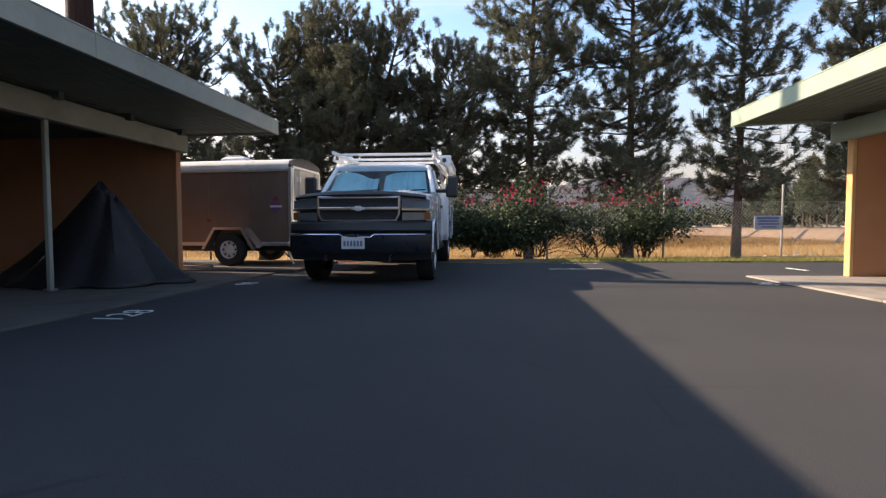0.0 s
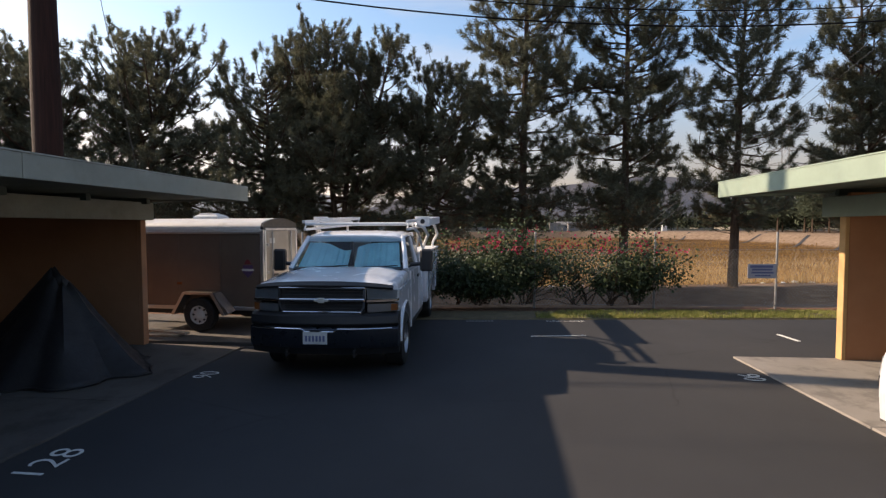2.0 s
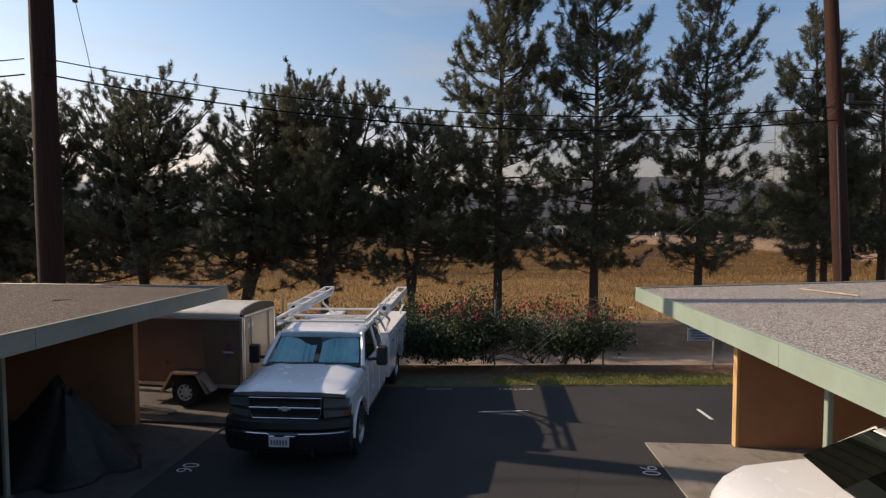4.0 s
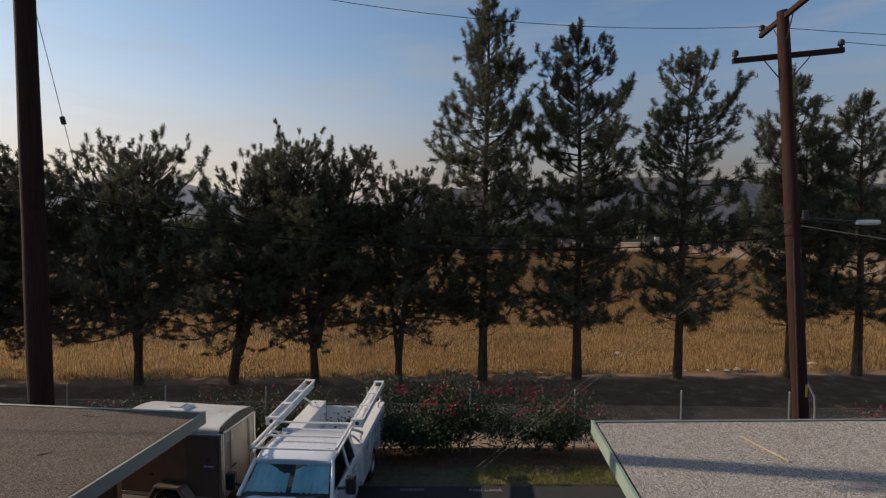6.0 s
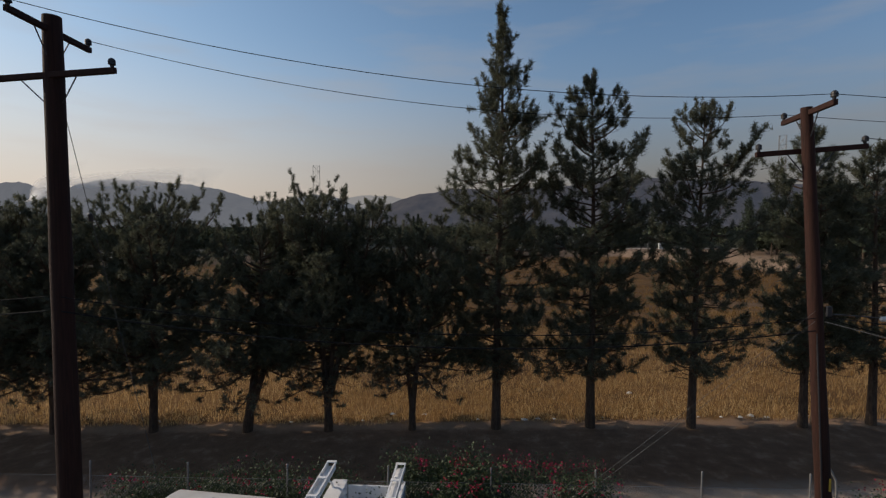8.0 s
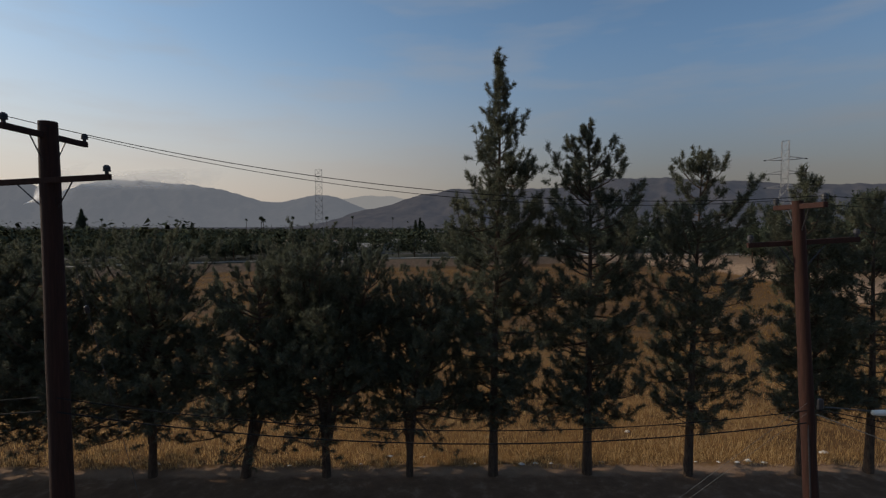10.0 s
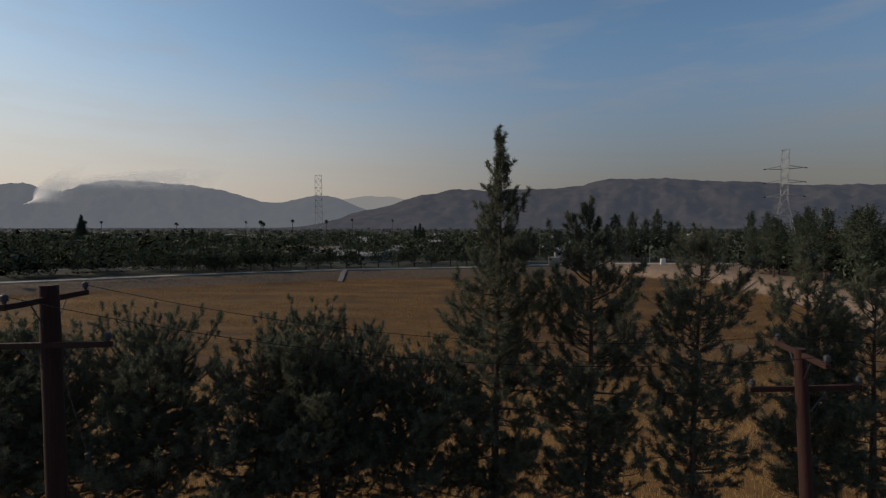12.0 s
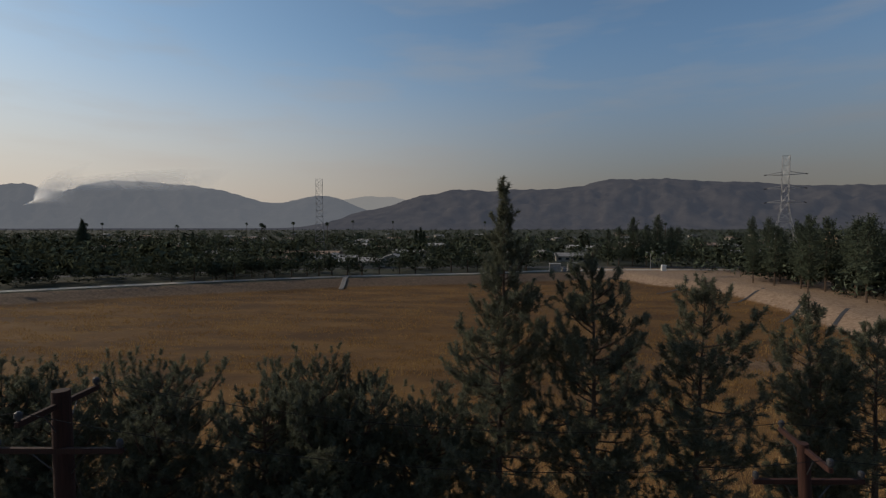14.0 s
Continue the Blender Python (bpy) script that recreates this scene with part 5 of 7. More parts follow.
def parked_car():
    """White people carrier nosed out of its bay; it points to -x."""
    C = thing("parked_car", pose(3.68, 4.42, 0), "white people carrier parked in the carport", "car")
    rows = []
    for x, w, zb, zs, zt in ((0.0, 0.28, 0.40, 0.62, 0.74), (0.12, 0.45, 0.32, 0.72, 0.88), (0.32, 0.66, 0.28, 0.82, 0.97), (0.6, 0.82, 0.28, 0.90, 1.04), (1.25, 0.89, 0.28, 0.98, 1.12), (1.5, 0.89, 0.28, 1.0, 1.16), (3.9, 0.89, 0.28, 1.02, 1.15), (4.5, 0.87, 0.32, 1.0, 1.12), (4.62, 0.78, 0.42, 0.95, 1.05)):
        zs, zt = zs + 0.07, zt + 0.075
        rows.append([(x, -w * 0.93, zb), (x, -w, zb + 0.2), (x, -w, zs), (x, -w * 0.88, zt - 0.03), (x, -w * 0.4, zt), (x, w * 0.4, zt), (x, w * 0.88, zt - 0.03), (x, w, zs), (x, w, zb + 0.2), (x, w * 0.93, zb)])
    part("body", Geo().loft(rows), WHITE_PAINT, C, smooth=40)
    rows = []
    for x, w, z in ((1.94, 0.68, 1.62), (2.10, 0.70, 1.665), (3.0, 0.72, 1.69), (4.0, 0.70, 1.65), (4.2, 0.68, 1.59)):
        rows.append([(x, -w, z - 0.07), (x, -w * 0.92, z - 0.01), (x, -w * 0.4, z + 0.01), (x, w * 0.4, z + 0.01), (x, w * 0.92, z - 0.01), (x, w, z - 0.07)])
    part("roof", Geo().loft(rows), WHITE_PAINT, C, smooth=40)
    for s in (-1, 1):
        part("pillar", Geo().tube([(1.42, s * 0.82, 1.19), (2.02, s * 0.69, 1.60)], 0.035, 8), WHITE_PAINT, C)
        for x in (2.35, 3.3, 4.3):
            part("pillar", Geo().tube([(x, s * 0.85, 1.19), (x * 0.98, s * 0.71, 1.61)], 0.035, 8), WHITE_PAINT, C)
        part("side_window", Geo().add([(1.5, s * 0.83, 1.21), (4.3, s * 0.85, 1.21), (4.1, s * 0.71, 1.59), (2.06, s * 0.71, 1.59)], [(0, 1, 2, 3)]), GLASS, C, "dark side window", fix=False)
        part("headlight", Geo().box((0.44, s * 0.62, 0.78), (0.22, 0.26, 0.13), 0.04), LAMP_GLASS, C)
        part("mirror", Geo().box((1.78, s * 0.93, 1.2), (0.10, 0.16, 0.12), 0.04), WHITE_PAINT, C)
        for x in (0.85, 3.75):
            w = part("wheel", Geo().lathe((x, s * 0.80, 0.31), (0, 1, 0), [(-0.1, 0.18), (-0.1, 0.29), (-0.06, 0.31), (0.06, 0.31), (0.1, 0.29), (0.1, 0.18)], 22), RUBBER, C, "black rubber tyre", smooth=True)
            part("hubcap", Geo().lathe((x, s * 0.86, 0.31), (0, 1, 0), [(0, 0.2), (s * 0.04, 0.19), (s * 0.055, 0.05)], 18), STEEL, w, smooth=True)
    part("windscreen", Geo().add([(1.30, -0.80, 1.21), (1.22, 0, 1.225), (1.30, 0.80, 1.21), (1.98, 0.68, 1.61), (1.94, 0, 1.63), (1.98, -0.68, 1.61)], [(0, 1, 4, 5), (1, 2, 3, 4)]), TINTED_GLASS, C, "dark windscreen", fix=False)
    part("cabin", Geo().box((2.9, 0, 1.12), (2.6, 1.5, 0.5), 0.05), CABIN, C)
    part("bumper", Geo().loft([[(0.02 + 0.62 * (abs(y) / 0.85) ** 2.2, y, z) for z in (0.34, 0.58)] + [(0.2 + 0.62 * (abs(y) / 0.85) ** 2.2, y, z) for z in (0.60, 0.32)] for y in (-0.85, -0.7, -0.4, 0, 0.4, 0.7, 0.85)]), WHITE_PAINT, C, smooth=True)
    part("grille", Geo().box((0.06, 0, 0.70), (0.05, 0.7, 0.10), 0.01), BLACK_PLASTIC, C)
    return C


parked_car()


def covered_heap():
    """Something tall under a grey sheet that trails on the floor."""
    rows, n, m = [], 40, 14
    for j in range(m + 1):
        t = j / m
        ring = []
        for k in range(n):
            a = 2 * math.pi * k / n
            fold = 1 + (0.09 * math.sin(a * 7 + 1.3 + 0.6 * math.sin(3 * t)) + 0.06 * math.sin(a * 12 + 0.4 + 2 * t) + 0.10 * noise.noise((math.cos(a) * 1.7, math.sin(a) * 1.7, t * 2.5))) * t ** 0.8
            rx, ry = 1.55 if math.cos(a) < 0 else 1.12, 0.85
            r = (0.06 * min(1.0, t * 12) + 0.94 * t ** 1.22) * fold
            ridge = 0.25 * max(0.0, -math.cos(a)) * (1 - t)
            z = 1.30 * max(0.0, 1 - t ** 1.2) ** 1.15 + ridge + 0.05 * noise.noise((math.cos(a) * 2, math.sin(a) * 2, t * 4)) * t * (1 - t) * 4 + 0.03 * math.sin(a * 7 + 1.3) * (1 - t)
            if j == m:
                z = 0.0 + 0.012 * (1 + math.sin(a * 9))
            ring.append((math.cos(a) * rx * r, math.sin(a) * ry * r, max(0.0, z) + 0.0))
        rows.append(ring)
    g = Geo().loft(rows[1:], caps=False)
    g.add([(0, 0, 1.34)] + rows[1], [(0, k + 1, (k + 1) % n + 1) for k in range(n)])
    ob = part("tarpaulin_cover", g, TARP, smooth=True)
    ob.location = (-5.58, 6.35, 0.026)
    tagged(ob, "dark grey tarpaulin draped over a tall pointed heap", "tarpaulin")
    ob.modifiers.new("cloth", "SOLIDIFY").thickness = 0.006
    part("hem", Geo().tube([Vector(p) + Vector((0, 0, 0.012)) for p in rows[-1] + rows[-1][:1]], 0.014, 6, caps=False), TARP, ob, "rolled hem along the floor", smooth=True, fix=False)


covered_heap()

# ---- pines along the track ----


def unit(v):
    v = np.asarray(v, float)
    return v / (np.linalg.norm(v) + 1e-9)


def needles(rs, tips, axes, size, per, width):
    """Bottle brushes of long needles round the shoot ends: one thin triangle each."""
    m = len(tips) * per
    tips, axes, sz = np.repeat(tips, per, 0), np.repeat(axes, per, 0), np.repeat(size, per)
    rnd = rs.normal(size=(m, 3))
    rnd -= axes * (rnd * axes).sum(1)[:, None]
    rnd /= np.linalg.norm(rnd, axis=1)[:, None] + 1e-9
    back = rs.uniform(0, 1, m)
    foot = tips - axes * (back * sz * 2.1)[:, None]
    up = np.clip(rs.normal(0.70, 0.22, m) - 0.30 * back, -0.1, 0.97)
    d = rnd * np.sqrt(1.0 - up ** 2)[:, None] + axes * up[:, None]
    d[:, 2] -= 0.12 * rs.uniform(0, 1, m)
    d /= np.linalg.norm(d, axis=1)[:, None]
    ln = sz * rs.uniform(0.75, 1.15, m)
    s = np.cross(d, rs.normal(size=(m, 3)))
    s /= np.linalg.norm(s, axis=1)[:, None] + 1e-9
    s *= (width * rs.uniform(0.7, 1.4, m))[:, None]
    return np.stack([foot - s, foot + s, foot + d * ln[:, None]], 1).reshape(-1, 3)


# crown half-width along its height, as shares of the widest
OUTLINES = {
    "spire": ((0, 0.06, 0.2, 0.4, 0.55, 0.68, 0.8, 0.9, 1.0), (0.5, 0.85, 1.0, 1.0, 0.86, 0.62, 0.36, 0.17, 0.05)),
    "column": ((0, 0.08, 0.25, 0.5, 0.7, 0.84, 0.93, 1.0), (0.6, 0.92, 1.0, 0.98, 0.82, 0.54, 0.26, 0.08)),
    "dome": ((0, 0.08, 0.3, 0.55, 0.75, 0.9, 1.0), (0.96, 1.06, 1.04, 0.97, 0.82, 0.56, 0.26)),
    "cone": ((0, 0.1, 0.5, 1.0), (0.8, 1.0, 0.62, 0.06)),
}
# limbs a metre, side shoots a metre of limb, brush size, needles a brush, needle width
HABITS = {
    "open": dict(limbs=9.6, shoots=3.6, brush=0.245, per=31, width=0.0122, lift=0.8, whorl=4),
    "lush": dict(limbs=13.0, shoots=4.0, brush=0.215, per=28, width=0.0126, lift=0.9, whorl=4),
    "far": dict(limbs=7.5, shoots=2.4, brush=0.8, per=10, width=0.075, lift=0.8, whorl=1),
}


def pine(base, height, low, radius, seed, habit="open", outline="column", lean=(0, 0), tops=((0, 0, 1.0),), fork=False, dry=0.12, trunk_r=0.2, thin=1.0, ragged=1.0, label=""):
    """A pine: bent trunk, limbs that sweep upward, shoots that end in brushes of needles.
    tops: (dx, dy, height share) of each leader; thin: share of the habit's limbs."""
    rs = np.random.default_rng(seed)
    ob = thing("pine_tree", pose(*base), label or "tall pine with dark needles and a bare lower trunk", "pine tree", "pines along the track")
    h_, far = HABITS[habit], habit == "far"
    wood, tips, axes, sizes = Geo(), [], [], []
    ts, ws = OUTLINES[outline]

    def brush(p, ax, k=1.0):
        tips.append(np.array(p))
        axes.append(unit(ax))
        sizes.append(h_["brush"] * k * rs.uniform(0.85, 1.15))

    def cluster(p, ax, k=1.0):
        """A puff of brushes that spread from one shoot end."""
        brush(p + ax * h_["brush"] * 0.7, ax, k)
        for _ in range(h_["whorl"] - 1):
            a2 = unit(ax + rs.normal(0, 0.42, 3))
            brush(p + a2 * h_["brush"] * rs.uniform(0.3, 0.9), a2, k * 0.95)

    def limb(p0, d0, length, t):
        """One limb with its side shoots."""
        p, d, pts, dirs = np.array(p0, float), unit(d0), [Vector(p0)], []
        for k in range(5):
            d = unit(d + np.array([0, 0, h_["lift"] * (0.05 + 0.07 * k) * (0.6 + t)]) + rs.normal(0, 0.09, 3))
            dirs.append(d)
            p = p + d * length / 5
            pts.append(Vector(p))
        r0 = 0.012 + 0.014 * length
        wood.tube(pts, [r0 * (1 - 0.16 * k) for k in range(6)], 3 if far else 5, caps=False)
        cluster(p, d + np.array([0, 0, 0.35]), 1.1)
        count = max(1, int(length * h_["shoots"] + rs.uniform(0, 1)))
        for k in range(count):
            u = 0.16 + 0.82 * (k + rs.uniform(0.1, 0.9)) / count
            i = min(4, int(u * 5))
            q = np.array(pts[i].lerp(pts[i + 1], u * 5 - i))
            side = np.cross(dirs[i], (0, 0, 1.0)) * (1 if k % 2 else -1)
            dd = unit(dirs[i] * rs.uniform(0.2, 0.9) + side * rs.uniform(0.3, 1.0) + np.array([0, 0, rs.uniform(-0.45, 0.75)]))
            ln = rs.uniform(0.25, 0.95) * min(1.0, 0.35 + 0.3 * length) * (1.6 if far else 1.0)
            mid = q + dd * ln * 0.6
            ax = unit(dd * 0.8 + np.array([0, 0, 0.35 + 0.35 * t]) + rs.normal(0, 0.12, 3))
            e = mid + ax * ln * 0.6
            if not far:
                wood.tube([q, mid, e], [0.012, 0.009, 0.006], 3, caps=False)
            cluster(e, ax, 1.0 - 0.4 * max(0.0, (t - 0.62) / 0.38))

    for li, (dx, dy, share) in enumerate(tops):
        h, n, ph, path = (height - 0.3) * share, 12, rs.uniform(0, 6, 2), []
        for k in range(n + 1):
            t = k / n
            spread = max(0.0, (t - 0.12) / 0.88)
            path.append(np.array([lean[0] * math.sin(t * 1.57) + dx * spread + 0.10 * math.sin(t * 5 + ph[0]) * t, lean[1] * t + dy * spread + 0.10 * math.sin(t * 4.4 + ph[1]) * t, h * t]))
        start = 0 if li == 0 or fork else 2
        tr = trunk_r * (1 if li == 0 else 0.7)
        pts = [Vector(path[0]) - Vector((0, 0, 0.3))] + [Vector(p) for p in path[1:]] if start == 0 else [Vector(p) for p in path[start:]]
        wood.tube(pts, [tr * (1.12 if k == 0 else 1) * max(0.07, 1 - (k / (len(pts) - 1)) ** 0.9) + 0.012 for k in range(len(pts))], 5 if far else 10, caps=False)
        z0 = low if li == 0 else low + 0.3 * (h - low)
        count = int((h - z0) * h_["limbs"] * thin * (1.0 if li == 0 else 0.6))
        for k in range(count):
            t = ((k + rs.uniform(0, 1)) / count) ** 1.2
            z = z0 + (h - z0) * t * 0.985
            tt = (z - low) / (h - low)
            a = k * 2.39996 + rs.normal(0, 0.6)
            u = z / h * n
            i = min(n - 1, int(u))
            p0 = path[i] + (path[i + 1] - path[i]) * (u - i)
            gust = 1 + ragged * (0.42 * noise.noise((math.cos(a) * 1.2 + seed, math.sin(a) * 1.2, z * 0.45)) + rs.normal(0, 0.10))
            reach = radius * float(np.interp(tt, ts, ws)) * gust * (1 if li == 0 else 0.66) * (rs.uniform(0.8, 1.12) if k % 3 else rs.uniform(0.4, 0.8))
            rise = -0.18 + 0.68 * tt + rs.normal(0, 0.2)
            ln = max(0.2, reach - 0.25) * (1 + 0.22 * max(0.0, rise))
            limb(p0, (math.cos(a), 0.8 * math.sin(a), rise), ln, tt)
        for k in range(3):
            brush(path[-1] + np.array([rs.normal(0, 0.04), rs.normal(0, 0.04), 0.25 - 0.3 * k]), (rs.normal(0, 0.1), rs.normal(0, 0.1), 1.0), 0.62 + 0.16 * k)
    # a few bare dead limbs under the crown
    if not far:
        for k in range(9):
            a, z = rs.uniform(0, 6.283), low * rs.uniform(0.75, 1.25)
            d = np.array([math.cos(a), math.sin(a), rs.uniform(-0.3, 0.2)])
            pts = [Vector((lean[0] * math.sin(z / height * 1.57), lean[1] * z / height, z))]
            for q in range(4):
                d = unit(d + rs.normal(0, 0.18, 3))
                pts.append(pts[-1] + Vector(d) * rs.uniform(0.25, 0.5))
                if q > 0:
                    wood.tube([pts[-1], pts[-1] + Vector(unit(d + rs.normal(0, 0.7, 3))) * 0.4], [0.008, 0.004], 3, caps=False)
            wood.tube(pts, [0.028, 0.022, 0.016, 0.011, 0.006], 4, caps=False)
    part("trunk", wood, BARK, ob, "dark furrowed trunk and limbs", smooth=60, fix=False)
    C, A, S = np.array(tips), np.array(axes), np.array(sizes)
    is_dry = rs.uniform(0, 1, len(C)) + 3.2 * np.clip((C[:, 2] - low + 0.5) / (height - low), 0, 1) < dry
    v = needles(rs, C[~is_dry], A[~is_dry], S[~is_dry], h_["per"], h_["width"])
    crown = new("crown", raw_mesh("crown", v, np.arange(len(v)).reshape(-1, 3), FAR_LEAF if far else PINE))
    crown.parent = ob
    if is_dry.sum() > 3:
        v = needles(rs, C[is_dry], A[is_dry], S[is_dry] * 0.9, h_["per"] // 2, h_["width"])
        d = new("dead_foliage", raw_mesh("dead_foliage", v, np.arange(len(v)).reshape(-1, 3), PINE_DRY))
        d.parent = ob
        tagged(d, "brown dead needle tufts", kind="stuff")
    return ob


def row_pine(x, y, top_z, low_z, radius, seed, **kw):
    z = ground_z(x, y)
    return pine((x, y, z - 0.05), top_z - z, low_z - z, radius, seed, **kw)


BROAD = "broad dense dark pine with several leaders"
LUSH = dict(habit="lush", outline="dome", dry=0.75)
OPEN = dict(habit="open", outline="column", dry=0.45)
row_pine(-28.3, 19.4, 9.2, 1.7, 3.6, 113, tops=((0.6, 0, 1.0), (-1.0, 0.2, 0.92)), label=BROAD, **LUSH)
row_pine(-24.0, 19.75, 9.6, 1.7, 4.0, 101, tops=((2.1, 0, 1.0), (-1.2, 0.4, 0.93)), label=BROAD, **LUSH)
row_pine(-19.86, 20.1, 8.9, 1.7, 3.6, 102, tops=((0.5, 0, 1.0), (-0.9, 0.2, 0.9)), label=BROAD, **LUSH)
row_pine(-15.05, 20.6, 10.0, 1.8, 3.7, 103, tops=((0.6, 0, 1.0), (-0.9, 0.3, 0.97)), lean=(0.1, 0), label=BROAD, **LUSH)
row_pine(-10.5, 21.0, 8.9, 1.9, 3.6, 104, lean=(1.3, 0), tops=((-0.5, 0, 1.0), (1.2, 0.3, 0.97)), trunk_r=0.24, label="leaning broad pine with a dark dense crown", **LUSH)
row_pine(-6.5, 21.35, 10.3, 1.9, 3.6, 105, tops=((-0.9, 0, 1.0), (0.9, 0.2, 0.96), (2.4, -0.2, 0.985)), label=BROAD, **LUSH)
row_pine(-2.5, 21.75, 8.6, 1.8, 3.2, 106, tops=((0.8, 0, 1.0), (-0.7, 0.1, 0.9)), fork=True, trunk_r=0.17, label="fork-trunked pine with a rounded crown", **LUSH)
row_pine(1.5, 22.2, 19.6, 2.1, 3.0, 107, lean=(0.2, 0.2), trunk_r=0.22, label="tallest slender pine with a pointed top", **{**OPEN, "outline": "spire"})
row_pine(6.0, 22.7, 16.3, 2.2, 3.0, 108, tops=((-0.1, -0.4, 1.0),), trunk_r=0.23, label="tall open pine with yellow-green tufts", **OPEN)
row_pine(10.7, 22.95, 15.0, 2.2, 2.9, 109, lean=(0.25, 0), trunk_r=0.2, thin=0.8, ragged=0.9, label="slim open pine with a curved trunk", **OPEN)
row_pine(15.9, 23.4, 14.2, 2.6, 2.1, 110, trunk_r=0.19, thin=0.75, label="tall pine standing close behind a pole", **OPEN)
row_pine(16.6, 23.7, 11.5, 2.4, 2.1, 111, trunk_r=0.16, thin=0.7, label="tall pine standing close behind a pole", **OPEN)
row_pine(19.2, 23.9, 13.1, 2.4, 2.35, 112, thin=0.75, **OPEN)

# ---- bougainvillea hedge ----


def shrub(base, size, seed, n_stem, n_leaf, bloom, label, leaf=0.074, leg=0.2, shoots=0):
    """Stems that fan out of a few stools, set with folded leaves; bracts in clumps near the top.
    shoots: long whips that stand clear of the mass."""
    rs = np.random.default_rng(seed)
    ob = thing("bougainvillea", pose(*base), label, "shrub", "flowering hedge shrubs")
    wood, pos, tip = Geo(), [], []
    stools = [np.array([rs.uniform(-0.36, 0.36) * size[0], rs.uniform(-0.15, 0.15) * size[1], 0.0]) for _ in range(max(2, int(size[0] * 1.6)))]
    for k in range(n_stem + shoots):
        whip = k >= n_stem
        a = rs.uniform(0, 6.283)
        foot = stools[k % len(stools)] + np.array([rs.normal(0, 0.05), rs.normal(0, 0.05), 0.0])
        d = unit(np.array([math.cos(a) * 0.55, math.sin(a) * 0.35, 1.0]))
        ln = size[2] * (rs.uniform(1.15, 1.4) if whip else rs.uniform(0.7, 1.1))
        pts, p = [Vector(foot)], foot.copy()
        for s in range(7):
            d = unit(d + np.array([math.cos(a) * 0.16, math.sin(a) * 0.12, -0.04 * s * (0.2 if whip else 1.0)]) + rs.normal(0, 0.08 if whip else 0.22, 3))
            p = p + d * ln / 6.5
            p[0] = np.clip(p[0], -size[0] * 0.55, size[0] * 0.55)
            p[1] = np.clip(p[1], -size[1] * 0.6, size[1] * 0.6)
            p[2] = np.clip(p[2], 0.1, size[2] * (1.3 if whip else 1.02))
            pts.append(Vector(p))
            if whip:
                for _ in range(10 if s > 2 else 0):
                    tip.append(p + rs.normal(0, 0.05, 3) - d * rs.uniform(0, ln / 6))
                continue
            for _ in range(int(n_leaf / n_stem / 7)):
                spread = 0.10 + 0.03 * s
                pos.append(p + np.clip(rs.normal(0, 1, 3), -1.7, 1.7) * np.array([spread * 1.4, spread * 1.2, spread]) - d * rs.uniform(0, ln / 6))
        wood.tube(pts, [0.017, 0.016, 0.014, 0.011, 0.009, 0.007, 0.005, 0.003], 4, caps=False)
    tagged(part("stem", wood, BARK, ob, "thin woody stems", fix=False), kind="stuff")
    P = np.array(pos)
    gap = np.array([0.5 + noise.noise((p[0] * 2.2 + seed, p[1] * 2.2, 5.0)) for p in P])
    P = P[P[:, 2] > leg * (0.35 + 1.3 * gap) + 0.35 * rs.uniform(0, 1, len(P)) ** 1.6]
    if tip:
        P = np.concatenate([P, np.array(tip)])
    n = len(P)
    ax = rs.normal(size=(n, 3)) + np.array([0, 0, 0.2])
    ax /= np.linalg.norm(ax, axis=1)[:, None]
    s = np.cross(ax, rs.normal(size=(n, 3)))
    s /= np.linalg.norm(s, axis=1)[:, None]
    L = leaf * rs.uniform(0.7, 1.4, n)[:, None]
    nn = np.cross(ax, s)
    v = np.stack([P, P + ax * L * 0.5 + s * L * 0.36 + nn * L * 0.1, P + ax * L, P + ax * L * 0.5 - s * L * 0.36 + nn * L * 0.1], 1)
    hi = P[:, 2] / size[2]
    patch = np.array([noise.noise((p[0] * 1.5 + seed, p[1] * 1.5, p[2] * 1.6)) for p in P])
    red = (patch > 0.22 - bloom) & (hi > 0.68 + 0.1 * (bloom < -0.2)) & (hi < 1.06) & (rs.uniform(0, 1, n) < 0.8)
    for nm, sel, mat, lb in (("foliage", ~red, BOUG, ""), ("blossom", red, BRACT, "crimson papery bracts")):
        vv = v[sel].reshape(-1, 3)
        if len(vv) == 0:
            continue
        c = new(nm, raw_mesh(nm, vv, np.arange(len(vv)).reshape(-1, 4), mat, 4))
        c.parent = ob
        tagged(c, lb, kind="stuff")
    return ob


shrub((-0.45, 13.1, 0), (2.6, 1.5, 2.02), 21, 34, 42000, -0.16, "dense dark bougainvillea hedge beside the truck", leg=0.25)
shrub((1.3, 13.2, 0), (2.1, 1.2, 2.0), 22, 22, 22000, 0.0, "bougainvillea hedge with red blossom along its top", leg=0.75, shoots=2)
shrub((2.65, 13.3, 0), (1.8, 1.0, 1.98), 24, 12, 9500, 0.10, "open bougainvillea with crimson blossom", leg=0.95)
shrub((3.75, 13.35, 0), (1.6, 1.0, 1.98), 23, 16, 13500, 0.04, "loose leggy bougainvillea with arching shoots", leg=0.45, shoots=7)
shrub((-8.6, 12.6, 0), (3.0, 1.4, 1.4), 25, 28, 14949, -0.14, "low dark hedge behind the trailer")
shrub((-6.3, 12.75, 0), (3.2, 1.4, 1.72), 26, 31, 17250, -0.16, "low dark hedge behind the trailer")
shrub((-3.6, 13.0, 0), (3.0, 1.4, 1.6), 27, 26, 13799, -0.06, "low dark hedge behind the trailer")
shrub((12.4, 13.8, 0), (1.8, 1.2, 1.3), 28, 15, 5979, 0.14, "small bougainvillea with red blossom by the fence")

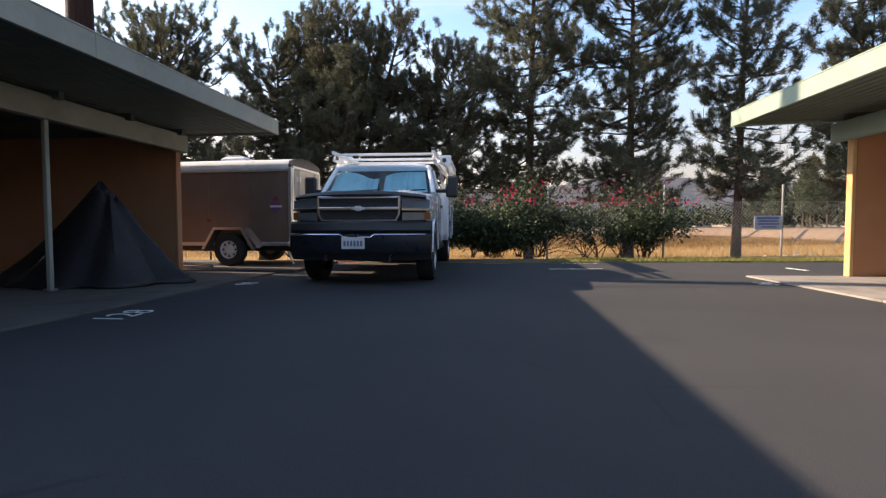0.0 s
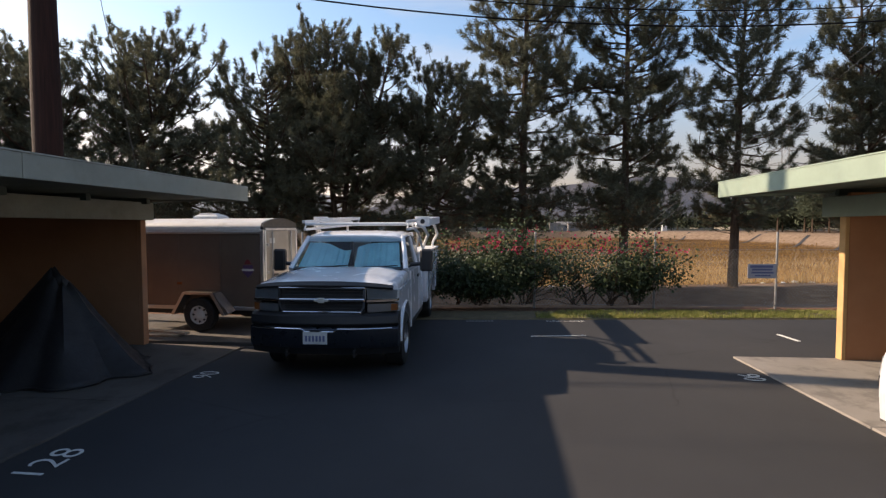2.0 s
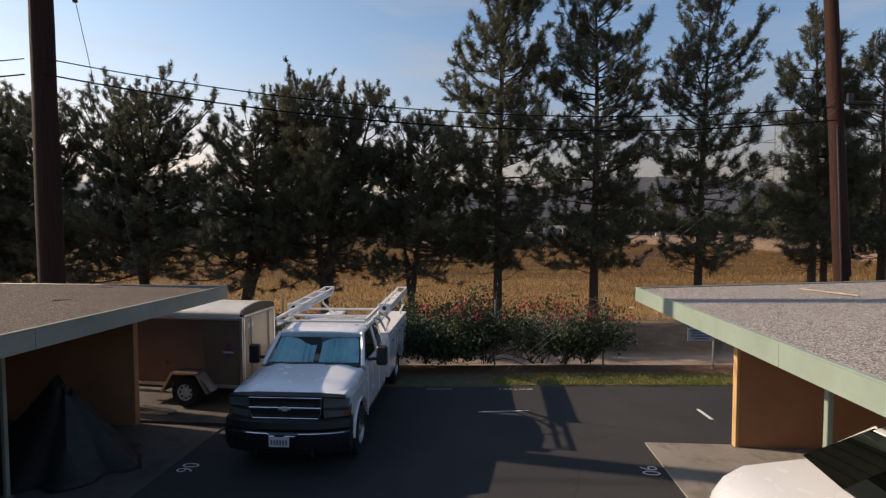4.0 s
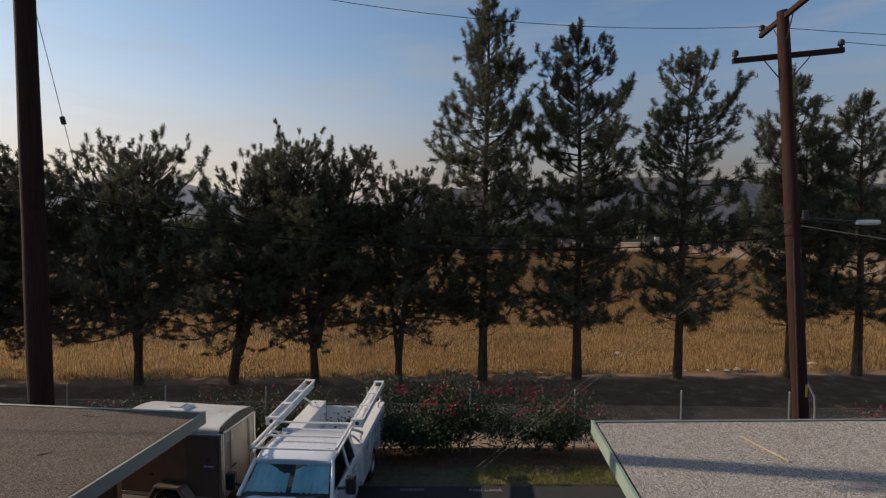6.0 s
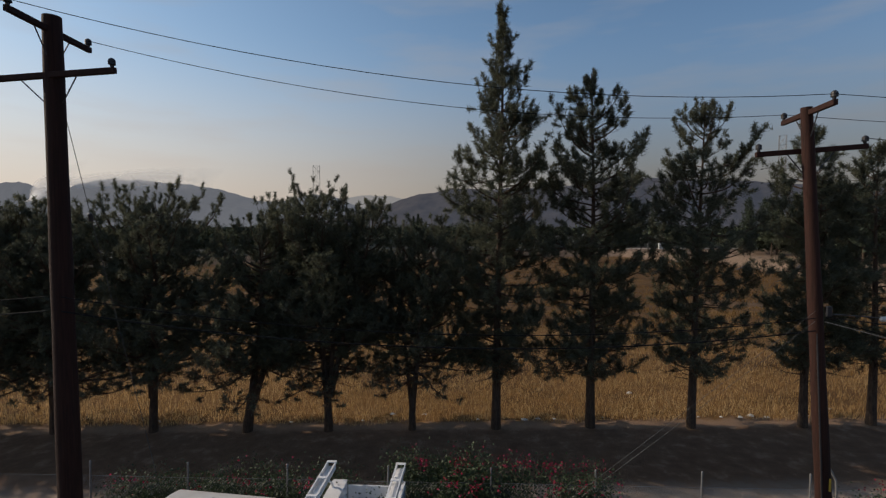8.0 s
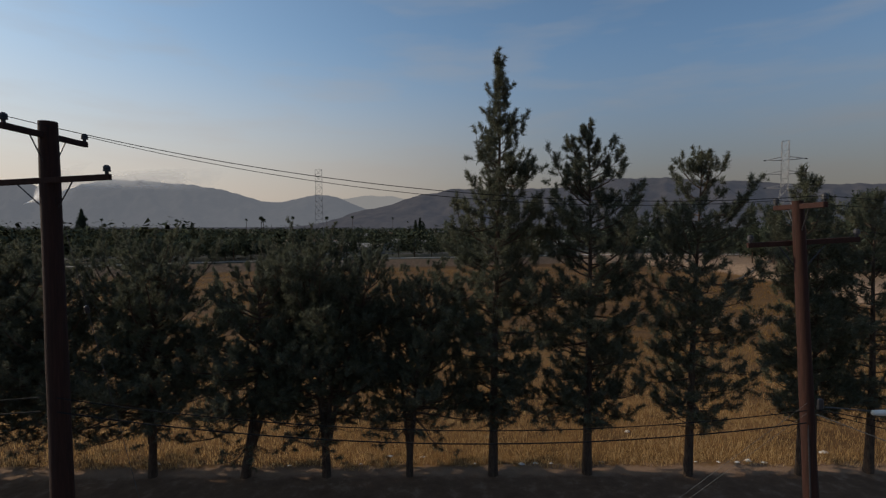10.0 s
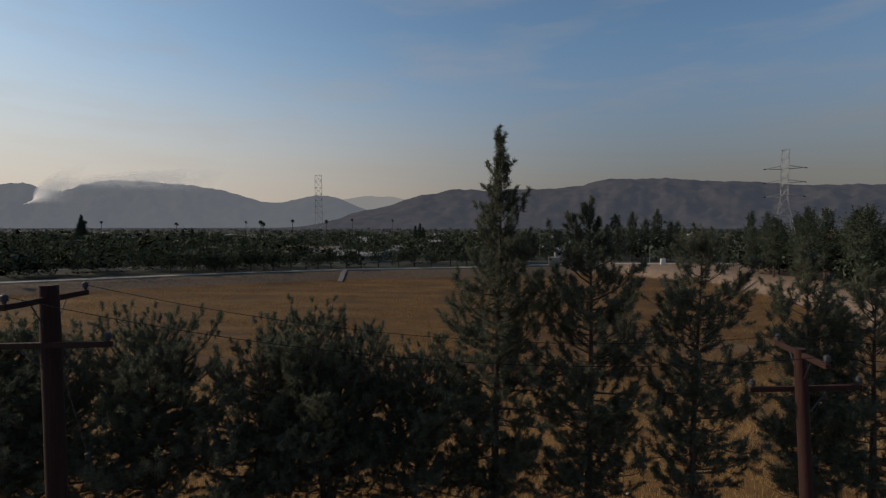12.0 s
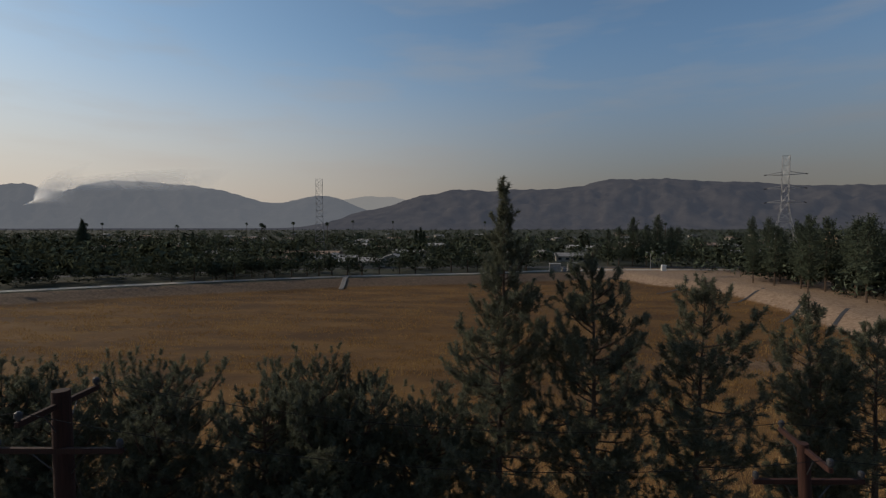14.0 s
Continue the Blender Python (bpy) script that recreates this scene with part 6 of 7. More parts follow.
# ---- beyond the basin ----
FAR_DIRT = concrete_mat("pale_track", (0.40, 0.37, 0.33))


def ribbon(name, pts, width, mat, label, lift=0.06):
    """A road that follows the ground."""
    v, f = [], []
    P = [np.array(p, float) for p in pts]
    fine = []
    for a, b in zip(P, P[1:]):
        k = max(2, int(np.linalg.norm(b - a) / 4))
        fine += [a + (b - a) * t / k for t in range(k)]
    fine.append(P[-1])
    for i, p in enumerate(fine):
        d = unit(fine[min(i + 1, len(fine) - 1)] - fine[max(i - 1, 0)])
        s = np.array([-d[1], d[0]]) * width / 2
        for q in (p - s, p + s):
            v.append((q[0], q[1], max(ground_z(q[0], q[1]), ground_z(p[0], p[1])) + lift))
    for i in range(len(fine) - 1):
        f.append((2 * i, 2 * i + 2, 2 * i + 3, 2 * i + 1))
    return tagged(new(name, raw_mesh(name, v, f, mat, 4)), label, "road", kind="structure")


ribbon("road_1", [(-247.5, 12.9), (-128, 114.1), (-96.8, 135.6), (-75.3, 148.5), (-49.5, 161.6), (-9.7, 174.6), (15.1, 186.5), (45.2, 196), (96.8, 200.1), (204.4, 195.8)], 4.5, FAR_DIRT, "pale track along the crest of the bank")
ribbon("road_2", [(-300, 60), (-150, 150), (-70, 190), (0, 205), (120, 210), (300, 200)], 7.0, ASPHALT, "grey street beyond the bank")


def broadleaf(rs, h, w, n, leaf, low=0.2):
    """Triangles of a rounded crown with hollows, and its trunk, round the origin."""
    lobes = [(rs.normal(0, 0.26, 3) * np.array([w, w, h * 0.35]) + np.array([0, 0, h * 0.58]), rs.uniform(0.24, 0.40) * w) for _ in range(7)]
    which = rs.integers(0, 7, n)
    c = np.array([lobes[i][0] for i in which])
    r = np.array([lobes[i][1] for i in which])
    d = rs.normal(size=(n, 3))
    d /= np.linalg.norm(d, axis=1)[:, None]
    p = c + d * (r * rs.uniform(0.8, 1.06, n))[:, None]
    p[:, 2] = np.maximum(p[:, 2], h * low)
    q = rs.normal(size=(n, 3, 3)) * leaf
    q -= d[:, None, :] * ((q * d[:, None, :]).sum(2, keepdims=True) * 0.75)
    return (p[:, None, :] + q).reshape(-1, 3), np.repeat(d * 0.8 + np.array([0, 0, 0.2]), 3, 0)


def rounded(me, normals):
    """Shades leaves by the way their clump faces."""
    me.shade_smooth()
    me.normals_split_custom_set_from_vertices(normals / np.linalg.norm(normals, axis=1)[:, None])


def far_tree(name, m, h, w, n, leaf, seed, label, group):
    rs = np.random.default_rng(seed)
    ob = thing(name, m, label, "tree", group)
    part("trunk", Geo().tube([(0, 0, -0.3), (0.05, 0, h * 0.3), (0.1, 0.05, h * 0.6)], [h * 0.03, h * 0.024, h * 0.012], 6), BARK, ob, smooth=60)
    v, nn = broadleaf(rs, h, w, n, leaf)
    me = raw_mesh("crown", v, np.arange(len(v)).reshape(-1, 3), FAR_LEAF)
    rounded(me, nn)
    c = new("crown", me)
    c.parent = ob
    return ob


# street trees on the bank
kinds = [far_tree("street_tree", pose(-99 + 5.4 * k, 139.2 + 3.1 * k, PLAIN_Z - 0.05), 7.4 + 0.5 * k, 7.0 + 0.5 * k, 900, 0.30, 300 + k, "small round street tree above the field", "trees along the bank") for k in range(3)]
rs = np.random.default_rng(77)
along = [(-99.0, 139.2), (-77.0, 151.6), (-50.6, 165.6), (-10.6, 178.8), (14.0, 190.6)]
for k in range(3, 27):
    t = k / 26 * 3.9
    i = min(3, int(t))
    a, b = np.array(along[i]), np.array(along[i + 1])
    p = a + (b - a) * (t - i) + rs.normal(0, 0.5, 2)
    copy_thing(kinds[k % 3], pose(p[0], p[1], PLAIN_Z - 0.05, 0, 0, rs.uniform(0, 360)) @ Matrix.Diagonal((*[rs.uniform(0.8, 1.15)] * 3, 1)))

# tall pines on the far side, by the tower and beyond the track
FARP = "tall slender pine on the far bank"
src = [pine((78.5, 147.5, PLAIN_Z - 0.1), 17 + 2 * k, 4.4, 2.9, 400 + k, habit="far", dry=0, thin=0.8, trunk_r=0.25, label=FARP) for k in range(2)]
src[1].matrix_world = pose(84.5, 135.5, PLAIN_Z - 0.1)
for k, (x, y, s) in enumerate(((81.8, 141, 1.06), (78, 131.3, 0.95), (83.9, 123.7, 1.15), (81.2, 116.2, 1.0), (86.1, 108.7, 1.1), (82.9, 101.1, 1.0), (90.4, 129.1, 1.2), (92.5, 114.1, 1.1), (75.9, 153.9, 0.85), (88.2, 149.6, 1.1),
                               (50.6, 210.9, 0.9), (57, 214.1, 1.0), (61.9, 212, 0.95), (67.2, 215.2, 1.05), (72.1, 213, 0.9), (47.3, 216.3, 0.75), (76.4, 218.4, 0.9), (104.4, 215.2, 1.0), (113, 219.5, 1.1), (121.6, 215.2, 0.9), (96.8, 161.4, 0.9), (104.4, 170, 0.8), (94.7, 142, 1.0), (99, 127, 1.05), (89.3, 121.6, 0.95), (85, 157.1, 0.9), (94.7, 105.4, 1.0), (101.1, 150.6, 0.95))):
    copy_thing(src[k % 2], pose(x, y, PLAIN_Z - 0.1, 0, 0, 77 * k) @ Matrix.Diagonal((s * 0.95, s * 0.95, s * (1.08 if y > 205 else 0.95), 1)))


HOUSE_SPOTS = []
r_h = np.random.default_rng(31)
while len(HOUSE_SPOTS) < 95:
    hy = 150 * 7.0 ** r_h.uniform(0, 1)
    hx = r_h.uniform(-1.0, 0.85) * hy
    if bank_depth(hx, hy) > -22 or (hy < 226 and hx > -40) or any(math.hypot(hx - q[0], hy - q[1]) < 22 for q in HOUSE_SPOTS):
        continue
    HOUSE_SPOTS.append((hx, hy, r_h.choice([0, 90, 14, -12, 104]) + r_h.normal(0, 4)))


def woods():
    """The tree cover of the plain in groves, thinning into haze."""
    r = np.random.default_rng(91)
    spots = np.array([q[:2] for q in HOUSE_SPOTS])
    out, facing = [], []
    for k in range(6000):
        y = 105 * (3300 / 105) ** r.uniform(0, 1)
        x = r.uniform(-1.15, 1.02) * y
        if bank_depth(x, y) > -9.0 - 4 * (y > 150 and x > -95) or (y < 212 and abs(y - np.interp(x, [-300, -150, -70, 0, 120, 300], [60, 150, 190, 205, 210, 200])) < 6):
            continue
        if y > 330 and noise.noise((x * 0.012, y * 0.009, 2.0)) < -0.22 and r.uniform() < 0.8:
            continue
        dx, dy = spots[:, 0] - x, spots[:, 1] - y
        if ((np.abs(dx) < 11) & (dy > -7) & (dy < 22)).any():
            continue
        h = r.uniform(3.6, 10.0) if y < 420 else r.uniform(4.0, 8.6)
        if r.uniform() < 0.10:
            h *= 1.4
        w = h * r.uniform(0.8, 1.35)
        if r.uniform() < 0.07:
            w = h * 0.28
        n = int(np.clip(40000 / y, 16, 220))
        v, nn = broadleaf(r, h, w, n, 0.060 * min(h, 1.2 * w) * (250 / n) ** 0.42, 0.04)
        v += np.array([x, y, PLAIN_Z - 0.15])
        out.append(v)
        facing.append(nn)
    v = np.concatenate(out)
    me = raw_mesh("woods", v, np.arange(len(v)).reshape(-1, 3), FAR_LEAF)
    rounded(me, np.concatenate(facing))
    tagged(new("woods", me), "dark suburban tree cover across the plain", "woods", kind="stuff")


woods()


def palm(x, y, h, seed):
    r = np.random.default_rng(seed)
    ob = thing("palm_tree", pose(x, y, PLAIN_Z - 0.15), "tall thin fan palm on the plain", "palm tree", "palms on the plain")
    part("trunk", Geo().tube([(0, 0, 0), (0.2, 0, h * 0.5), (0.1, 0, h)], [0.35, 0.28, 0.25], 6), BARK, ob)
    g = Geo()
    for k in range(34):
        a, e = r.uniform(0, 6.283), r.uniform(-0.9, 1.2)
        d = Vector((math.cos(a) * math.cos(e), math.sin(a) * math.cos(e), math.sin(e)))
        s = d.orthogonal().normalized() * 0.55
        c = Vector((0.1, 0, h))
        g.add([c, c + d * 1.3 + s, c + d * 2.6 - Vector((0, 0, 0.4)), c + d * 1.3 - s], [(0, 1, 2, 3)])
    part("crown", g, FAR_LEAF, ob, fix=False)


for k, (px, d, h) in enumerate(((-0.405, 420, 19), (-0.40, 425, 17), (-0.335, 520, 21), (-0.26, 480, 20), (-0.205, 640, 24), (-0.44, 700, 22), (-0.60, 500, 18), (-0.82, 460, 20), (-0.78, 640, 22), (0.07, 700, 23), (-0.12, 800, 25), (0.42, 640, 20))):
    palm(px * d - 0.10 * d + 0.02 * k, d, h, 500 + k)
# one big conifer standing clear of the plain's trees
pine((-241.0, 260.0, PLAIN_Z - 0.15), 21.5, 2.0, 4.4, 470, habit="far", outline="cone", dry=0, thin=2.6, label="lone dark conifer rising over the plain")
for k, (x, y, h) in enumerate(((-50.5, 300, 15), (-48, 302, 16.5), (-45.5, 299, 14), (-205, 300, 13), (-196, 296, 14))):
    pine((x, y, PLAIN_Z - 0.15), h, 0.5, 1.4, 480 + k, habit="far", dry=0, thin=1.8, label="narrow dark cypress on the plain")

HOUSE_WALL = plain("house_wall", (0.33, 0.29, 0.24), 0.9, vary=0.2, scale=0.4)
ROOF_A = plain("shingle_grey", (0.17, 0.165, 0.16), 0.9, vary=0.2, scale=0.6)
ROOF_B = plain("shingle_brown", (0.22, 0.15, 0.11), 0.9, vary=0.2, scale=0.6)
ROOF_C = plain("pale_flat_roof", (0.30, 0.29, 0.28), 0.9, vary=0.15, scale=0.5)
PANE = plain("house_pane", (0.03, 0.035, 0.04), 0.1, vary=0.1)


def house(m, w, d, h, roof, seed):
    ob = thing("house", m, "low suburban house among trees", "house", "houses on the plain")
    part("wall", Geo().box((0, 0, h / 2), (w, d, h)), HOUSE_WALL, ob)
    e, rh = 0.6, 1.5
    part("roof", Geo().loft([[(-w / 2 - e, -d / 2 - e, h), (-w / 2 - e, d / 2 + e, h), (-w / 2 - e, 0, h + rh)], [(w / 2 + e, -d / 2 - e, h), (w / 2 + e, d / 2 + e, h), (w / 2 + e, 0, h + rh)]]), roof, ob)
    for k in range(4):
        part("window", Geo().box((-w / 2 + w * (k + 0.5) / 4, -d / 2 - 0.02, h * 0.55), (1.5, 0.06, 1.1)), PANE, ob)
    part("door", Geo().box((w * 0.02, -d / 2 - 0.03, 1.0), (0.95, 0.06, 2.0)), ROOF_B, ob)
    return ob


houses = [house(pose(-120 + 24 * k, 196 + 9 * k, PLAIN_Z - 0.05, 0, 0, 14), 14 + 2 * k, 9, 2.7, (ROOF_A, ROOF_B, ROOF_C)[k], k) for k in range(3)]
for k, (hx, hy, turn) in enumerate(HOUSE_SPOTS):
    copy_thing(houses[k % 3], pose(hx, hy, PLAIN_Z - 0.05, 0, 0, turn))


def lattice_tower(m, h, base_w, waist, arms, mat, label):
    """A steel lattice tower: four legs, rings and diagonals; arms: (height, half-length)."""
    ob = thing("transmission_tower", m, label, "transmission tower")

    def half(z):
        t = z / h
        return base_w / 2 + (waist / 2 - base_w / 2) * min(1, t / 0.55) if t < 0.55 else waist / 2

    body, w = Geo(), 0.085
    levels = [h * k / 12 for k in range(13)]
    for sx in (-1, 1):
        for sy in (-1, 1):
            part("leg", Geo().tube([(sx * half(z), sy * half(z), z) for z in levels], w * 1.1, 4), mat, ob)
    for a, b in zip(levels, levels[1:]):
        for s in (-1, 1):
            p, q = half(a), half(b)
            for u in (-1, 1):
                body.tube([(u * p, s * p, a), (-u * q, s * q, b)], w * 0.6, 3, caps=False)
                body.tube([(s * p, u * p, a), (s * q, -u * q, b)], w * 0.6, 3, caps=False)
            body.tube([(-q, s * q, b), (q, s * q, b)], w * 0.6, 3, caps=False)
            body.tube([(s * q, -q, b), (s * q, q, b)], w * 0.6, 3, caps=False)
    part("bracing", body, mat, ob, fix=False)
    for z, ln in arms:
        for s in (-1, 1):
            g = Geo()
            q = half(z)
            for y in (-q, q):
                g.tube([(s * q, y, z), (s * ln, 0, z + 0.3)], w * 1.7, 4)
                g.tube([(s * q, y, z + 1.3), (s * ln, 0, z + 0.3)], w * 1.2, 4)
            arm = part("arm", g, mat, ob)
            part("insulator_string", Geo().tube([(s * ln, 0, z + 0.3), (s * (ln + 0.9), 0, z + 0.1)], 0.2, 6), CERAMIC, arm)
    return ob


PALE_STEEL = plain("pale_tower_steel", (0.27, 0.27, 0.275), 0.5, 0.3, vary=0.1, scale=0.3)
GREY_STEEL = plain("grey_tower_steel", (0.20, 0.20, 0.21), 0.6, 0.4, vary=0.1, scale=0.3)
lattice_tower(pose(-111.3, 297, PLAIN_Z - 0.1, 0, 0, 22), 46.9, 5.6, 4.0, (), GREY_STEEL, "straight grey lattice tower rising from the trees")
lattice_tower(pose(115.0, 212, PLAIN_Z - 0.1, 0, 0, -20), 45.0, 11.5, 2.4, ((26.2, 6.2), (31.8, 6.3), (37.4, 6.4)), PALE_STEEL, "pale lattice transmission tower with three pairs of arms")


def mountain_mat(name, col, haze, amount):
    """Brush-covered slopes; the smoke haze is a glow mixed over their colour."""
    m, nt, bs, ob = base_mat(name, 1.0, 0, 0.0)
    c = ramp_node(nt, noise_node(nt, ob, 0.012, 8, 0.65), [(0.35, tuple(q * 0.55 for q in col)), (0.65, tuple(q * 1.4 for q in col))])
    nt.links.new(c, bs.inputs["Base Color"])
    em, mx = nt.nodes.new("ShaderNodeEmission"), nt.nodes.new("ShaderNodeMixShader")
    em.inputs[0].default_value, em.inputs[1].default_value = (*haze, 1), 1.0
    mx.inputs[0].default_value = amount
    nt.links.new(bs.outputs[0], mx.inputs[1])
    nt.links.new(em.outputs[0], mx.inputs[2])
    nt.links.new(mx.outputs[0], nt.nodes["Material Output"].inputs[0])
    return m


def mountains(name, dist, depth, ridge, mat, label, seed):
    """A range: broad ridge line along the bearing, cut by branching gullies. ridge: (bearing, rise over distance)."""
    nu, nv = 420, 36
    bs, hs = [q[0] for q in ridge], [q[1] for q in ridge]
    v = []
    for j in range(nv):
        t = j / (nv - 1)
        for i in range(nu):
            b = -1.3 + 2.5 * i / (nu - 1)
            top = sum(np.interp(b + o, bs, hs) for o in (-0.02, 0, 0.02)) / 3 * (dist + 0.72 * depth)
            top *= 1 + 0.035 * noise.noise((b * 34, seed, 0.0)) + 0.02 * noise.noise((b * 90, seed, 4.0))
            q = min(1.0, t / 0.72)
            up = math.sin(q * 1.5708) ** 1.1
            rid, amp, fr = 0.0, 1.0, 9.0
            for o in range(4):
                wx = b * fr + 0.5 * noise.noise((b * fr * 0.7, t * fr * 0.4, seed + o))
                rid += amp * abs(noise.noise((wx, t * fr * 0.33, seed + 7.0 + o)))
                amp, fr = amp * 0.55, fr * 2.1
            z = top * (up - 0.36 * rid * max(0.0, math.sin(q * 3.14159)) ** 0.8) * (1 if t < 0.72 else 1 - (t - 0.72) * 1.5)
            d = dist + depth * t
            v.append((b * d, d, max(-3.0, z) + 14.0 * up))
    f = [(j * nu + i, j * nu + i + 1, j * nu + nu + i + 1, j * nu + nu + i) for j in range(nv - 1) for i in range(nu - 1)]
    me = raw_mesh(name, v, f, mat, 4)
    me.shade_smooth()
    tagged(new(name, me), label, "mountains", kind="structure")


def smoke_mat():
    """White smoke, thin at its edges and torn by turbulence."""
    m = bpy.data.materials.new("smoke")
    m.use_nodes = True
    nt = m.node_tree
    nt.nodes.clear()
    out, df, tl, tp, m1, m2, at, tc = [nt.nodes.new("ShaderNode" + k) for k in ("OutputMaterial", "BsdfDiffuse", "BsdfTranslucent", "BsdfTransparent", "MixShader", "MixShader", "Attribute", "TexCoord")]
    df.inputs[0].default_value = tl.inputs[0].default_value = (0.97, 0.96, 0.94, 1)
    at.attribute_name = "thick"
    no = noise_node(nt, tc.outputs["Object"], 0.011, 7, 0.62)
    nt.links.new(df.outputs[0], m1.inputs[1])
    nt.links.new(tl.outputs[0], m1.inputs[2])
    nt.links.new(calc(nt, "MINIMUM", calc(nt, "MULTIPLY", at.outputs["Fac"], map_node(nt, no, 0.14, 0.56)), 0.93), m2.inputs[0])
    nt.links.new(tp.outputs[0], m2.inputs[1])
    nt.links.new(m1.outputs[0], m2.inputs[2])
    nt.links.new(m2.outputs[0], out.inputs[0])
    return m


def smoke_sheet(name, label, way, mat, nu=44, nv=18, dist=2900):
    """A curved veil turned to the sun; way(t) gives bearing, rise, half-width and thickness."""
    v, a = [], []
    for i in range(nu):
        t = i / (nu - 1)
        b, s, w, k = way(t)
        for j in range(nv):
            u = -1 + 2 * j / (nv - 1)
            v.append((b * dist + u * w * 0.85, dist - u * w * 0.5 + 30 * math.sin(5 * t + 2 * u), s * dist + u * w * 0.8))
            a.append(max(0.0, 1 - abs(u) ** 1.3) * k)
    f = [(i * nv + j, i * nv + nv + j, i * nv + nv + j + 1, i * nv + j + 1) for i in range(nu - 1) for j in range(nv - 1)]
    me = raw_mesh(name, v, f, mat, 4)
    at = me.attributes.new("thick", "FLOAT", "POINT")
    at.data.foreach_set("value", np.array(a, np.float32))
    me.shade_smooth()
    tagged(new(name, me), label, "smoke", kind="structure")


def smoke_plume():
    mat = smoke_mat()
    smoke_sheet("smoke_plume", "white wildfire smoke rising off the mountain side", lambda t: (-1.062 + 0.02 * t + 0.12 * t ** 2, 0.060 + 0.058 * t - 0.012 * t * t, 24 + 150 * t ** 1.1, 1.7 * (1 - t) ** 0.8), mat)
    smoke_sheet("smoke_drift", "thin smoke drifting along the ridge", lambda t: (-1.03 + 0.44 * t, 0.098 + 0.010 * math.sin(2.4 * t), 52 + 40 * t, 0.62 * max(0.0, math.sin(3.1416 * min(1, t * 0.92 + 0.08))) ** 0.8), mat)


# ---- markings and small things ----
WORN_PAINT = plain("worn_road_paint", (0.22, 0.21, 0.20), 0.9, vary=0.3, scale=20)


def stencil(text, x, y, size, turn, label, mat=None, width=1.0):
    cu = bpy.data.curves.new("stencil", "FONT")
    cu.body, cu.size, cu.extrude, cu.align_x, cu.offset = text, size, 0.0015, "CENTER", -0.004
    tmp = bpy.data.objects.new("stencil", cu)
    scene.collection.objects.link(tmp)
    me = bpy.data.meshes.new_from_object(tmp.evaluated_get(bpy.context.evaluated_depsgraph_get()))
    bpy.data.objects.remove(tmp)
    me.materials.append(mat or PAINT_LINE)
    ob = new("stencilled_marking", me)
    ob.matrix_world = pose(x, y, 0.006, 0, 0, turn) @ Matrix.Diagonal((width, 1, 1, 1))
    return tagged(ob, label, "road marking")


stencil("128", -3.30, 3.94, 0.42, 90, "white stencilled stall number on the asphalt", width=0.9)
stencil("90", -3.43, 6.48, 0.40, 90, "white stencilled stall number on the asphalt", width=0.8)
stencil("90", 3.71, 7.13, 0.40, -90, "white stencilled stall number on the asphalt", width=0.8)
stencil("FIRE LANE", 1.89, 10.84, 0.16, 6, "small white fire lane lettering at the lawn edge", width=1.15)
for k in range(9):
    b = part("worn_letter_bar", Geo().box((0, 0, 0.003), (0.05, 0.08, 0.006), 0.001), WORN_PAINT)
    b.matrix_world = pose(-0.22 + 0.068 * k, 10.71 + 0.008 * k, 0, 0, 0, 6)
    tagged(b, "worn white letter painted at the asphalt edge", "road marking", "worn lettering")


def stripe(x, y, ln, w, turn, label):
    ob = part("painted_line", Geo().box((0, 0, 0.003), (w, ln, 0.006), 0.002), PAINT_LINE)
    ob.matrix_world = pose(x, y, 0.0, 0, 0, turn)
    return tagged(ob, label, "road marking", "painted lines")


stripe(5.72, 9.70, 0.55, 0.07, 6, "short white bay line on the asphalt")
stripe(1.57, 9.45, 1.05, 0.028, 100, "thin white bay line on the asphalt")
stripe(-3.2, 2.3, 0.5, 0.06, 70, "short white bay line on the asphalt")

# twigs and litter on the gravel roof
r_s = np.random.default_rng(8)


def twig(x, y, z, ln, turn, forks, mat, label, name="twig", rad=0.008):
    g = Geo()
    pts = [Vector((0, 0, 0.01))]
    d = Vector((1, 0, 0))
    for k in range(5):
        d = (d + Vector(r_s.normal(0, 0.12, 3)) * Vector((1, 1, 0.2))).normalized()
        pts.append(pts[-1] + d * ln / 5)
        pts[-1].z = max(0.008, pts[-1].z)
    g.tube(pts, [rad, rad * 0.9, rad * 0.8, rad * 0.7, rad * 0.55, rad * 0.3], 5)
    for k in range(forks):
        p = pts[1 + k % 4]
        e = p + (Vector((0.8, (-1) ** k * 0.6, 0.12))) * ln * 0.25
        g.tube([p, e], [rad * 0.6, rad * 0.3], 4)
    ob = part(name, g, mat)
    ob.matrix_world = pose(x, y, z, 0, 0, turn)
    return tagged(ob, label, "twig")


def roof_z(x):
    return 2.745 + 0.035 * max(0, x - 4.0)


ob = part("batten", Geo().box((0, 0, 0.02), (1.0, 0.032, 0.025), 0.005), OLD_WOOD)
ob.matrix_world = pose(6.62, 7.49, roof_z(6.62), 0, -1.0, -73.4)
tagged(ob, "pale wooden batten lying on the gravel roof", "batten")
for x, y, ln, a, fk in ((6.9, 5.35, 0.85, -8, 3), (7.4, 5.75, 0.5, 12, 2), (6.6, 4.3, 0.7, 150, 3), (5.6, 4.6, 0.35, 40, 2), (8.2, 6.3, 0.6, 20, 3), (7.9, 4.6, 0.9, -25, 4)):
    twig(x, y, roof_z(x) + 0.004, ln, a, fk, BARK, "thin dry twig on the gravel roof")
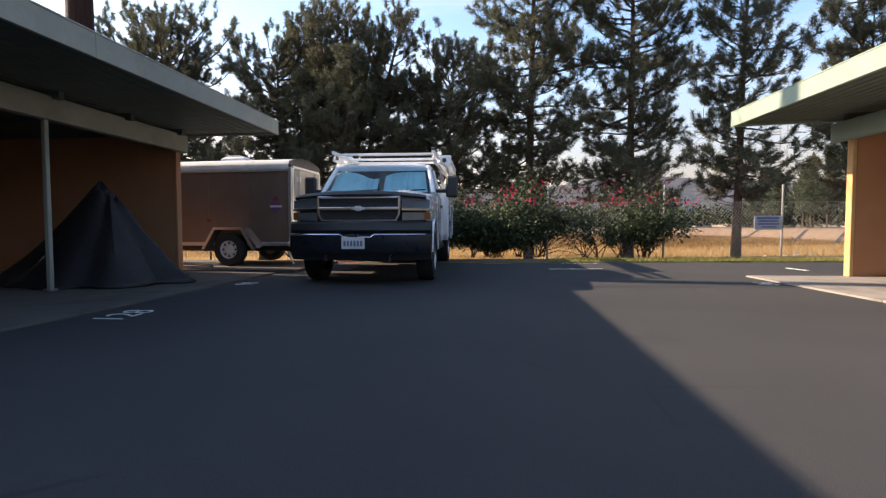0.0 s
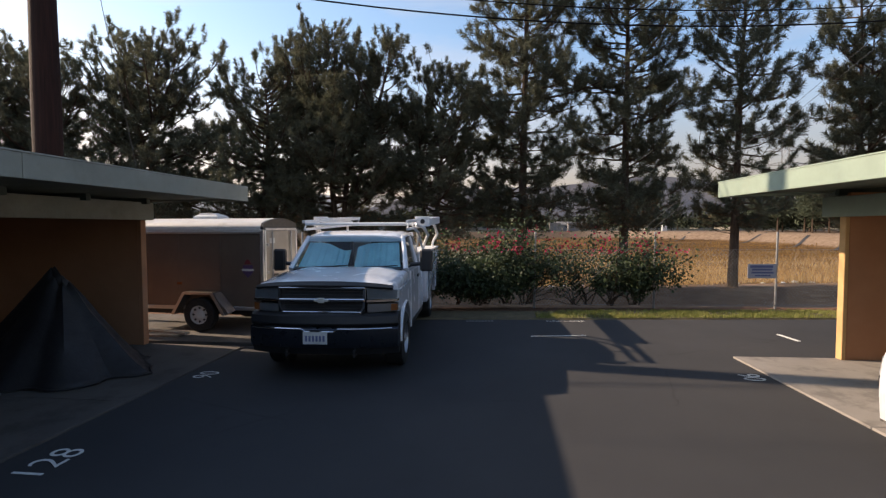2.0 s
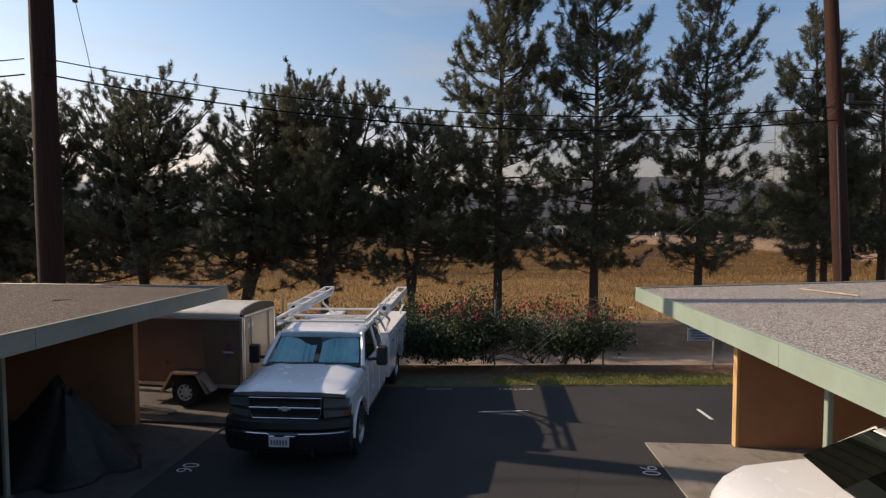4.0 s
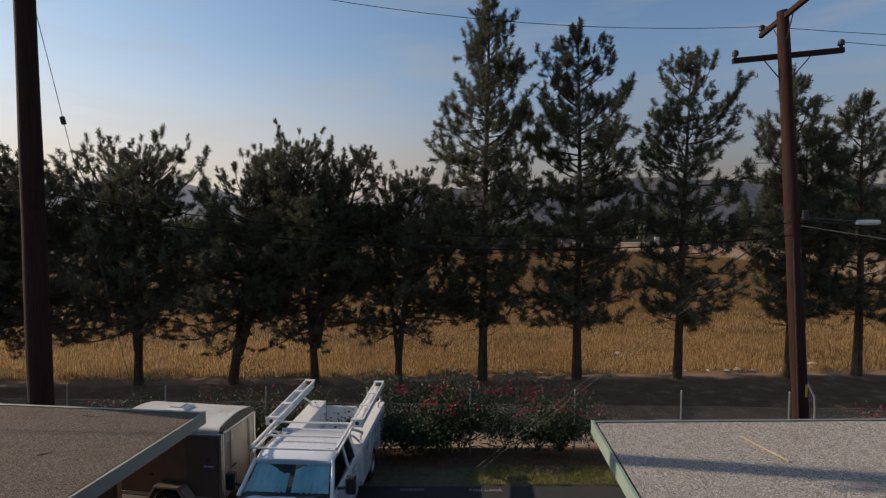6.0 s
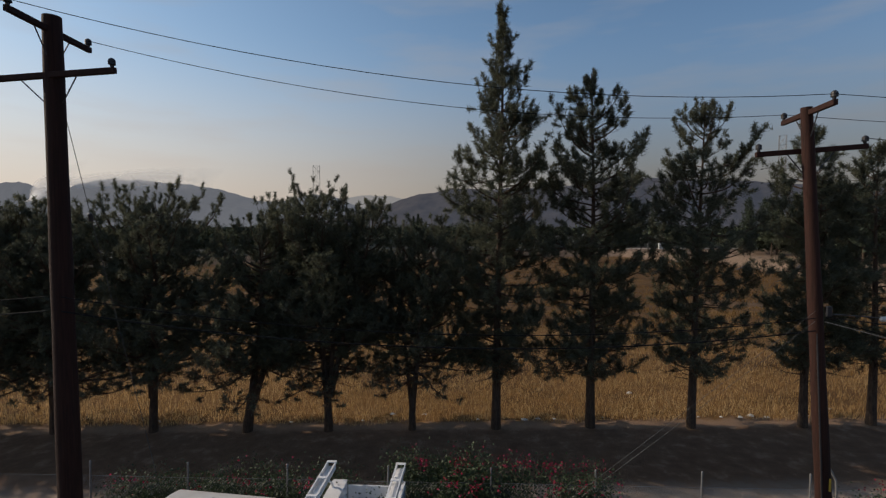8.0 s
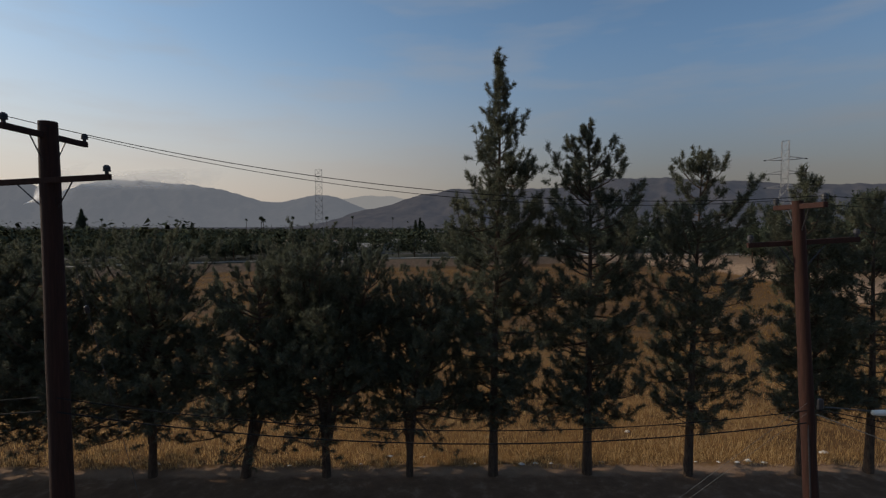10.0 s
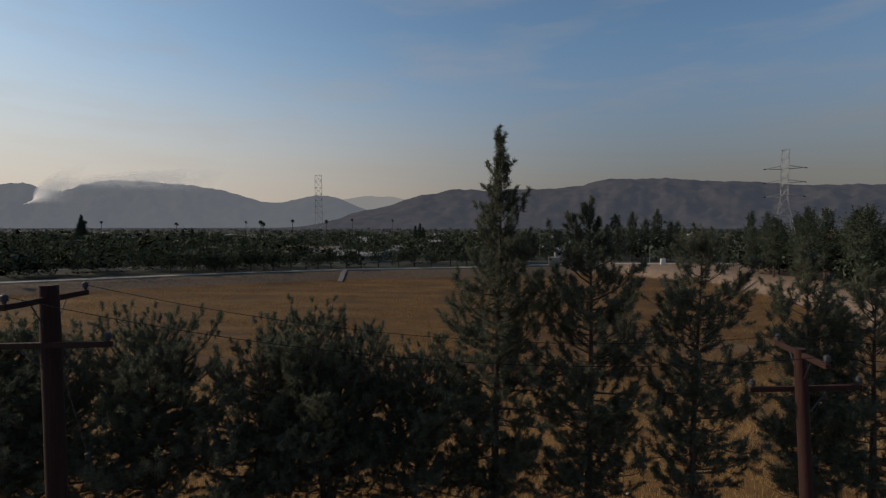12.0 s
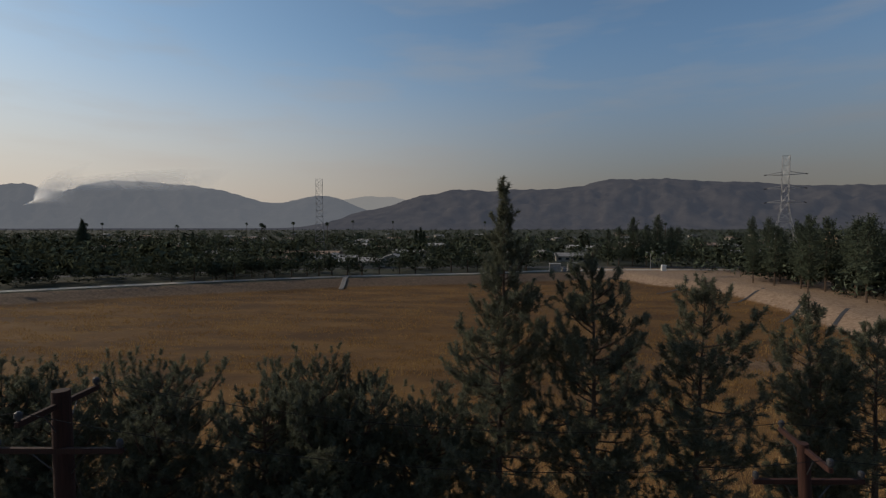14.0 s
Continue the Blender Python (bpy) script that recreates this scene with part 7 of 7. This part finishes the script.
for x, y, ln, a, fk in ((-6.3, 7.9, 0.4, 10, 2), (-7.7, 6.8, 0.35, 80, 1), (-5.6, 6.2, 0.25, 30, 1), (-8.6, 7.6, 0.5, -20, 2)):
    twig(x, y, 2.735, ln, a, fk, BARK, "thin dry twig on the gravel roof")

# boards and straps on the pad by the trailer
for x, y, ln, a in ((-5.9, 8.42, 1.2, 4), (-5.6, 8.55, 0.9, -12), (-6.3, 8.3, 0.7, 20)):
    ob = part("board", Geo().box((0, 0, 0.02), (ln, 0.12, 0.035), 0.005), OLD_WOOD)
    ob.matrix_world = pose(x, y, 0.06 + (0.04 if ln < 1 else 0), 0, 0, a)
    tagged(ob, "weathered loose board beside the trailer wheel", "board", "loose boards")

# pale litter along the foot of the field
LITTER = plain("litter_white", (0.62, 0.61, 0.58), 0.8, vary=0.15, scale=9)
for k, (x, y, s) in enumerate(((14.2, 24.6, 0.28), (2.9, 24.4, 0.25), (3.6, 24.5, 0.2), (13.6, 24.45, 0.2), (12.7, 24.5, 0.16), (14.9, 24.4, 0.2), (4.4, 24.45, 0.16), (6.9, 24.6, 0.14), (0.6, 24.5, 0.15), (16.9, 24.6, 0.22), (-5.2, 24.5, 0.16), (-8.8, 24.4, 0.15), (11.6, 24.55, 0.13), (-3.9, 25.4, 0.22), (-2.2, 25.3, 0.2), (9.2, 28.5, 0.25), (-15.7, 24.6, 0.25), (18.5, 25.5, 0.3))):
    g = Geo()
    rr = np.random.default_rng(600 + k)
    rows = []
    for j in range(4):
        w = s * (1.0, 0.9, 0.6, 0.2)[j] * 0.5
        rows.append([(math.cos(a) * w * rr.uniform(0.7, 1.3) * 1.5, math.sin(a) * w * rr.uniform(0.7, 1.3), s * 0.14 * j) for a in [i * 0.785 for i in range(8)]])
    ob = part("litter_heap", Geo().loft(rows), LITTER)
    y += ROW_SLOPE * x - 1.3
    ob.location = (x, y, ground_z(x, y) - 0.02)
    tagged(ob, "small pale heap of litter by the dry grass", "litter", "litter along the field")

# boxes, posts and a pump house on the far bank
for x, y, w, h in ((21.8, 186.5, 4.0, 3.0), (28.6, 188.5, 3.6, 3.1), (25.4, 187.5, 1.4, 1.2)):
    ob = thing("pump_house", pose(x, y, ground_z(x, y) - 0.1), "small pale block hut on the bank", "hut", "huts on the bank")
    part("wall", Geo().box((0, 0, h / 2), (w, 2.4, h), 0.03), CONCRETE, ob)
    part("roof", Geo().box((0, 0, h + 0.08), (w + 0.3, 2.7, 0.16), 0.03), ROOF_C, ob)
    part("door", Geo().box((0, -1.22, 0.95), (0.8, 0.05, 1.9), 0.01), GREY_STEEL, ob)
# a lamp post, a white cabinet and a tan-roofed house by the far pines
ob = thing("street_lamp", pose(59.4, 197.6, ground_z(59.4, 197.6) - 0.1), "slim grey lamp post on the far bank", "street lamp")
part("post", Geo().tube([(0, 0, 0), (0, 0, 6.6)], [0.11, 0.07], 8), GALV, ob, smooth=60)
part("arm", Geo().tube([(0, 0, 6.5), (-0.5, 0, 6.9), (-1.3, 0, 7.0)], 0.05, 6), GALV, ob, smooth=60)
part("lamp_head", Geo().box((-1.5, 0, 6.95), (0.6, 0.25, 0.14), 0.04), PLASTIC_PALE, ob)
ob = thing("cabinet", pose(63.0, 193.4, ground_z(63.0, 193.4) - 0.1), "white metal equipment cabinet on the bank", "cabinet")
part("body", Geo().box((0, 0, 1.2), (1.7, 1.0, 2.3), 0.04), PLASTIC_PALE, ob)
part("plinth", Geo().box((0, 0, 0.06), (2.0, 1.3, 0.2), 0.02), CONCRETE, ob)
part("door", Geo().box((0, -0.52, 1.2), (1.4, 0.05, 2.0), 0.01), LITTER, ob)
ROOF_TAN = plain("tan_shingle", (0.42, 0.27, 0.17), 0.9, vary=0.2, scale=0.8)
ob = thing("house", pose(186.5, 300.0, PLAIN_Z - 0.1, 0, 0, -32), "tall house with a steep tan roof", "house")
part("wall", Geo().box((0, 0, 3.1), (9.0, 9.0, 6.2)), HOUSE_WALL, ob)
part("roof", Geo().loft([[(-5.0, -5.0, 6.1), (5.0, -5.0, 6.1), (5.0, 5.0, 6.1), (-5.0, 5.0, 6.1)], [(-1.0, -0.2, 13.4), (1.0, -0.2, 13.4), (1.0, 0.2, 13.4), (-1.0, 0.2, 13.4)]]), ROOF_TAN, ob)
for k in (-1, 1):
    part("window", Geo().box((2.2 * k, -4.52, 3.6), (1.4, 0.06, 1.3)), PANE, ob)
ob = thing("drain_1", pose(0, 0, 0), "pale concrete drain running down the bank", "drain", kind="structure")
pts = [(-50.1, 161.9), (-49.7, 158.2), (-49.1, 154.4), (-48.4, 150.6), (-47.8, 146.9)]
for sgn in (-0.55, 0.55):
    part("kerb", Geo().tube([(x + sgn, y, ground_z(x, y) + 0.12) for x, y in pts], 0.22, 6), CONCRETE, ob)
part("trough", Geo().tube([(x, y, ground_z(x, y) - 0.02) for x, y in pts], 0.35, 6), CONCRETE, ob)
for k, (a, b) in enumerate((((60.3, 161.4), (46.3, 146.3)), ((72.6, 141), (59.2, 130.2)), ((71, 120.5), (58.1, 105.4)), ((72.1, 107.6), (60.3, 94.7)))):
    ribbon("drain_%d" % (k + 2), [a, ((a[0] + b[0]) / 2, (a[1] + b[1]) / 2), b], 0.7, ASPHALT, "dark narrow drain line down the pale bank", 0.08)
# each range carries its own haze glow, stronger with distance
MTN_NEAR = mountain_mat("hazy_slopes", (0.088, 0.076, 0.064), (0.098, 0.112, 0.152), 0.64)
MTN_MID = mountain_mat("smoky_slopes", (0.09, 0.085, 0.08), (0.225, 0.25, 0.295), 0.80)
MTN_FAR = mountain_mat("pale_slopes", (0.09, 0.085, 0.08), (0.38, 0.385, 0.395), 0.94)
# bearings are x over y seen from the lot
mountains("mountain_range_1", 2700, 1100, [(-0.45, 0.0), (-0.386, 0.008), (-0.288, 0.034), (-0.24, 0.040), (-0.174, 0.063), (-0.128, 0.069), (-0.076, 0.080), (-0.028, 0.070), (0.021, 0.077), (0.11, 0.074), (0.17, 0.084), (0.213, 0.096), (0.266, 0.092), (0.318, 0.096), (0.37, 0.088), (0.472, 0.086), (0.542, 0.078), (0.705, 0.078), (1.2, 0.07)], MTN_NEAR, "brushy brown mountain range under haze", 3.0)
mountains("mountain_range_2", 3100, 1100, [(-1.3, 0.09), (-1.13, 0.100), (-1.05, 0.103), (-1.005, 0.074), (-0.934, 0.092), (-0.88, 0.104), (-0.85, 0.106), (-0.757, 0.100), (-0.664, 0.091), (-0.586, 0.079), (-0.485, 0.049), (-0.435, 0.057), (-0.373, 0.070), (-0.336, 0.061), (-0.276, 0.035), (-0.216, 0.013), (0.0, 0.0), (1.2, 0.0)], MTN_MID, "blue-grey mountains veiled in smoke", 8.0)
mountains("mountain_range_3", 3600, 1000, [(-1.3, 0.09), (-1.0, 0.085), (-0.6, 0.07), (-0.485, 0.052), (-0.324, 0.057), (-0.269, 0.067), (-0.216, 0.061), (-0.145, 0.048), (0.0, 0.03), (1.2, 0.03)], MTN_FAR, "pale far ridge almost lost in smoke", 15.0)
smoke_plume()
